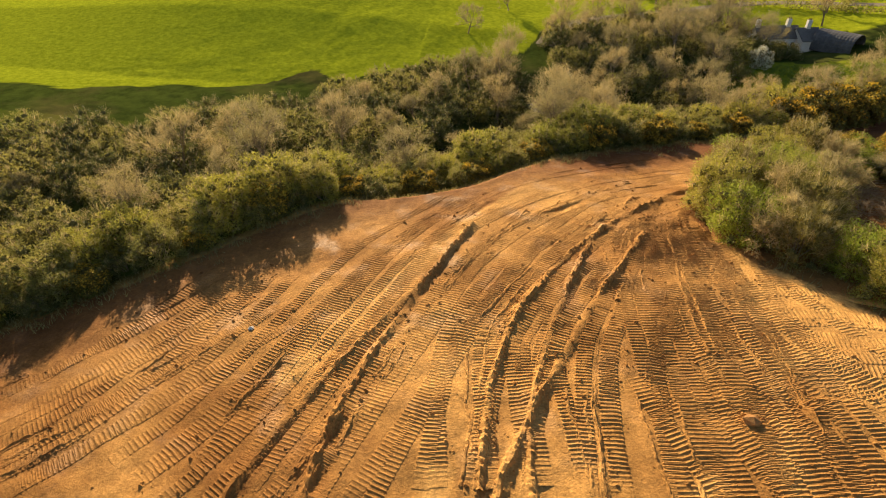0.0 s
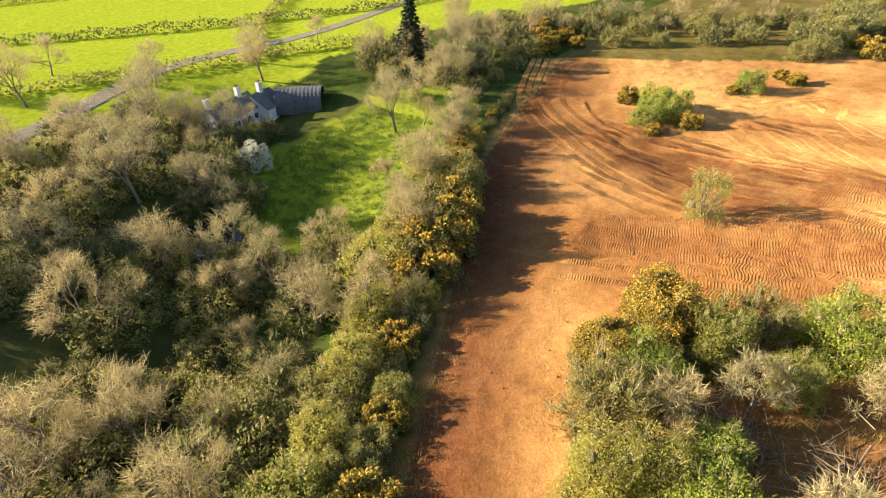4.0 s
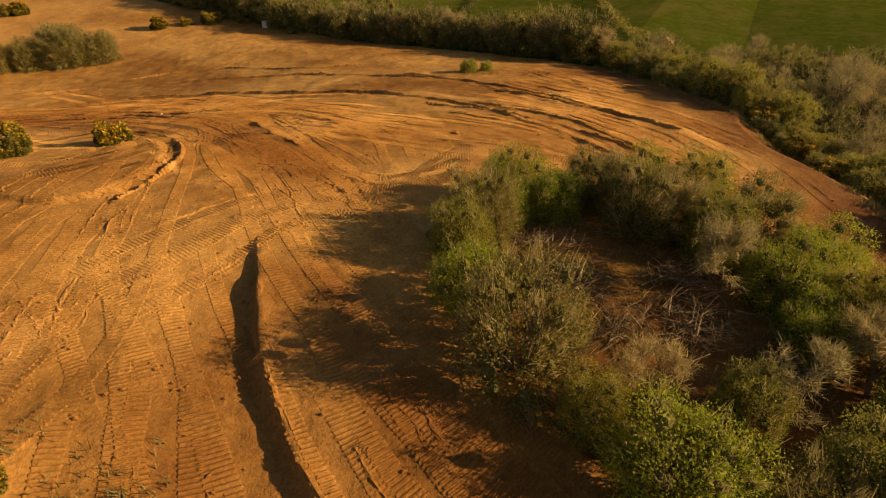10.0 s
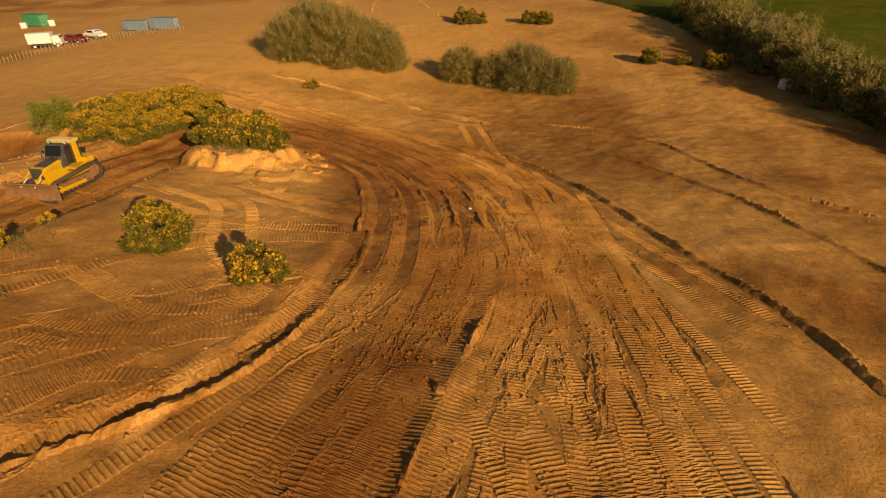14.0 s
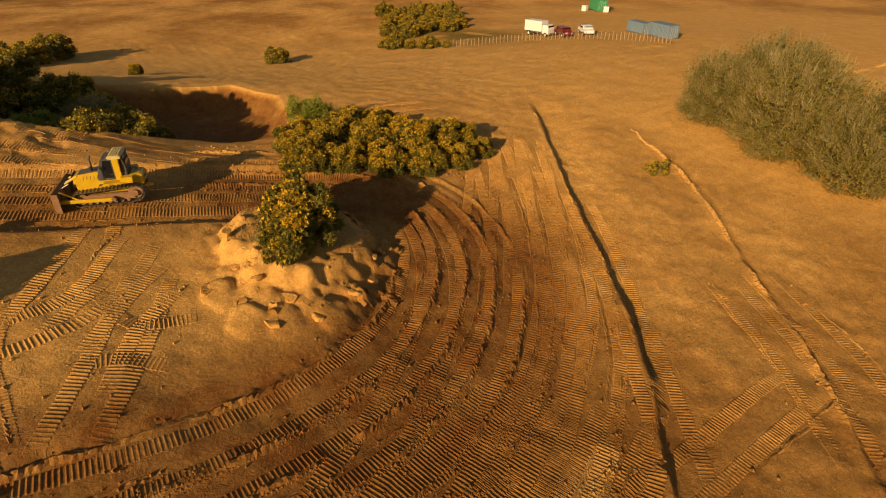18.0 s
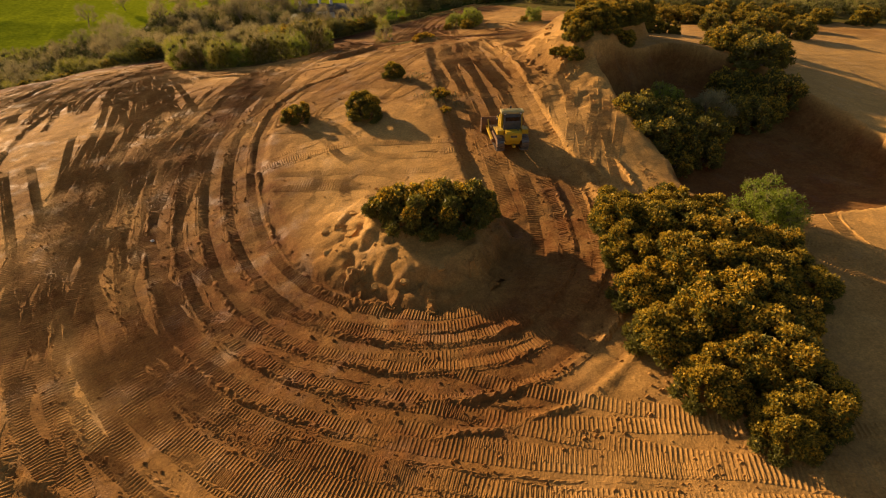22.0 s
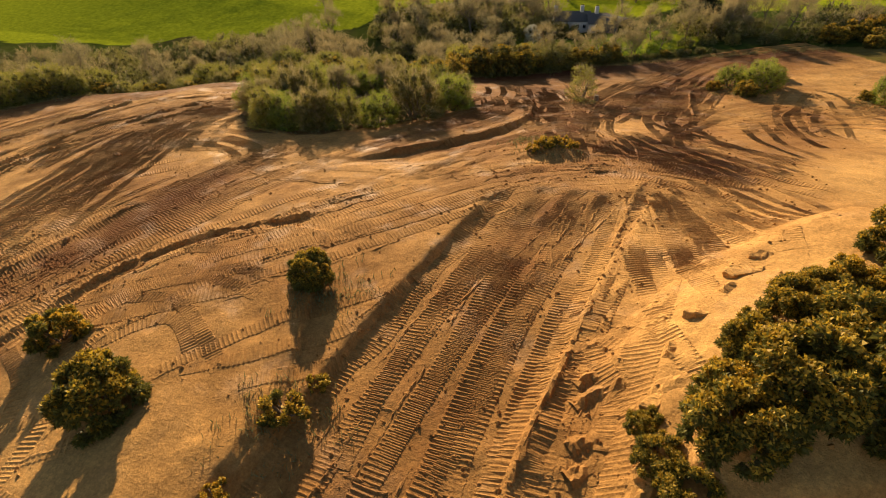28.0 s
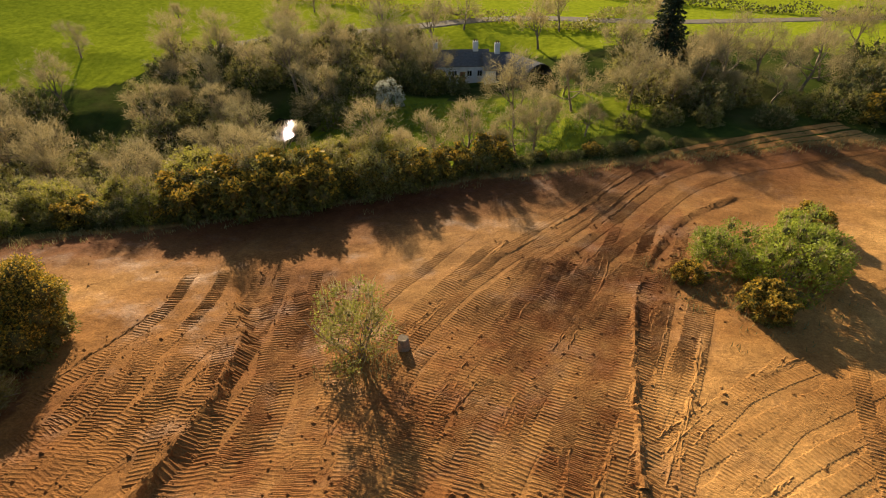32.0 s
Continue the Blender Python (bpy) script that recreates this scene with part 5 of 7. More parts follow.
crest_places = [(54.6, 2.2, 0.8), (56.2, 3.2, 1.0), (57.8, 4.0, 1.15), (59.4, 4.8, 1.2), (61.0, 5.6, 1.25), (62.8, 6.4, 1.25), (64.6, 7.2, 1.2), (66.4, 8.2, 1.1), (58.6, 2.6, 0.8), (61.6, 3.8, 0.85)]
mound_gorse = [gorse("spreading gorse bush on top of the earth mound", 1.8, 2.0, 10000, 0.4, 24, "gorse on the mound", 0.75),
               gorse("gorse bush in yellow flower on the earth mound", 1.7, 2.2, 9500, 0.48, 25, "gorse on the mound", 0.75)]
spread_out(mound_gorse, crest_places + [(54.9, 3.4, 0.65), (57.0, 6.6, 0.7), (59.4, 8.8, 0.7), (61.8, 11.4, 0.8), (64.2, 13.4, 0.85), (66.8, 15.2, 0.9), (64, 10.6, 1.1), (67.4, 13.0, 1.0), (53.0, 1.7, 0.5), (53.6, 0.7, 0.55), (52.7, 2.9, 0.4), (66.2, 8.9, 1.2), (58.4, 5.6, 1.0), (61.2, 7.6, 1.1), (55.6, 5.0, 0.7), (58.2, 8.0, 0.6), (65.2, 12.4, 0.9), (70.5, 15.0, 0.9), (72.5, 22.6, 1.3), (75.2, 21.4, 1.3), (70.6, 20.0, 1.1), (78.0, 19.6, 1.2), (81.2, 18.4, 0.9), (74.6, 18.6, 1.1)])
dark_gorse = [gorse("dark overgrown gorse bush in the hollow", 2.1, 2.6, 5000, 0.14, 26, "gorse in the hollow"),
              gorse("dark gorse bush with orange-yellow flowers", 1.9, 2.3, 4600, 0.3, 27, "gorse in the hollow")]
spread_out(dark_gorse, [(54.4, -7.6, 1.0), (56.0, -6.4, 1.1), (57.8, -5.8, 1.15), (55.4, -9.2, 1.15), (57.6, -8.2, 1.3), (59.8, -7.4, 1.2), (54.2, -10.8, 0.95), (56.8, -10.6, 1.2), (59.2, -10.2, 1.25), (61.6, -9.8, 1.0), (58.4, -12.4, 0.9), (55.2, -12.8, 0.7), (66.4, -9.0, 1.1), (69.2, -8.0, 1.2), (72.2, -7.0, 1.25), (70.4, -3.6, 1.2), (73.6, -2.6, 1.2), (74.8, 1.4, 1.25), (77.4, -1.0, 1.1), (76, 4.6, 1.0), (80.5, 2.2, 1.1), (84, 6, 1.0), (97.5, -37, 1.0), (112, -3, 1.5), (117, -6, 1.4), (108, 1, 1.3), (102, 22, 1.2), (107, 19, 1.2), (97, 26, 1.0)])
east_gorse = [gorse("gorse bush in full golden flower along the track", 1.7, 2.1, 4200, 0.62, 28, "gorse along the east track"),
              gorse("gorse bush heavy with yellow flowers above the bank", 1.9, 2.4, 4600, 0.52, 29, "gorse along the east track")]
spread_out(east_gorse, [(74.8, 72.6, 0.8), (69.8, 63.8, 0.75), (66.6, 66.8, 0.7), (88.6, 56.5, 0.9), (90.6, 58.4, 0.8), (82, 62.2, 0.6), (95.4, 45.6, 1.1), (98, 43.2, 1.3), (100.5, 41.2, 1.5), (103.4, 38.4, 1.5), (106.4, 35.4, 1.6), (109.6, 32, 1.5), (113, 28.4, 1.5), (116.6, 25.4, 1.4), (106, 49, 1.4), (110, 45.5, 1.6), (114, 42.5, 1.6), (118.5, 39, 1.7), (123, 35.5, 1.6), (128, 31, 1.6), (134, 27, 1.6), (112, 51, 1.1), (115, 47, 1), (87, 90.5, 1.5), (90.4, 92.4, 1.6), (93.6, 90.2, 1.4), (91.5, 87.4, 1.1), (95, 96, 1.5), (124, 38, 1.2), (130, 33, 1.2)])
spread_out(east_gorse, [(136, 28, 1.3), (142, 24, 1.3), (148, 20, 1.3), (128, 40, 1.2)])
spread_out(east_gorse[:1] + dark_gorse[1:], [(100.5 + 5.0 * k + 1.5 * ((k * 7 + j) % 3), -61.5 - 4.2 * j - 2.6 * k, 0.9 + 0.12 * ((k + j) % 3)) for k in range(6) for j in range(5)] + [(84, -62.5, 0.8), (87, -60.5, 0.8), (90.5, -59, 0.9), (93.5, -57.6, 0.9), (96.5, -57, 0.9)])

# the copse that the route bends round
copse_golden = gorse("tall gorse covered all over in golden flowers", 2.7, 4.6, 30000, 0.8, 31, "gorse of the copse", 0.66)
spread_out([copse_golden], [(33.9, 55.6, 0.88), (30.2, 57.6, 0.72)])
willows = [shrub("willow_shrub", "tall yellow-green willow shrub with upright leafy stems", "shrub", 2.2, 5.0, 13000, WILLOW_LEAF, 41, "willows of the copse", 0.125, 7),
           shrub("willow_shrub", "rounded sallow shrub in fresh leaf", "shrub", 2.4, 4.4, 13000, FRESH_LEAF, 42, "willows of the copse", 0.12, 6),
           shrub("willow_shrub", "half-leafed yellow-green sallow with pale stems", "shrub", 2.3, 4.8, 9500, SALLOW_LEAF, 43, "willows of the copse", 0.115, 9, 0.0, 0.5, 0.5, 26)]
spread_out(willows, [(21.6, 35.2, 0.75), (24.0, 35.2, 0.8), (26.4, 35.4, 0.85), (29.2, 35.6, 0.95), (31.8, 37.6, 1.0), (34.2, 40.8, 1.2), (35.4, 44.0, 0.7), (36.6, 47.2, 1.15), (36.0, 51.0, 0.9), (33.4, 52.8, 1.0), (29.6, 55.2, 0.95), (26, 56, 1.05), (22.4, 54.6, 1.05), (19.4, 51.8, 1.05), (18, 48.6, 1.1), (16, 45.2, 1.05), (16.6, 41.8, 1.05), (18.6, 39.2, 0.8), (20.6, 46.6, 1.15), (22.6, 50.2, 1.15), (20.4, 42.6, 1.1), (23.4, 53, 0.95), (25.8, 51.4, 0.8), (27, 36.0, 0.7), (32, 49, 0.75), (21.4, 37.4, 0.9)])
copse_trees = [bare_tree("leafless brown scrub tree in the copse", 4.6, 44, "bare trees of the copse", 20), bare_tree("thin bare tree leaning over cut branches", 4.0, 45, "bare trees of the copse", 18)]
spread_out(copse_trees, [(19.2, 44.6, 1.1), (17.4, 40.4, 1.05), (23.2, 47, 1.0), (30.4, 50.4, 0.9), (27.4, 53.6, 1.0), (33, 45.6, 0.8), (62.2, -8.2, 0.85), (56.4, -5.0, 0.45), (63.8, -7.0, 0.7)])


def brash(label, seed, wide, count, group="heaps of cut branches"):
    r = np.random.default_rng(seed)
    ob = thing("branch_heap", label, "branches", group)
    segs = []
    for _ in range(count):
        a, z = r.uniform(0, 6.28), r.uniform(0.05, 0.5)
        p = np.array([*r.normal(0, wide * 0.4, 2), z])
        d = np.array([math.cos(a), math.sin(a), r.uniform(-0.15, 0.3)]) * r.uniform(0.6, 1.8)
        segs.append((*p, *(p + d), r.uniform(0.015, 0.05), 0.008))
        for _ in range(3):
            q = p + d * r.uniform(0.3, 0.9)
            segs.append((*q, *(q + r.normal(0, 0.35, 3) + d * 0.2), 0.012, 0.004))
    part("brushwood", limbs("brushwood", segs, DEAD_WOOD), None, ob, kind="stuff")
    return ob


heaps = [brash("heap of cut pale branches and brushwood on bare soil", 51, 2.2, 110), brash("scattered dead branches lying on brown earth", 52, 2.6, 80)]
spread_out(heaps, [(27.6, 40.4, 1.0), (29.8, 43.6, 0.9), (27.4, 46.4, 1.0), (25.2, 38.2, 0.8), (31.4, 41.4, 0.8), (24.2, 45.6, 0.9), (28.0, 50.4, 0.9)])

# the tree that stands alone, and bushes of the east loop
lone = shrub("young_tree", "slender young sallow tree alone on a weedy hump", "tree", 1.5, 4.3, 2300, WILLOW_LEAF, 46, "", 0.14, 5, 0.1, 0.15)
lone.matrix_world = on_ground(50.2, 57.4, 40, 1.0)
loop_shrubs = [shrub("sallow_shrub", "fresh green sallow shrub among gorse on the loop", "shrub", 2.0, 3.4, 5000, FRESH_LEAF, 47, "sallows of the loop", 0.15)]
spread_out(loop_shrubs, [(71.6, 66.4, 1.05), (73.0, 68.8, 0.95), (68.6, 68.2, 0.8), (83.4, 60.8, 0.8), (51.4, -24.6, 0.85), (61.2, -3.8, 0.85), (59.4, -4.6, 0.55)])
spread_out([willows[1]], [(-14.2, 14.8, 0.5), (-16.6, 16.2, 0.45), (51.0, -25.6, 0.75), (63.4, -5.6, 0.5)])

# hedge and wood along the north side
hedge = [shrub("hedge_shrub", "bushy yellow-green hedge shrub lit from behind", "shrub", 2.2, 3.7, 5000, WILLOW_LEAF, 61, "shrubs of the north hedge", 0.17),
         gorse("gorse bush of the hedge, dark with ochre flowers", 2.0, 2.7, 5000, 0.35, 62, "shrubs of the north hedge"),
         shrub("hedge_shrub", "olive bramble and sallow shrub of the hedge", "shrub", 2.2, 3.1, 5000, SCRUB_LEAF, 63, "shrubs of the north hedge", 0.14),
         shrub("hedge_shrub", "tall light-green willow of the hedge", "shrub", 2.3, 4.6, 5500, WILLOW_LEAF, 64, "shrubs of the north hedge", 0.16),
         shrub("hedge_shrub", "dark evergreen thorn shrub of the hedge", "shrub", 2.1, 2.9, 5000, DARK_LEAF, 65, "shrubs of the north hedge", 0.13)]
line = curve_of([(-34, 26), (-27.5, 31), (-20, 38.3), (-12, 46.8), (-0.4, 54.6), (12, 60.6), (21, 65.6), (38, 74.6), (53, 82), (70, 86)], 2.0)
rnd = random.Random(5)
places, back = [], []
for k, (x, y) in enumerate(line):
    far = x > 32
    places.append((x + rnd.uniform(-0.6, 0.6), y + rnd.uniform(-0.3, 0.8), rnd.uniform(0.6, 0.95) * (0.45 if x > 56 else 1.1 if x > 48 else 1.7 if far else 1.0)))
    if far:
        if x < 47:
            back.append((x - 1.2 + rnd.uniform(-0.6, 0.6), y + 3.0 + rnd.uniform(-0.5, 0.5), rnd.uniform(1.0, 1.3)))
        places.append((x + 1.0 + rnd.uniform(-0.4, 0.4), y + 0.4 + rnd.uniform(-0.3, 0.6), rnd.uniform(0.35, 0.55)))
    else:
        back.append((x - 1.4 + rnd.uniform(-1, 1), y + 2.6 + rnd.uniform(-0.6, 0.8), rnd.uniform(0.8, 1.25)))
order = [2, 1, 4, 0, 1, 4, 2, 1, 4, 2, 1, 3]
spread_out([hedge[order[k % 12]] for k in range(12)], [q for q in places if q[0] < 31])
spread_out([hedge[k] for k in (4, 1, 4, 2)], [q for q in places if q[0] >= 31])
spread_out([hedge[k] for k in (2, 0, 3, 0, 2)], back)

wood = [bare_tree("leafless grey-brown tree of the valley wood", 8.0, 71, "trees of the valley wood", 18),
        bare_tree("spreading bare tree with pale twigs in the valley", 7.0, 72, "trees of the valley wood", 18),
        bare_tree("slim bare tree of the valley wood", 6.4, 73, "trees of the valley wood", 17)]
under = [shrub("undergrowth", "brown-green undergrowth shrub of the wood", "shrub", 2.8, 3.0, 2600, SCRUB_LEAF, 74, "undergrowth of the wood", 0.2, 5),
         shrub("undergrowth", "dark evergreen undergrowth of the wood", "shrub", 2.9, 3.4, 2600, DARK_LEAF, 75, "undergrowth of the wood", 0.2, 5)]
spots, low = [], []
for k in range(1700):
    x, y = rnd.uniform(-45, 78), rnd.uniform(28, 125)
    hx = np.interp(x, [-40, -28, -12, 12, 38, 53, 80], [24, 32, 47, 61, 75, 82, 88])
    wet = abs(x - np.interp(y, [60, 66, 76, 87, 100], [-10, -7, 1.8, 7.8, 13])) < 3.0 and 60 < y < 98
    if y < hx + 6 or wet or inside(np.array([x]), np.array([y]), MEADOW)[0] or (44 < x < 66 and y > 99):
        continue
    if abs((x - 28) * 0.896 + (y - 98.5) * 0.444) < 3.0 and 76 < y < 102:
        continue
    deep = 34 if x < 8 else 52 if x < 48 else 26
    if y > hx + deep:
        continue
    # few trees west of x = 4; dark undergrowth added for the bank's shade
    if (x > 4 or k % 9 == 0) and all((x - a) ** 2 + (y - b) ** 2 > 16 for a, b, _ in spots) and len(spots) < 105:
        spots.append((x, y, rnd.uniform(0.7, 1.15)))
    elif all((x - a) ** 2 + (y - b) ** 2 > 11 for a, b, _ in low) and len(low) < 190:
        low.append((x, y, rnd.uniform(0.8, 1.2)))
for k in range(400):
    x = rnd.uniform(-52, 2)
    y = np.interp(x, [-52, -40, -28, -12, 12], [18, 24, 32, 47, 61]) + rnd.uniform(26, 44)
    if len(spots) < 150 and all((x - a) ** 2 + (y - b) ** 2 > 9 for a, b, _ in spots + low):
        (spots if k % 8 == 0 else low).append((x, y, rnd.uniform(0.8, 1.15)))
    if len(low) > 260:
        break
spread_out(wood, spots)
spread_out(under, low)
spread_out([wood[1], wood[2], wood[0]], [(41.0, 80.9, 0.95), (48.9, 83.8, 0.8), (51.6, 84.2, 0.85), (54.2, 84.4, 0.75), (56, 85.2, 0.8), (55.4, 94.5, 1.05), (58.4, 92.4, 1.0), (61, 95, 1.0), (66.5, 95.0, 0.95), (69.5, 98.5, 1.0), (72.4, 96.4, 1.0), (76, 99, 1.0), (79.6, 95.6, 0.9), (83, 98.6, 1.0), (59.9, 127.7, 1.0), (0.4, 123, 0.9), (17, 138, 1.0), (30.4, 135, 1.0), (8, 143, 0.9), (45, 130, 1.0), (57, 122, 0.9), (-18, 150, 1.0), (38, 146, 1.0), (24, 150, 1.0), (74, 128, 1.0), (88, 108, 1.0), (93, 112, 0.9), (84, 106, 0.95), (-6, 108, 0.8)])
spread_out([copse_trees[0]], [(45.3, 86.6, 0.8), (60.2, 100.5, 0.9)])
spread_out(under + [hedge[2]], [(76.2, 96.5, 0.8), (78.2, 90.6, 0.6), (73, 91, 0.6), (69.5, 91.5, 0.5), (66, 90, 0.5), (80.8, 93.4, 0.7), (84, 92.6, 0.9), (87.5, 96.5, 1.1), (90, 100.5, 1.1), (93.8, 101.4, 1.1), (97.5, 97, 1.1), (101, 93.5, 1), (104.8, 90.2, 1.1), (100, 88, 0.9), (108.5, 85.5, 1.1), (105, 82, 0.9), (112, 80.5, 1.1), (116, 74.8, 1.1), (110.5, 74, 0.9), (113.5, 68.5, 1), (119, 68, 1.1), (108.5, 65.5, 0.9), (104.5, 70.5, 0.9), (99.5, 77, 0.8), (96.5, 83, 0.9), (123, 62, 1.1), (117, 60, 0.9)])
spread_out(under + [hedge[2]], [(127.5, 56, 1.1), (122, 52.5, 0.9), (100.5, 57.5, 0.9), (104.5, 55.8, 1), (109.6, 57.4, 1.1), (112.6, 54.2, 1.1), (116.5, 56.4, 1.1), (119.5, 52.6, 1.2), (124, 48.4, 1.2), (128, 46, 1.2), (126, 51.5, 1.2), (132.5, 42, 1.2), (137, 38.5, 1.2), (141, 41, 1.3), (144, 34, 1.2), (148, 37, 1.3), (151, 30, 1.3), (136, 47, 1.3), (145, 45.5, 1.3), (152, 42, 1.3), (150, 50, 1.3), (131, 54, 1.2), (140, 54, 1.3), (159, 34, 1.3), (157, 26, 1.3), (92, 106, 1.1), (98, 104, 1.1), (104, 99, 1.1), (110, 93, 1.1)])
spread_out([wood[0], wood[1], wood[2]], [(91.5, 96, 0.85), (97, 92, 0.8), (102.5, 97.5, 0.9), (107, 88.5, 0.85), (112, 86, 0.9), (115.5, 79, 0.85), (119.5, 73, 0.85), (109, 79, 0.7), (121, 66, 0.8), (43.5, 81.6, 0.95), (46.6, 81.8, 0.9), (38.6, 78.2, 0.95), (35, 75.6, 0.9), (31.4, 74, 0.9), (28, 72.4, 0.9), (57.5, 86.5, 0.8), (62, 88.6, 0.8), (86, 102, 0.9), (80, 102, 0.9), (125.5, 59, 0.8)])
may = shrub("blossom_tree", "small tree covered in white blossom in the meadow", "tree", 1.7, 3.2, 3600, BLOSSOM, 76, "", 0.16)
may.matrix_world = on_ground(40.0, 101.6, 20, 1.0)
fir = conifer("dark lone conifer behind the meadow", 9.5, 77)
fir.matrix_world = on_ground(70.6, 104.0, 0, 1.1)
spread_out([under[1]], [(46.5, 109.0, 0.9), (43.0, 108.5, 1.0), (40, 109, 1.1)])

# hedge of the west side, and trees beyond the south edge
west = [shrub("hedge_tree", "brown-green thorn tree of the west hedge", "tree", 2.5, 4.2, 4000, SCRUB_LEAF, 81, "trees of the west hedge", 0.17),
        bare_tree("bare thorn tree of the west hedge", 4.6, 82, "trees of the west hedge", 24),
        shrub("hedge_tree", "dark thorn tree of the west hedge", "tree", 2.4, 3.6, 3800, DARK_LEAF, 83, "trees of the west hedge", 0.17)]
line = curve_of([(-40, -80), (-37.5, -52), (-34.5, -20), (-36, 2), (-34, 18), (-31, 27)], 2.9)
spread_out(west, [(x + rnd.uniform(-1, 0.6), y + rnd.uniform(-0.8, 0.8), rnd.uniform(1.0, 1.4)) for x, y in line])
spread_out(west[::-1], [(x - 3.6 + rnd.uniform(-1, 1), y + rnd.uniform(-1, 1), rnd.uniform(1.0, 1.45)) for x, y in line[::2]])
sallow = [shrub("sallow_tree", "large grey-green sallow tree with many stems", "tree", 4.6, 8.2, 24000, SALLOW_LEAF, 84, "sallows of the south edge", 0.18, 10, 0.0, 0.45, 0.5, 40),
          shrub("sallow_tree", "broad sallow tree in thin grey-green leaf", "tree", 3.8, 6.4, 17000, SALLOW_LEAF, 85, "sallows of the south edge", 0.17, 9, 0.0, 0.45, 0.5, 40)]
spread_out(sallow, [(27.0, -63.0, 1.0), (20.0, -61.6, 1.0), (8.4, -56.2, 0.55), (22.4, -66, 1.05), (30.6, -66.8, 1.0), (3.6, -53.6, 0.8), (-0.4, -50.8, 0.75), (-4.6, -48.6, 0.8), (34.5, -63.6, 0.8)])
spread_out(island_gorse + knoll_gorse, [(-22, -56, 0.9), (-26, -53, 0.9), (-29.6, -50, 0.9), (-11, -89, 1.2), (-13.6, -87, 1.1), (-1, -92.5, 1.3), (1.6, -94, 1.2), (-33, -46, 0.7), (90, -15, 0.6)])

# weeds and grass
def tufts(name, label, places, per, mat, seed, tall=0.35, wide=0.05):
    r = np.random.default_rng(seed)
    p = np.repeat(np.array(places, float), per, axis=0)
    p = p + r.normal(0, 0.22, p.shape)
    at = np.c_[p, gz(p[:, 0], p[:, 1]) + tall * 0.4]
    lean = np.c_[r.normal(0, 0.3, (len(at), 2)), np.ones(len(at))]
    return tagged(new(name, cards(name, at, wide, tall, mat, r, lean, 0.25)), label, "grass", kind="stuff")


r = np.random.default_rng(91)
p = np.c_[r.uniform(32, 64, 2600), r.uniform(78, 103, 2600)]
tufts("meadow_grass", "tussocky bright green meadow grass behind the hedge", p[inside(p[:, 0], p[:, 1], MEADOW)], 14, GRASS_BLADE, 92)
p = np.c_[r.uniform(13, 38, 900), r.uniform(32, 58, 900)]
tufts("copse_weeds", "rough weeds and dry grass under the copse", p[inside(p[:, 0], p[:, 1], COPSE)], 10, DRY_GRASS, 93, 0.3)
p = np.vstack([curve_of(SITE[:10], 0.35) + r.normal(0, 0.5, (len(curve_of(SITE[:10], 0.35)), 2)), curve_of(SITE[:10], 0.35) + r.normal(0, 0.9, (len(curve_of(SITE[:10], 0.35)), 2))])
tufts("margin_weeds", "dry grass and weeds along the hedge bottom", p, 10, DRY_GRASS, 94, 0.4)
p = np.vstack([np.c_[50.2, 57.4] + r.normal(0, 0.9, (60, 2)), np.c_[46.6, 33.6] + r.normal(0, 0.9, (60, 2)), np.c_[39.5, 10] + r.normal(0, 1.2, (40, 2)), np.c_[40.5, 2.5] + r.normal(0, 1.2, (40, 2)), np.c_[-15, 15.4] + r.normal(0, 1.3, (60, 2)), np.c_[69.5, 66] + r.normal(0, 2.2, (120, 2)), np.c_[48.3, 29.2] + r.normal(0, 0.8, (40, 2)), np.c_[82.5, 61.5] + r.normal(0, 2.0, (80, 2)), np.c_[33, -15] + r.normal(0, 1.5, (50, 2))])
tufts("site_weeds", "sparse weeds round the bushes left on the site", p, 9, DRY_GRASS, 95, 0.32)


# ---- bulldozer ----
YELLOW = plain_material("machine_yellow", (0.56, 0.33, 0.02), (0.66, 0.42, 0.03), 2.5, 0.42, spec=0.5, grain=0.08)
CREAM = plain_material("roof_cream", (0.50, 0.40, 0.15), (0.62, 0.52, 0.24), 2.5, 0.5, spec=0.4, grain=0.1)
DARK_PAINT = plain_material("dark_grey_paint", (0.05, 0.05, 0.052), (0.10, 0.10, 0.10), 3, 0.5, spec=0.4, grain=0.1)
TRACK_STEEL = plain_material("worn_track_steel", (0.14, 0.12, 0.10), (0.30, 0.26, 0.21), 5, 0.45, 0.7, grain=0.3)
MUDDY_STEEL = plain_material("muddy_steel", (0.20, 0.10, 0.05), (0.32, 0.18, 0.09), 3, 0.75, 0.1, grain=0.4)
BLACK_RUBBER = plain_material("black_rubber", (0.02, 0.02, 0.02), (0.045, 0.042, 0.04), 6, 0.8, spec=0.2)
glass_mat, glass_nt, glass_b = nodes_of("dark_glass", 0.06, 0.6)
glass_b.inputs["Base Color"].default_value = (0.012, 0.014, 0.016, 1)
LAMP_LENS = plain_material("lamp_lens", (0.6, 0.6, 0.55), (0.75, 0.75, 0.7), 8, 0.15, spec=0.7, grain=0)


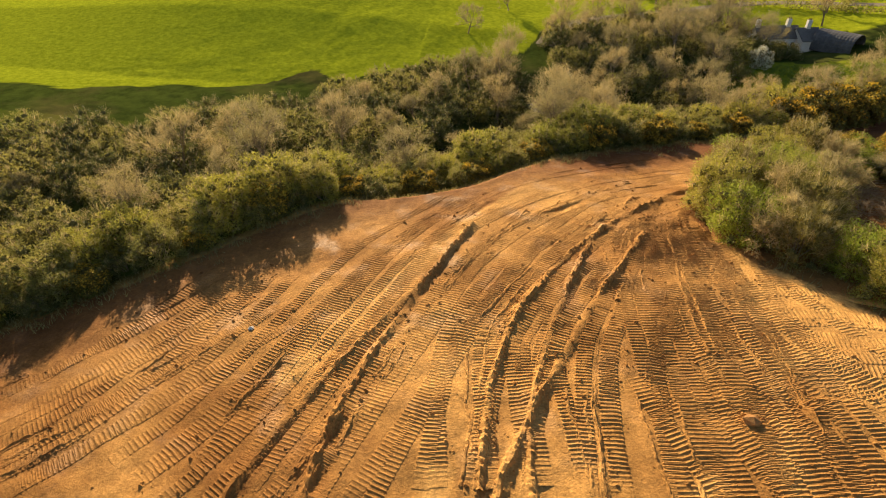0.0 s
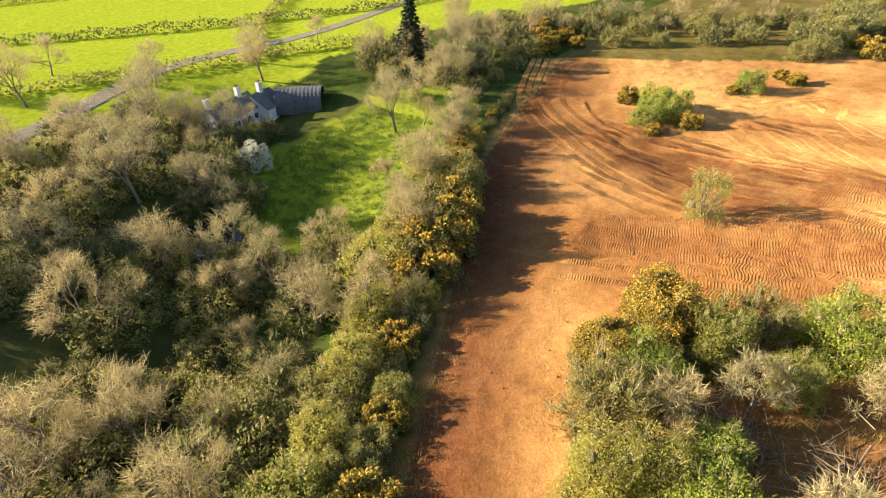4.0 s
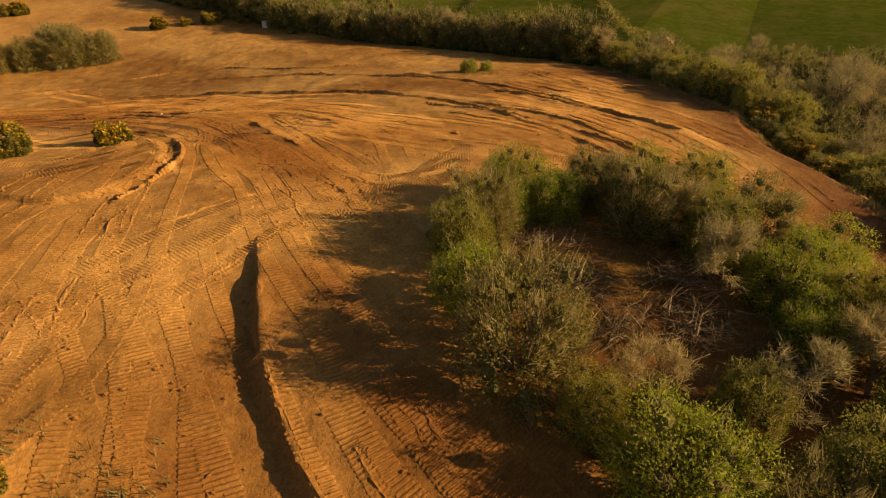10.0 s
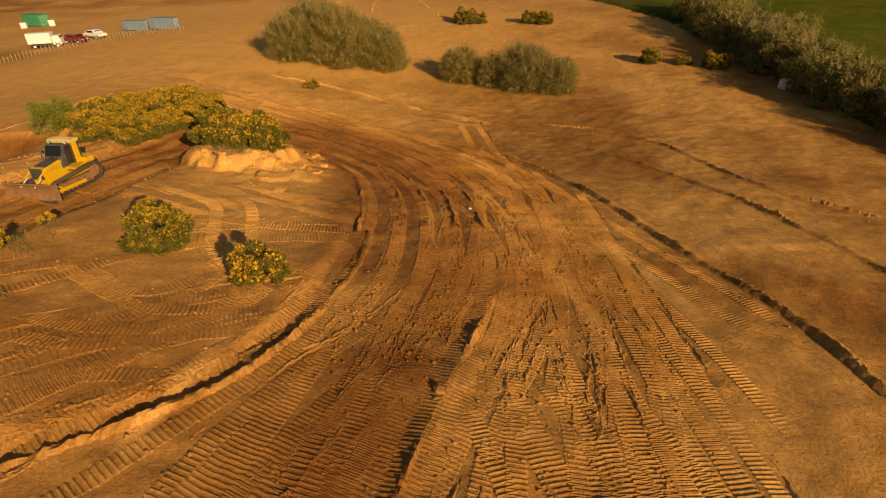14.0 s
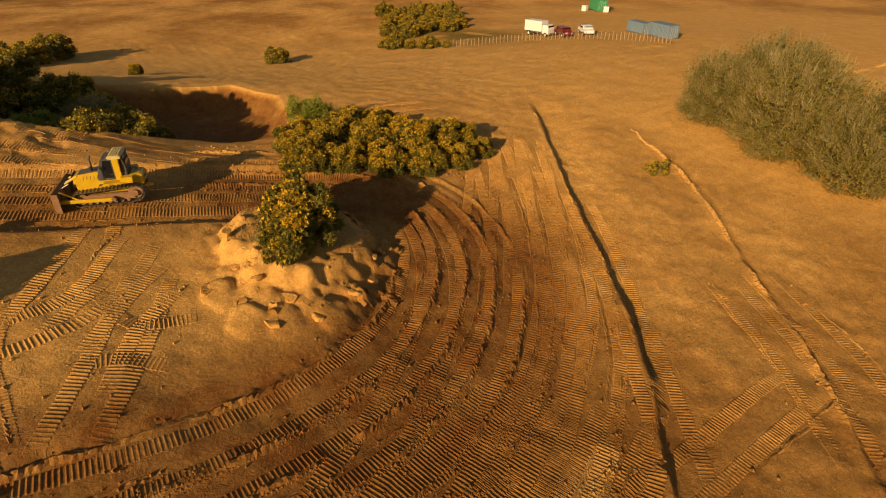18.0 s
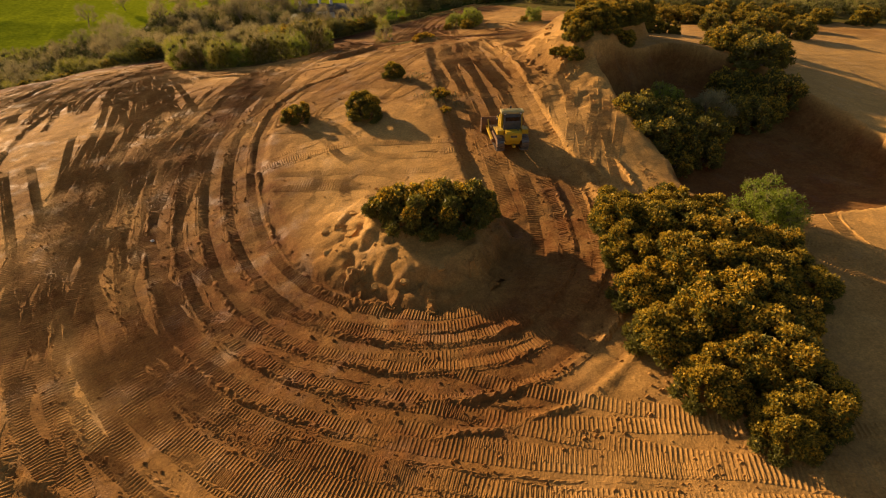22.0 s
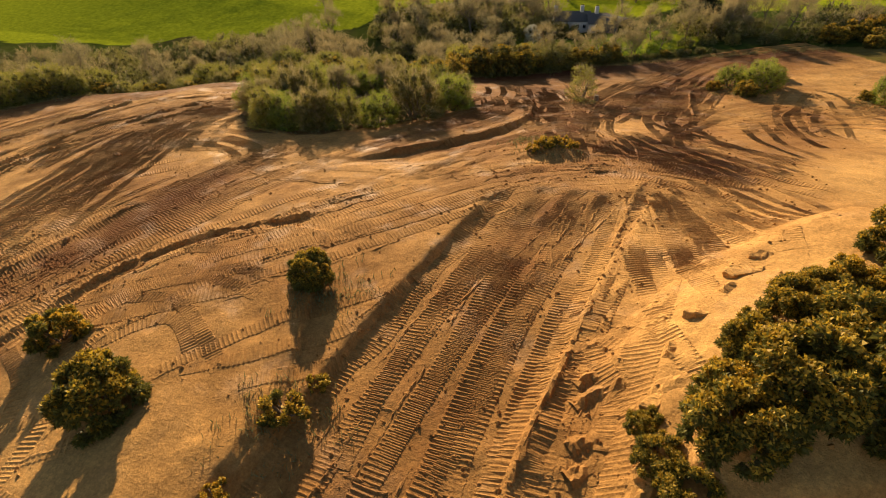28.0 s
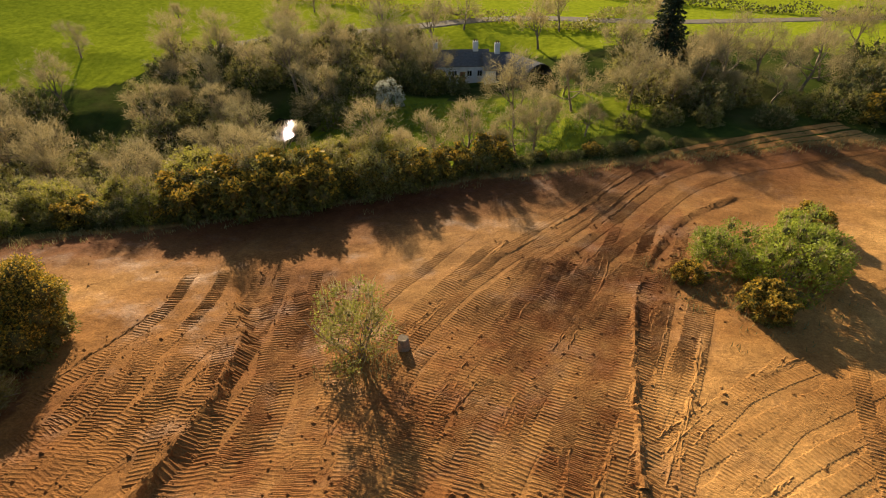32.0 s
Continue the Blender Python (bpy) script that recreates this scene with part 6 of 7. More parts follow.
def bulldozer():
    d = thing("bulldozer", "yellow crawler bulldozer with muddy blade standing on the graded run", "bulldozer")
    # hull and engine
    part("hull", prism([(-1.75, 0.62), (-1.95, 0.95), (-1.95, 1.45), (-1.2, 1.5), (1.75, 1.5), (1.75, 0.6)], 1.1, bevel=0.04), YELLOW, d)
    hood = part("hood", prism([(0.05, 1.48), (0.05, 2.0), (0.5, 2.02), (1.75, 1.86), (1.86, 1.80), (1.86, 1.3)], 1.06, bevel=0.05), YELLOW, d)
    part("hood_cover", prism([(0.08, 2.0), (0.08, 2.05), (0.5, 2.07), (1.55, 1.93), (1.55, 1.88), (0.5, 2.02)], 0.86, bevel=0.012), DARK_PAINT, hood, "matt dark grey anti-glare cover")
    for k in range(5):
        part("louvre", box((1.08, 0.03, 0.26), (0, 0.45 + 0.2 * k, 1.68), 0.008, (12, 0, 0)), DARK_PAINT, hood)
    part("grille", box((0.86, 0.05, 0.72), (0, 1.885, 1.55), 0.015), DARK_PAINT, hood, "dark radiator grille")
    for k in range(7):
        part("grille_bar", box((0.82, 0.03, 0.025), (0, 1.92, 1.25 + 0.1 * k), 0.006), BLACK_RUBBER, hood)
    ex = part("exhaust", rod(0.06, 0.75, (0.25, 0.85, 2.32), bevel=0.008), DARK_PAINT, d)
    part("exhaust_tip", rod(0.062, 0.2, (0.25, 0.80, 2.74), (25, 0, 0)), DARK_PAINT, ex)
    part("air_intake", rod(0.10, 0.32, (-0.25, 0.75, 2.14), bevel=0.02), BLACK_RUBBER, d)
    # cab
    cab = part("cab", prism([(-1.25, 1.48), (-1.32, 2.2), (-1.2, 2.86), (-0.02, 2.86), (0.3, 2.2), (0.45, 1.48)], 1.34, bevel=0.04), DARK_PAINT, d, "dark cab of tinted glass and black frame")
    for side in (-1, 1):
        part("side_window", prism([(-1.16, 1.9), (-1.2, 2.25), (-1.12, 2.76), (-0.62, 2.76), (-0.60, 1.9)], 0.02, (side * 0.672, 0, 0), 0.004), glass_mat, cab, "dark tinted glass")
        part("door_window", prism([(-0.52, 1.62), (-0.52, 2.76), (-0.08, 2.76), (0.03, 2.2), (0.02, 1.62)], 0.02, (side * 0.672, 0, 0), 0.004), glass_mat, cab, "dark tinted glass")
        part("door_handle", box((0.03, 0.14, 0.03), (side * 0.695, -0.42, 1.85), 0.008), DARK_PAINT, cab)
        part("mirror", box((0.05, 0.10, 0.22), (side * 0.86, 0.1, 2.35), 0.015), BLACK_RUBBER, cab)
        part("mirror_arm", rod(0.012, 0.2, (side * 0.77, 0.08, 2.45), (0, 90, 0), 8), BLACK_RUBBER, cab)
        part("grab_rail", rod(0.018, 0.9, (side * 0.71, 0.1, 1.98), None, 8), DARK_PAINT, cab)
    for side in (-1, 1):
        part("roll_post", prism([(-1.0, 1.5), (-1.0, 2.9), (-0.62, 2.9), (-0.62, 1.5)], 0.14, (side * 0.76, 0, 0), 0.03), YELLOW, d)
    part("rear_window", box((1.1, 0.02, 0.62), (0, -1.285, 2.36), 0.006, (9, 0, 0)), glass_mat, cab, "dark tinted glass")
    part("windscreen", box((1.16, 0.02, 0.68), (0, 0.165, 2.5), 0.006, (25, 0, 0)), glass_mat, cab, "dark tinted glass")
    roof = part("cab_roof", prism([(-1.16, 2.86), (-1.2, 3.0), (-1.1, 3.08), (-0.5, 3.08), (-0.4, 3.0), (-0.44, 2.86)], 1.74, bevel=0.03), CREAM, d, "sun-bleached cream roll bar over the cab")
    for k in range(4):
        part("roof_rib", box((1.4, 0.05, 0.03), (0, -1.03 + 0.15 * k, 3.085), 0.01), CREAM, roof)
    for side in (-1, 1):
        for y, t in ((-0.36, 0), (-1.24, 180)):
            lamp = part("work_lamp", box((0.18, 0.10, 0.13), (side * 0.6, y, 2.92), 0.02), DARK_PAINT, roof)
            part("lens", box((0.14, 0.015, 0.10), (side * 0.6, y + (0.055 if t == 0 else -0.055), 2.92), 0.004), LAMP_LENS, lamp)
    part("aerial", rod(0.008, 0.7, (-0.6, -1.0, 3.42), None, 6), BLACK_RUBBER, roof)
    # tail: tank, guard and drawbar
    tank = part("fuel_tank", prism([(-1.98, 0.95), (-2.1, 1.1), (-2.1, 1.62), (-1.95, 1.72), (-1.3, 1.72), (-1.3, 0.95)], 1.28, bevel=0.05), YELLOW, d)
    part("tank_cap", rod(0.07, 0.06, (0.4, -1.6, 1.75), None, 12), DARK_PAINT, tank)
    part("tail_plate", box((0.5, 0.02, 0.16), (0, -2.105, 1.4), 0.005), DARK_PAINT, tank)
    part("drawbar", box((0.22, 0.5, 0.16), (0, -2.2, 0.72), 0.03), YELLOW, d)
    part("hitch_pin", rod(0.04, 0.3, (0, -2.38, 0.76), None, 10), TRACK_STEEL, d)
    # tracks
    shoe_mesh = None
    for side in (-1, 1):
        x = side * 0.95
        tr = part("track_frame", prism([(-1.5, 0.28), (-1.5, 0.66), (-0.9, 0.74), (0.9, 0.74), (1.45, 0.62), (1.45, 0.28)], 0.3, (x, 0, 0), 0.04), MUDDY_STEEL, d, "mud-caked track frame")
        part("sprocket", rod(0.42, 0.12, (x, -1.52, 0.66), (0, 90, 0), 22, bevel=0.02), MUDDY_STEEL, tr)
        part("sprocket_hub", rod(0.2, 0.34, (x + side * 0.06, -1.52, 0.66), (0, 90, 0), 16, bevel=0.03), MUDDY_STEEL, tr)
        part("idler", rod(0.38, 0.14, (x, 1.56, 0.5), (0, 90, 0), 22, bevel=0.03), MUDDY_STEEL, tr)
        for k in range(7):
            part("roller", rod(0.12, 0.34, (x, -1.05 + 0.36 * k, 0.24), (0, 90, 0), 12, bevel=0.02), MUDDY_STEEL, tr)
        # the loop of shoes: round sprocket and idler, straight between
        a, b = Vector((-1.52, 0.66)), Vector((1.56, 0.5))
        pts = []
        for k in range(9):
            t = radians(100 + 150 * k / 8)
            pts.append((a.x + 0.52 * math.cos(t), a.y + 0.52 * math.sin(t)))
        pts += [(-1.1 + 2.4 * k / 10, 0.06) for k in range(11)]
        for k in range(9):
            t = radians(-75 + 155 * k / 8)
            pts.append((b.x + 0.47 * math.cos(t), b.y + 0.47 * math.sin(t)))
        pts += [(1.1 - 2.3 * k / 10, 0.99 + 0.015 * k) for k in range(11)]
        loop = np.array(pts + pts[:1])
        s = np.r_[0, np.cumsum(np.hypot(*np.diff(loop, axis=0).T))]
        n = 42
        for k in range(n):
            u = s[-1] * k / n
            y, z = np.interp(u, s, loop[:, 0]), np.interp(u, s, loop[:, 1])
            y2, z2 = np.interp((u + 0.05) % s[-1], s, loop[:, 0]), np.interp((u + 0.05) % s[-1], s, loop[:, 1])
            if shoe_mesh is None:
                bm = prism([(-0.105, 0.0), (-0.105, 0.03), (0.105, 0.03), (0.105, 0.0), (0.09, -0.06), (0.07, -0.06), (0.06, 0.0)], 0.56, bevel=0)
                shoe_mesh = bpy.data.meshes.new("track_shoe")
                bm.to_mesh(shoe_mesh)
                bm.free()
                shoe_mesh.materials.append(TRACK_STEEL)
            ob = part("track_shoe", shoe_mesh, None, tr)
            ob.matrix_basis = Matrix.Translation((x, y, z)) @ Matrix.Rotation(math.atan2(z2 - z, y2 - y), 4, "X")
        part("fender", box((0.58, 1.7, 0.05), (x, -0.75, 1.42), 0.015), YELLOW, d)
        part("fender_box", box((0.5, 0.7, 0.3), (x, -1.25, 1.6), 0.03), YELLOW, d)
        part("step", box((0.3, 0.16, 0.04), (x, 0.3, 1.3), 0.01), DARK_PAINT, d)
        # push arm, lift ram
        arm = part("push_arm", box((0.18, 2.9, 0.22), (side * 1.33, 1.15, 0.5), 0.03, (2, 0, 0)), YELLOW, d)
        part("arm_pivot", rod(0.13, 0.3, (side * 1.28, -0.3, 0.46), (0, 90, 0), 14), MUDDY_STEEL, arm)
        part("arm_brace", box((0.1, 1.1, 0.1), (side * 1.25, 2.1, 0.88), 0.02, (32, 0, 0)), YELLOW, arm)
        ram = part("lift_ram", rod(0.06, 0.9, (side * 0.5, 1.95, 1.62), (62, 0, 0), 12), YELLOW, d)
        part("ram_rod", rod(0.03, 0.8, (side * 0.5, 2.5, 1.2), (62, 0, 0), 10), LAMP_LENS, ram, "bright steel rod")
    # blade
    prof = []
    for k in range(9):
        z = 0.02 + 1.22 * k / 8
        prof.append((2.62 + 0.55 * ((z - 0.62) / 0.62) ** 2 * 0.45, z))
    back = [(y - 0.07, z) for y, z in reversed(prof)]
    blade = part("blade", prism(prof + back, 3.55, bevel=0.008), MUDDY_STEEL, d, "earth-stained curved dozer blade")
    part("cutting_edge", box((3.6, 0.05, 0.22), (0, 2.86, 0.1), 0.01, (-18, 0, 0)), TRACK_STEEL, blade, "bright worn cutting edge")
    for side in (-1, 1):
        part("end_plate", box((0.05, 0.36, 1.24), (side * 1.78, 2.68, 0.64), 0.012), MUDDY_STEEL, blade)
        part("end_bit", box((0.3, 0.06, 0.28), (side * 1.68, 2.87, 0.12), 0.012, (-18, 0, 0)), TRACK_STEEL, blade)
    for x in (-1.0, 0, 1.0):
        part("back_rib", box((0.06, 0.24, 0.95), (x, 2.48, 0.62), 0.012), MUDDY_STEEL, blade)
    part("top_rail", box((3.5, 0.08, 0.08), (0, 2.84, 1.24), 0.015), MUDDY_STEEL, blade)
    return d


dozer = bulldozer()
dozer.matrix_world = Matrix.Translation((42.3, -7.8, float(gz(42.3, -7.8)) + 0.06)) @ Matrix.Rotation(radians(-16), 4, "Z") @ Matrix.Rotation(radians(2.0), 4, "X")

# ---- buildings and yard ----
LIMEWASH = plain_material("limewash", (0.62, 0.60, 0.55), (0.78, 0.76, 0.71), 1.2, 0.9, spec=0.15)
SLATE = plain_material("slate", (0.10, 0.095, 0.09), (0.19, 0.18, 0.165), 4, 0.85, spec=0.2)
RUST = plain_material("rusty_iron", (0.09, 0.05, 0.035), (0.17, 0.09, 0.06), 1.0, 0.95, 0.0, spec=0.05)
GREY_IRON = plain_material("grey_iron", (0.08, 0.08, 0.085), (0.15, 0.15, 0.15), 1.0, 0.9, 0.0, spec=0.08)
BLUE_PAINT = plain_material("faded_blue_paint", (0.10, 0.17, 0.24), (0.17, 0.26, 0.33), 1.3, 0.6)
GREEN_PAINT = plain_material("green_paint", (0.02, 0.20, 0.09), (0.035, 0.28, 0.13), 1.3, 0.6)
WHITE_PAINT = plain_material("white_paint", (0.66, 0.66, 0.64), (0.8, 0.8, 0.78), 1.5, 0.45)
RED_PAINT = plain_material("dark_red_paint", (0.14, 0.02, 0.02), (0.22, 0.03, 0.025), 1.5, 0.35)
OLD_WOOD = plain_material("weathered_wood", (0.24, 0.18, 0.11), (0.42, 0.33, 0.22), 4, 0.9, spec=0.15)
WATER = plain_material("dark_water", (0.015, 0.018, 0.014), (0.03, 0.032, 0.024), 0.4, 0.07, spec=0.5, grain=0.04, depth=0.02)


def cottage():
    c = thing("cottage", "white limewashed cottage with dark slate roofs among trees", "house")
    for at, size, turn in (((0, 0), (9.5, 5.0, 2.7), 0), ((6.2, -1.6), (4.6, 6.4, 2.5), 1)):
        w, l, h = size
        t = 2.0
        gable = [(-l / 2, -0.6), (-l / 2, h), (0, h + t), (l / 2, h), (l / 2, -0.6)]
        part("wall", prism(gable, w, (at[0], at[1], 0), 0.02), LIMEWASH, c)
        for s in (-1, 1):
            slope = math.degrees(math.atan2(t, l / 2))
            roof = part("roof_slope", box((w + 0.5, math.hypot(l / 2, t) + 0.35, 0.14), (at[0], at[1] + s * (l / 4 + 0.05), h + t / 2 + 0.1), 0.02, (-s * slope, 0, 0)), SLATE, c)
            for k in range(5):
                f = (k + 0.5) / 5 - 0.5
                part("slate_course", box((w + 0.5, 0.05, 0.05), (at[0], at[1] + s * (l / 4 + 0.05 + f * l / 2), h + t / 2 + 0.18 - f * t), 0.01, (-s * slope, 0, 0)), SLATE, roof)
        part("ridge", rod(0.12, w + 0.5, (at[0], at[1], h + t + 0.16), (0, 90, 0), 8), SLATE, c)
    for x, y in ((-4.4, 0), (2.6, 0), (6.2, -1.6)):
        ch = part("chimney", box((0.9, 0.7, 2.0), (x, y, 5.3), 0.03), LIMEWASH, c)
        for s in (-0.2, 0.2):
            part("chimney_pot", rod(0.13, 0.4, (x + s, y, 6.45), None, 10, 0.1), RUST, ch)
    for x in (-3.2, -1.2, 1.4, 3.2):
        win = part("window", box((0.9, 0.08, 1.1), (x, -2.5, 1.5), 0.02), WHITE_PAINT, c)
        for s in (-0.2, 0.2):
            part("pane", box((0.34, 0.03, 0.92), (x + s, -2.55, 1.5), 0.005), glass_mat, win)
        part("sill", box((1.1, 0.2, 0.08), (x, -2.58, 0.9), 0.015), WHITE_PAINT, win)
    part("door", box((0.95, 0.08, 2.0), (0.2, -2.52, 0.75), 0.02), RED_PAINT, c)
    return c


cot = cottage()
cot.matrix_world = on_ground(46.6, 115.6, 12, 0.78, 0)


def barn(label, mat, long, wide, high, group="barns"):
    b = thing("barn", label, "barn", group)
    n = 14
    bm = bmesh.new()
    rings = []
    for y in np.linspace(-long / 2, long / 2, 25):
        k = 1 + 0.012 * (round((y + long / 2) / long * 24) % 2)
        rings.append([bm.verts.new((k * wide / 2 * math.cos(math.pi * i / n), y, 0.8 + k * high * math.sin(math.pi * i / n))) for i in range(n + 1)])
    for p, q in zip(rings, rings[1:]):
        for i in range(n):
            bm.faces.new((p[i], p[i + 1], q[i + 1], q[i]))
    up = bmesh.ops.extrude_face_region(bm, geom=bm.faces[:])
    bmesh.ops.translate(bm, vec=(0, 0, 0.08), verts=[v for v in up["geom"] if isinstance(v, bmesh.types.BMVert)])
    bmesh.ops.recalc_face_normals(bm, faces=bm.faces[:])
    part("curved_roof", bm, mat, b)
    for s in (-1, 1):
        part("side_wall", box((0.2, long, 1.6), (s * wide / 2, 0, 0.1), 0.02), GREY_IRON, b)
        for k in range(5):
            part("post", box((0.18, 0.18, 2.4), (s * (wide / 2 - 0.25), -long / 2 + 0.2 + k * (long - 0.4) / 4, 0.5), 0.02), OLD_WOOD, b)
    arch = [(wide / 2 * 0.97 * math.cos(math.pi * i / n), 0.75 + 0.97 * high * math.sin(math.pi * i / n)) for i in range(n + 1)]
    bm = prism([(-wide / 2 * 0.97, -0.5)] + [(x, z) for x, z in reversed(arch)] + [(wide / 2 * 0.97, -0.5)], 0.1, (0, 0, 0), 0)
    bmesh.ops.rotate(bm, matrix=Matrix.Rotation(radians(90), 3, "Z"), verts=bm.verts)
    bmesh.ops.translate(bm, vec=(0, long / 2 - 0.3, 0), verts=bm.verts)
    part("end_wall", bm, DARK_PAINT, b)
    return b


barn("grey round-roofed iron barn beside the cottage", GREY_IRON, 9.0, 6.0, 2.8, "").matrix_world = on_ground(55.4, 112.0, 40, 0.72, 0)


def container(label, mat, long=6.06, wide=2.44, high=2.5, group="containers"):
    c = thing("shipping_container", label, "container", group)
    part("floor_frame", box((long, wide, 0.16), (0, 0, 0.1), 0.02), DARK_PAINT, c)
    part("roof", box((long, wide, 0.06), (0, 0, high - 0.03), 0.015), mat, c)
    for s in (-1, 1):
        bm = bmesh.new()
        xs_ = np.linspace(-long / 2 + 0.1, long / 2 - 0.1, 61)
        lo = [bm.verts.new((x, s * (wide / 2 - (0.04 if (k // 2) % 2 else 0.0)), 0.15)) for k, x in enumerate(xs_)]
        hi = [bm.verts.new((v.co.x, v.co.y, high - 0.04)) for v in lo]
        for k in range(60):
            bm.faces.new((lo[k], lo[k + 1], hi[k + 1], hi[k]))
        up = bmesh.ops.extrude_face_region(bm, geom=bm.faces[:])
        bmesh.ops.translate(bm, vec=(0, -s * 0.03, 0), verts=[v for v in up["geom"] if isinstance(v, bmesh.types.BMVert)])
        bmesh.ops.recalc_face_normals(bm, faces=bm.faces[:])
        part("side_wall", bm, mat, c)
        part("end_wall", box((0.05, wide - 0.1, high - 0.2), (s * (long / 2 - 0.03), 0, high / 2), 0.01), mat, c)
        for t in (-1, 1):
            part("corner_post", box((0.14, 0.14, high), (s * (long / 2 - 0.07), t * (wide / 2 - 0.07), high / 2), 0.02), mat, c)
    for t in (-0.7, -0.25, 0.25, 0.7):
        part("lock_rod", rod(0.02, high - 0.3, (long / 2 + 0.02, t, high / 2), None, 8), LAMP_LENS, c)
    return c


box_blue = container("faded blue shipping container beside the yard fence", BLUE_PAINT)
box_blue.matrix_world = on_ground(62.6, -91.6, 165, 0.85, 0)
copy_thing(box_blue, on_ground(68.6, -93.0, 166, 0.85, 0))
shed = container("green site container at the edge of the gorse", GREEN_PAINT, 6.06, 2.44, 2.6)
shed.matrix_world = on_ground(100.4, -118, 150, 1.0, 0)


def vehicle(name, label, mat, cargo):
    c = thing(name, label, "car" if not cargo else "lorry")
    prof = [(-2.1, 0.45), (-2.15, 0.95), (-1.5, 1.0), (-0.9, 1.48), (0.7, 1.5), (1.3, 1.0), (2.1, 0.9), (2.15, 0.45)]
    if cargo:
        prof = [(1.4, 0.6), (1.4, 2.3), (2.6, 2.35), (2.95, 1.5), (3.0, 0.6)]
    body = part("body", prism(prof, 1.75 if not cargo else 2.1, bevel=0.06), mat, c)
    if cargo:
        part("cargo_box", box((2.2, 4.4, 2.0), (0, -0.9, 1.95), 0.05), WHITE_PAINT, c)
        part("chassis", box((0.9, 6.2, 0.25), (0, 0, 0.65), 0.03), DARK_PAINT, c)
        part("windscreen", box((1.8, 0.03, 0.7), (0, 2.8, 1.9), 0.02, (-22, 0, 0)), glass_mat, body)
    else:
        part("windscreen", box((1.5, 0.02, 0.62), (0, 1.0, 1.27), 0.02, (-52, 0, 0)), glass_mat, body)
        part("rear_window", box((1.45, 0.02, 0.6), (0, -1.2, 1.26), 0.02, (52, 0, 0)), glass_mat, body)
        for s in (-1, 1):
            part("side_window", box((0.02, 1.5, 0.34), (s * 0.88, -0.1, 1.25), 0.01), glass_mat, body)
    for s in (-1, 1):
        for y in ((-1.3, 1.35) if not cargo else (-2.0, 2.2)):
            r_ = 0.33 if not cargo else 0.45
            wh = part("wheel", rod(r_, 0.22, (s * (0.82 if not cargo else 0.98), y, r_), (0, 90, 0), 18, bevel=0.03), BLACK_RUBBER, c)
            part("rim", rod(r_ * 0.55, 0.23, (s * (0.83 if not cargo else 0.99), y, r_), (0, 90, 0), 14), LAMP_LENS, wh)
        part("headlight", box((0.3, 0.05, 0.14), (s * 0.6, 2.14 if not cargo else 2.98, 0.78), 0.02), LAMP_LENS, body)
    return c


vehicle("box_lorry", "white box lorry parked beside the yard fence", WHITE_PAINT, True).matrix_world = on_ground(78.5, -78.6, 100, 0.85, 0)
vehicle("parked_car", "dark red car parked behind the white lorry", RED_PAINT, False).matrix_world = on_ground(74.6, -80.6, 70, 1.0, 0)
vehicle("parked_car", "white car parked in the yard", WHITE_PAINT, False).matrix_world = on_ground(72.6, -84.0, 60, 1.0, 0)


def tank_box(label, x, y, size, turn=0, group="white boxes"):
    t = thing("plastic_tank", label, "tank", group, on_ground(x, y, turn, 1.0, 0))
    part("tank", box(size, (0, 0, size[2] / 2 + 0.1), 0.06), WHITE_PAINT, t)
    part("pallet", box((size[0] * 1.05, size[1] * 1.05, 0.12), (0, 0, 0.06), 0.01), OLD_WOOD, t)
    part("cap", rod(0.12, 0.08, (0, 0, size[2] + 0.13), None, 12), DARK_PAINT, t)


tank_box("white plastic tank on a pallet by the west hedge", -32.6, -38.4, (1.2, 1.1, 1.2), 20)
tank_box("white tank beside the green container", 96.2, -116.2, (1.2, 1.0, 1.2), 30)
tank_box("white tank on the yard edge", 101.5, -114.6, (1.2, 1.0, 1.2), 10)
SAND = soil_material("pale_sand", (0.55, 0.38, 0.18), (0.62, 0.44, 0.22))
bm = bmesh.new()
bmesh.ops.create_icosphere(bm, subdivisions=4, radius=1.0)
for v in bm.verts:
    n = noise.noise(v.co * 1.7) * 0.22 + noise.noise(v.co * 5) * 0.06
    v.co = Vector((v.co.x * 2.1, v.co.y * 1.6, max(-0.25, v.co.z * 1.4 - 0.15))) * (1 + n)
pile = part("sand_pile", bm, SAND)
tagged(pile, "pale sand heap tipped beside the west field", "heap")
pile.matrix_world = on_ground(-55.5, 33.0, 0, 1.0, 0.1)

# fence of the yard
fence = thing("yard_fence", "pale wooden stake fence along the edge of the yard", "fence")
stake = part("stake", box((0.09, 0.09, 1.25), (0, 0, 0.5), 0.012), OLD_WOOD, fence)
line = curve_of([(84, -61.5), (80.5, -67), (75.5, -74.5), (70.5, -79.5), (65, -84.5), (57.5, -87)], 0.62)
for k, (x, y) in enumerate(line):
    s = stake if k == 0 else part("stake", stake.data, None, fence)
    s.matrix_basis = on_ground(x, y, rnd.uniform(0, 90), 1.0, 0) @ Matrix.Rotation(radians(rnd.uniform(-7, 7)), 4, "X") @ Matrix.Diagonal((1, 1, rnd.uniform(0.75, 1.15), 1))
for off in (0.45, 0.85):
    v = [(x, y, float(gz(x, y)) + off) for x, y in line]
    part("wire", limbs("wire", [(*a, *b, 0.012, 0.012) for a, b in zip(v, v[1:])], DARK_PAINT, 3), None, fence)

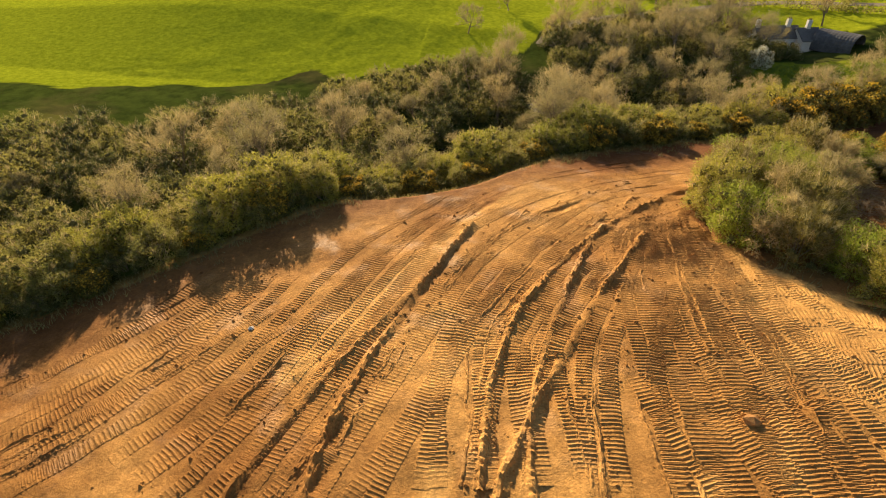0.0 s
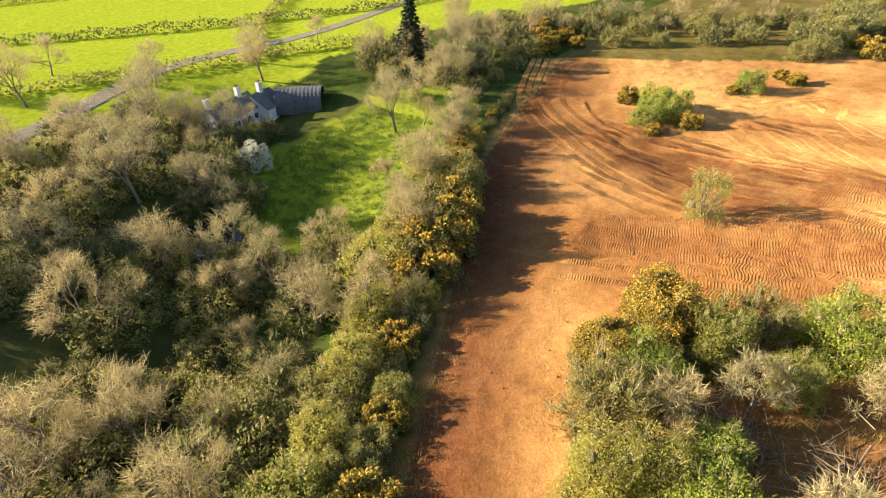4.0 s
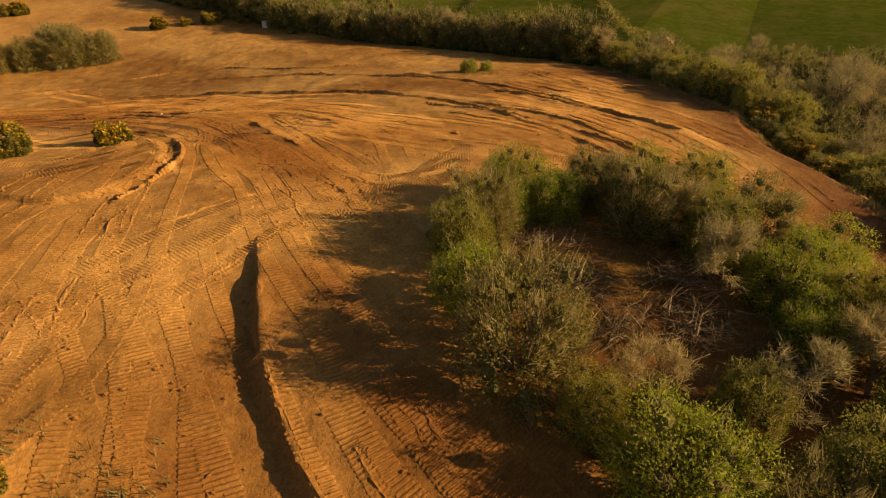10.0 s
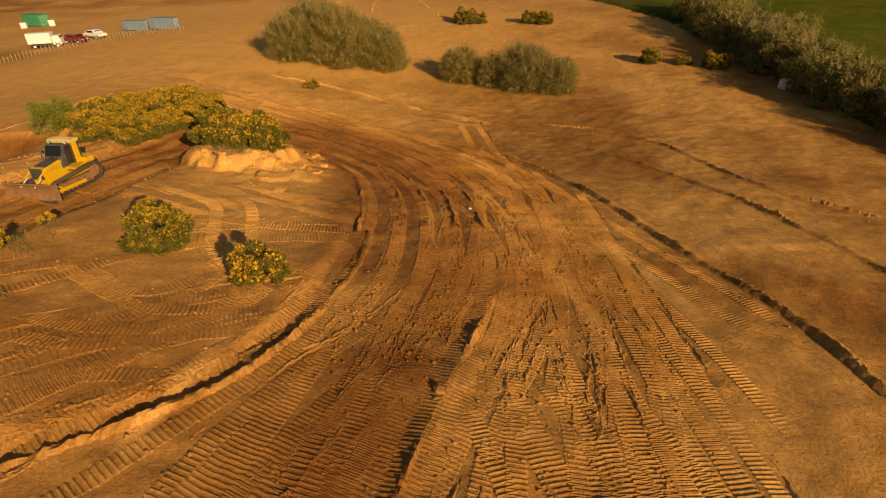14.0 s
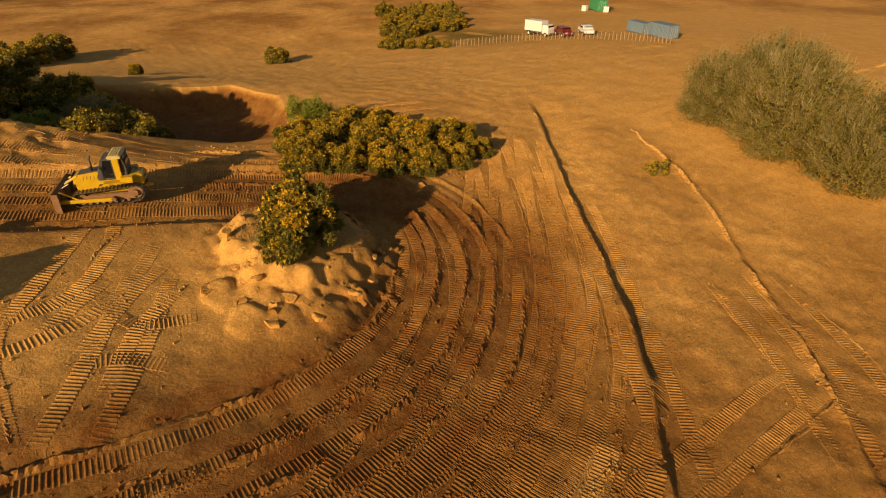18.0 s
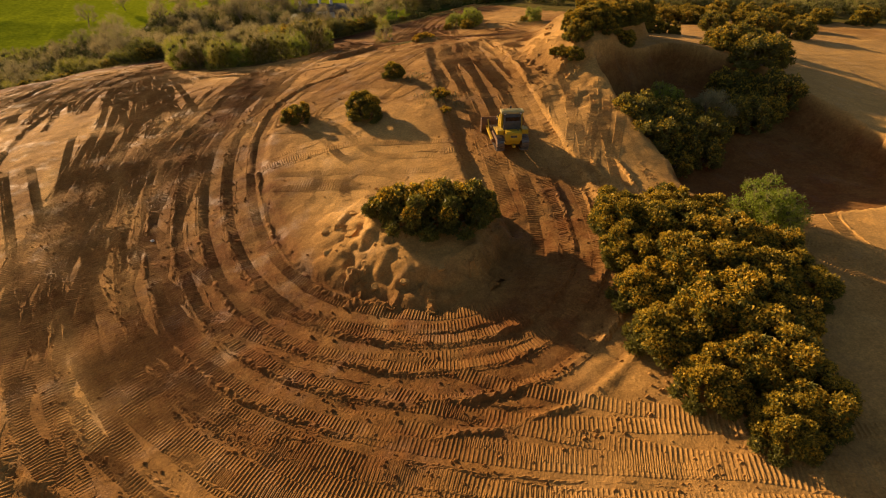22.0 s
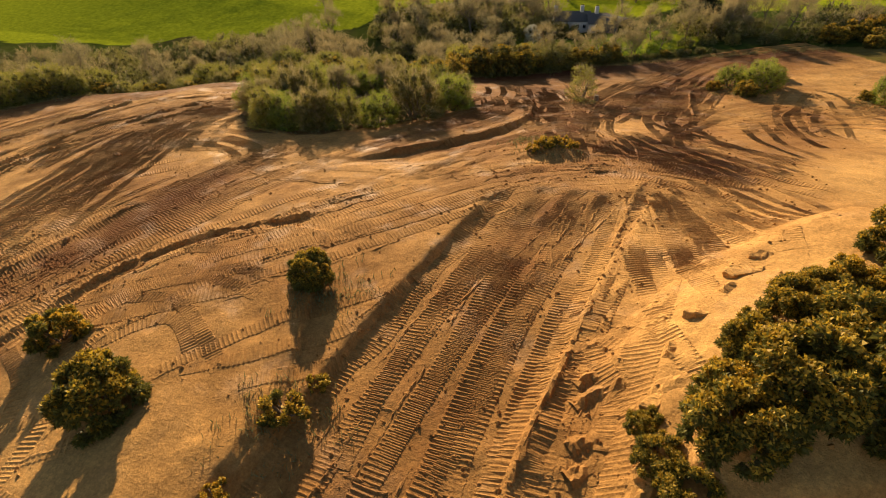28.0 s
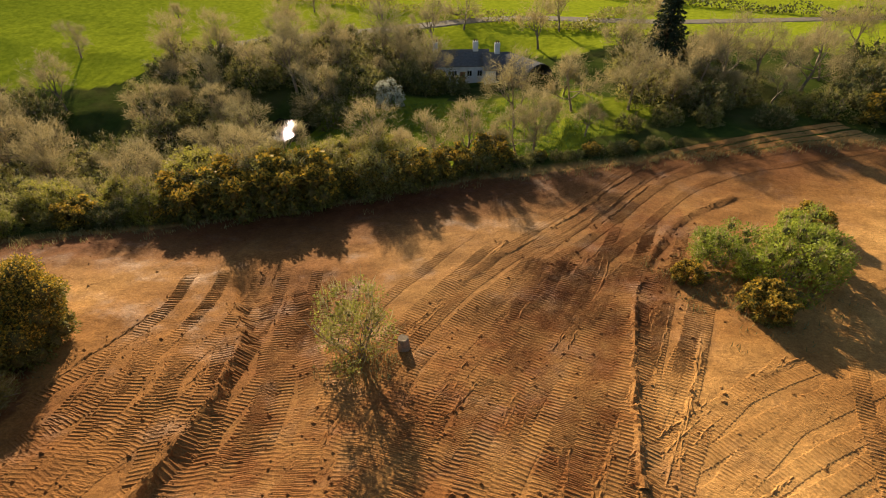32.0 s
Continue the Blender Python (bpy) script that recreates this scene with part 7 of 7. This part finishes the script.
# stump beside the lone tree
bm = rod(0.34, 0.9, (0, 0, 0.35), None, 14, 0.27, 0.03)
for v in bm.verts:
    v.co += noise.noise_vector(v.co * 3) * 0.06
stump = part("tree_stump", bm, BARK)
tagged(stump, "dark upright stump beside the lone young tree", "stump")
stump.matrix_world = on_ground(52.0, 58.7, 0, 1.0, 0.05)

# water in the valley
def pool(name, label):
    points, wide = BEDS[name]
    line = curve_of(points, 1.0)
    way = np.gradient(line, axis=0)
    way /= np.hypot(*way.T)[:, None]
    out = np.stack([-way[:, 1], way[:, 0]], -1) * wide * 0.8
    n, z = len(line), LEVEL[name]
    v = np.vstack([np.c_[line + out, np.full(n, z)], np.c_[line - out, np.full(n, z)]])
    i = np.arange(n - 1)
    return tagged(new(name, mesh_of(name, v, np.stack([i, i + n, i + n + 1, i + 1], -1), WATER)), label, "water", kind="structure")


pool("stream", "dark still water in the wooded valley")
pool("pond", "small pond glinting among the meadow trees")

# hedges that part the far fields
far_hedge = thing("field_hedge", "dark hedgerow between bright pastures", "hedge", "far hedgerows")
for n, pts in enumerate(([(-40, 172), (0, 150), (30, 142), (62, 128), (76, 118)], [(20, 190), (60, 160), (100, 138), (140, 130)], [(62, 128), (80, 150), (112, 176)], [(-120, 120), (-60, 200), (0, 230), (80, 220)], [(-52, 30), (-70, 20), (-100, 8)], [(-58, -10), (-80, -16), (-120, -30)])):
    h = far_hedge if n == 0 else thing("field_hedge", "dark hedgerow between bright pastures", "hedge", "far hedgerows")
    r = np.random.default_rng(200 + n)
    line = curve_of(pts, 0.25)
    p = np.repeat(line, 9, axis=0) + r.normal(0, 0.55, (len(line) * 9, 2))
    tall = 1.5 + 0.6 * grain_of(p[:, 0], p[:, 1], 4.0, 5)
    at = np.c_[p, gz(p[:, 0], p[:, 1]) + tall * r.uniform(0.05, 1, len(p))]
    part("foliage", cards("foliage", at, 0.3, 0.42, DARK_LEAF if n % 2 else SCRUB_LEAF, r), None, h, kind="stuff")
LANE = plain_material("lane_grit", (0.16, 0.13, 0.09), (0.27, 0.22, 0.15), 1.5, 0.9, spec=0.15)


def lane(label, points, wide):
    line = curve_of(points, 1.0)
    ob = ribbon(line, wide, (0.03, 0.045), "lane", LANE, None, 0.06, "pale gravel lane")
    tagged(ob, label, "lane", kind="structure")


lane("pale gravel lane winding through the valley", [(7, 106), (9, 112), (14, 120), (30, 128), (52, 136), (80, 132), (120, 140)], 3.0)


def lump(name, label, category, x, y, size, mat, seed):
    r = np.random.default_rng(seed)
    v = BALL_V * r.uniform(0.7, 1.25, (len(BALL_V), 1)) * [size, size * 0.8, size * 0.6]
    ob = tagged(new(name, mesh_of(name, v, BALL_F, mat)), label, category)
    ob.matrix_world = on_ground(x, y, r.uniform(0, 360), 1.0, -size * 0.25)


PALE_STONE = plain_material("pale_stone", (0.50, 0.48, 0.42), (0.68, 0.66, 0.60), 9, 0.85, spec=0.2)
lump("stone", "pale loose stone lying on churned earth", "stone", -11.3, 31.3, 0.2, PALE_STONE, 301)
lump("stone", "small pale stone on the ringed tracks", "stone", 15.0, -6.8, 0.18, PALE_STONE, 302)
lump("earth_clod", "large dark clod of earth beside the tracks", "clod", 12.0, 26.5, 0.42, BANK_SOIL, 303)
lump("earth_clod", "large dark clod of earth beside the tracks", "clod", 19.5, 13.6, 0.36, BANK_SOIL, 304)
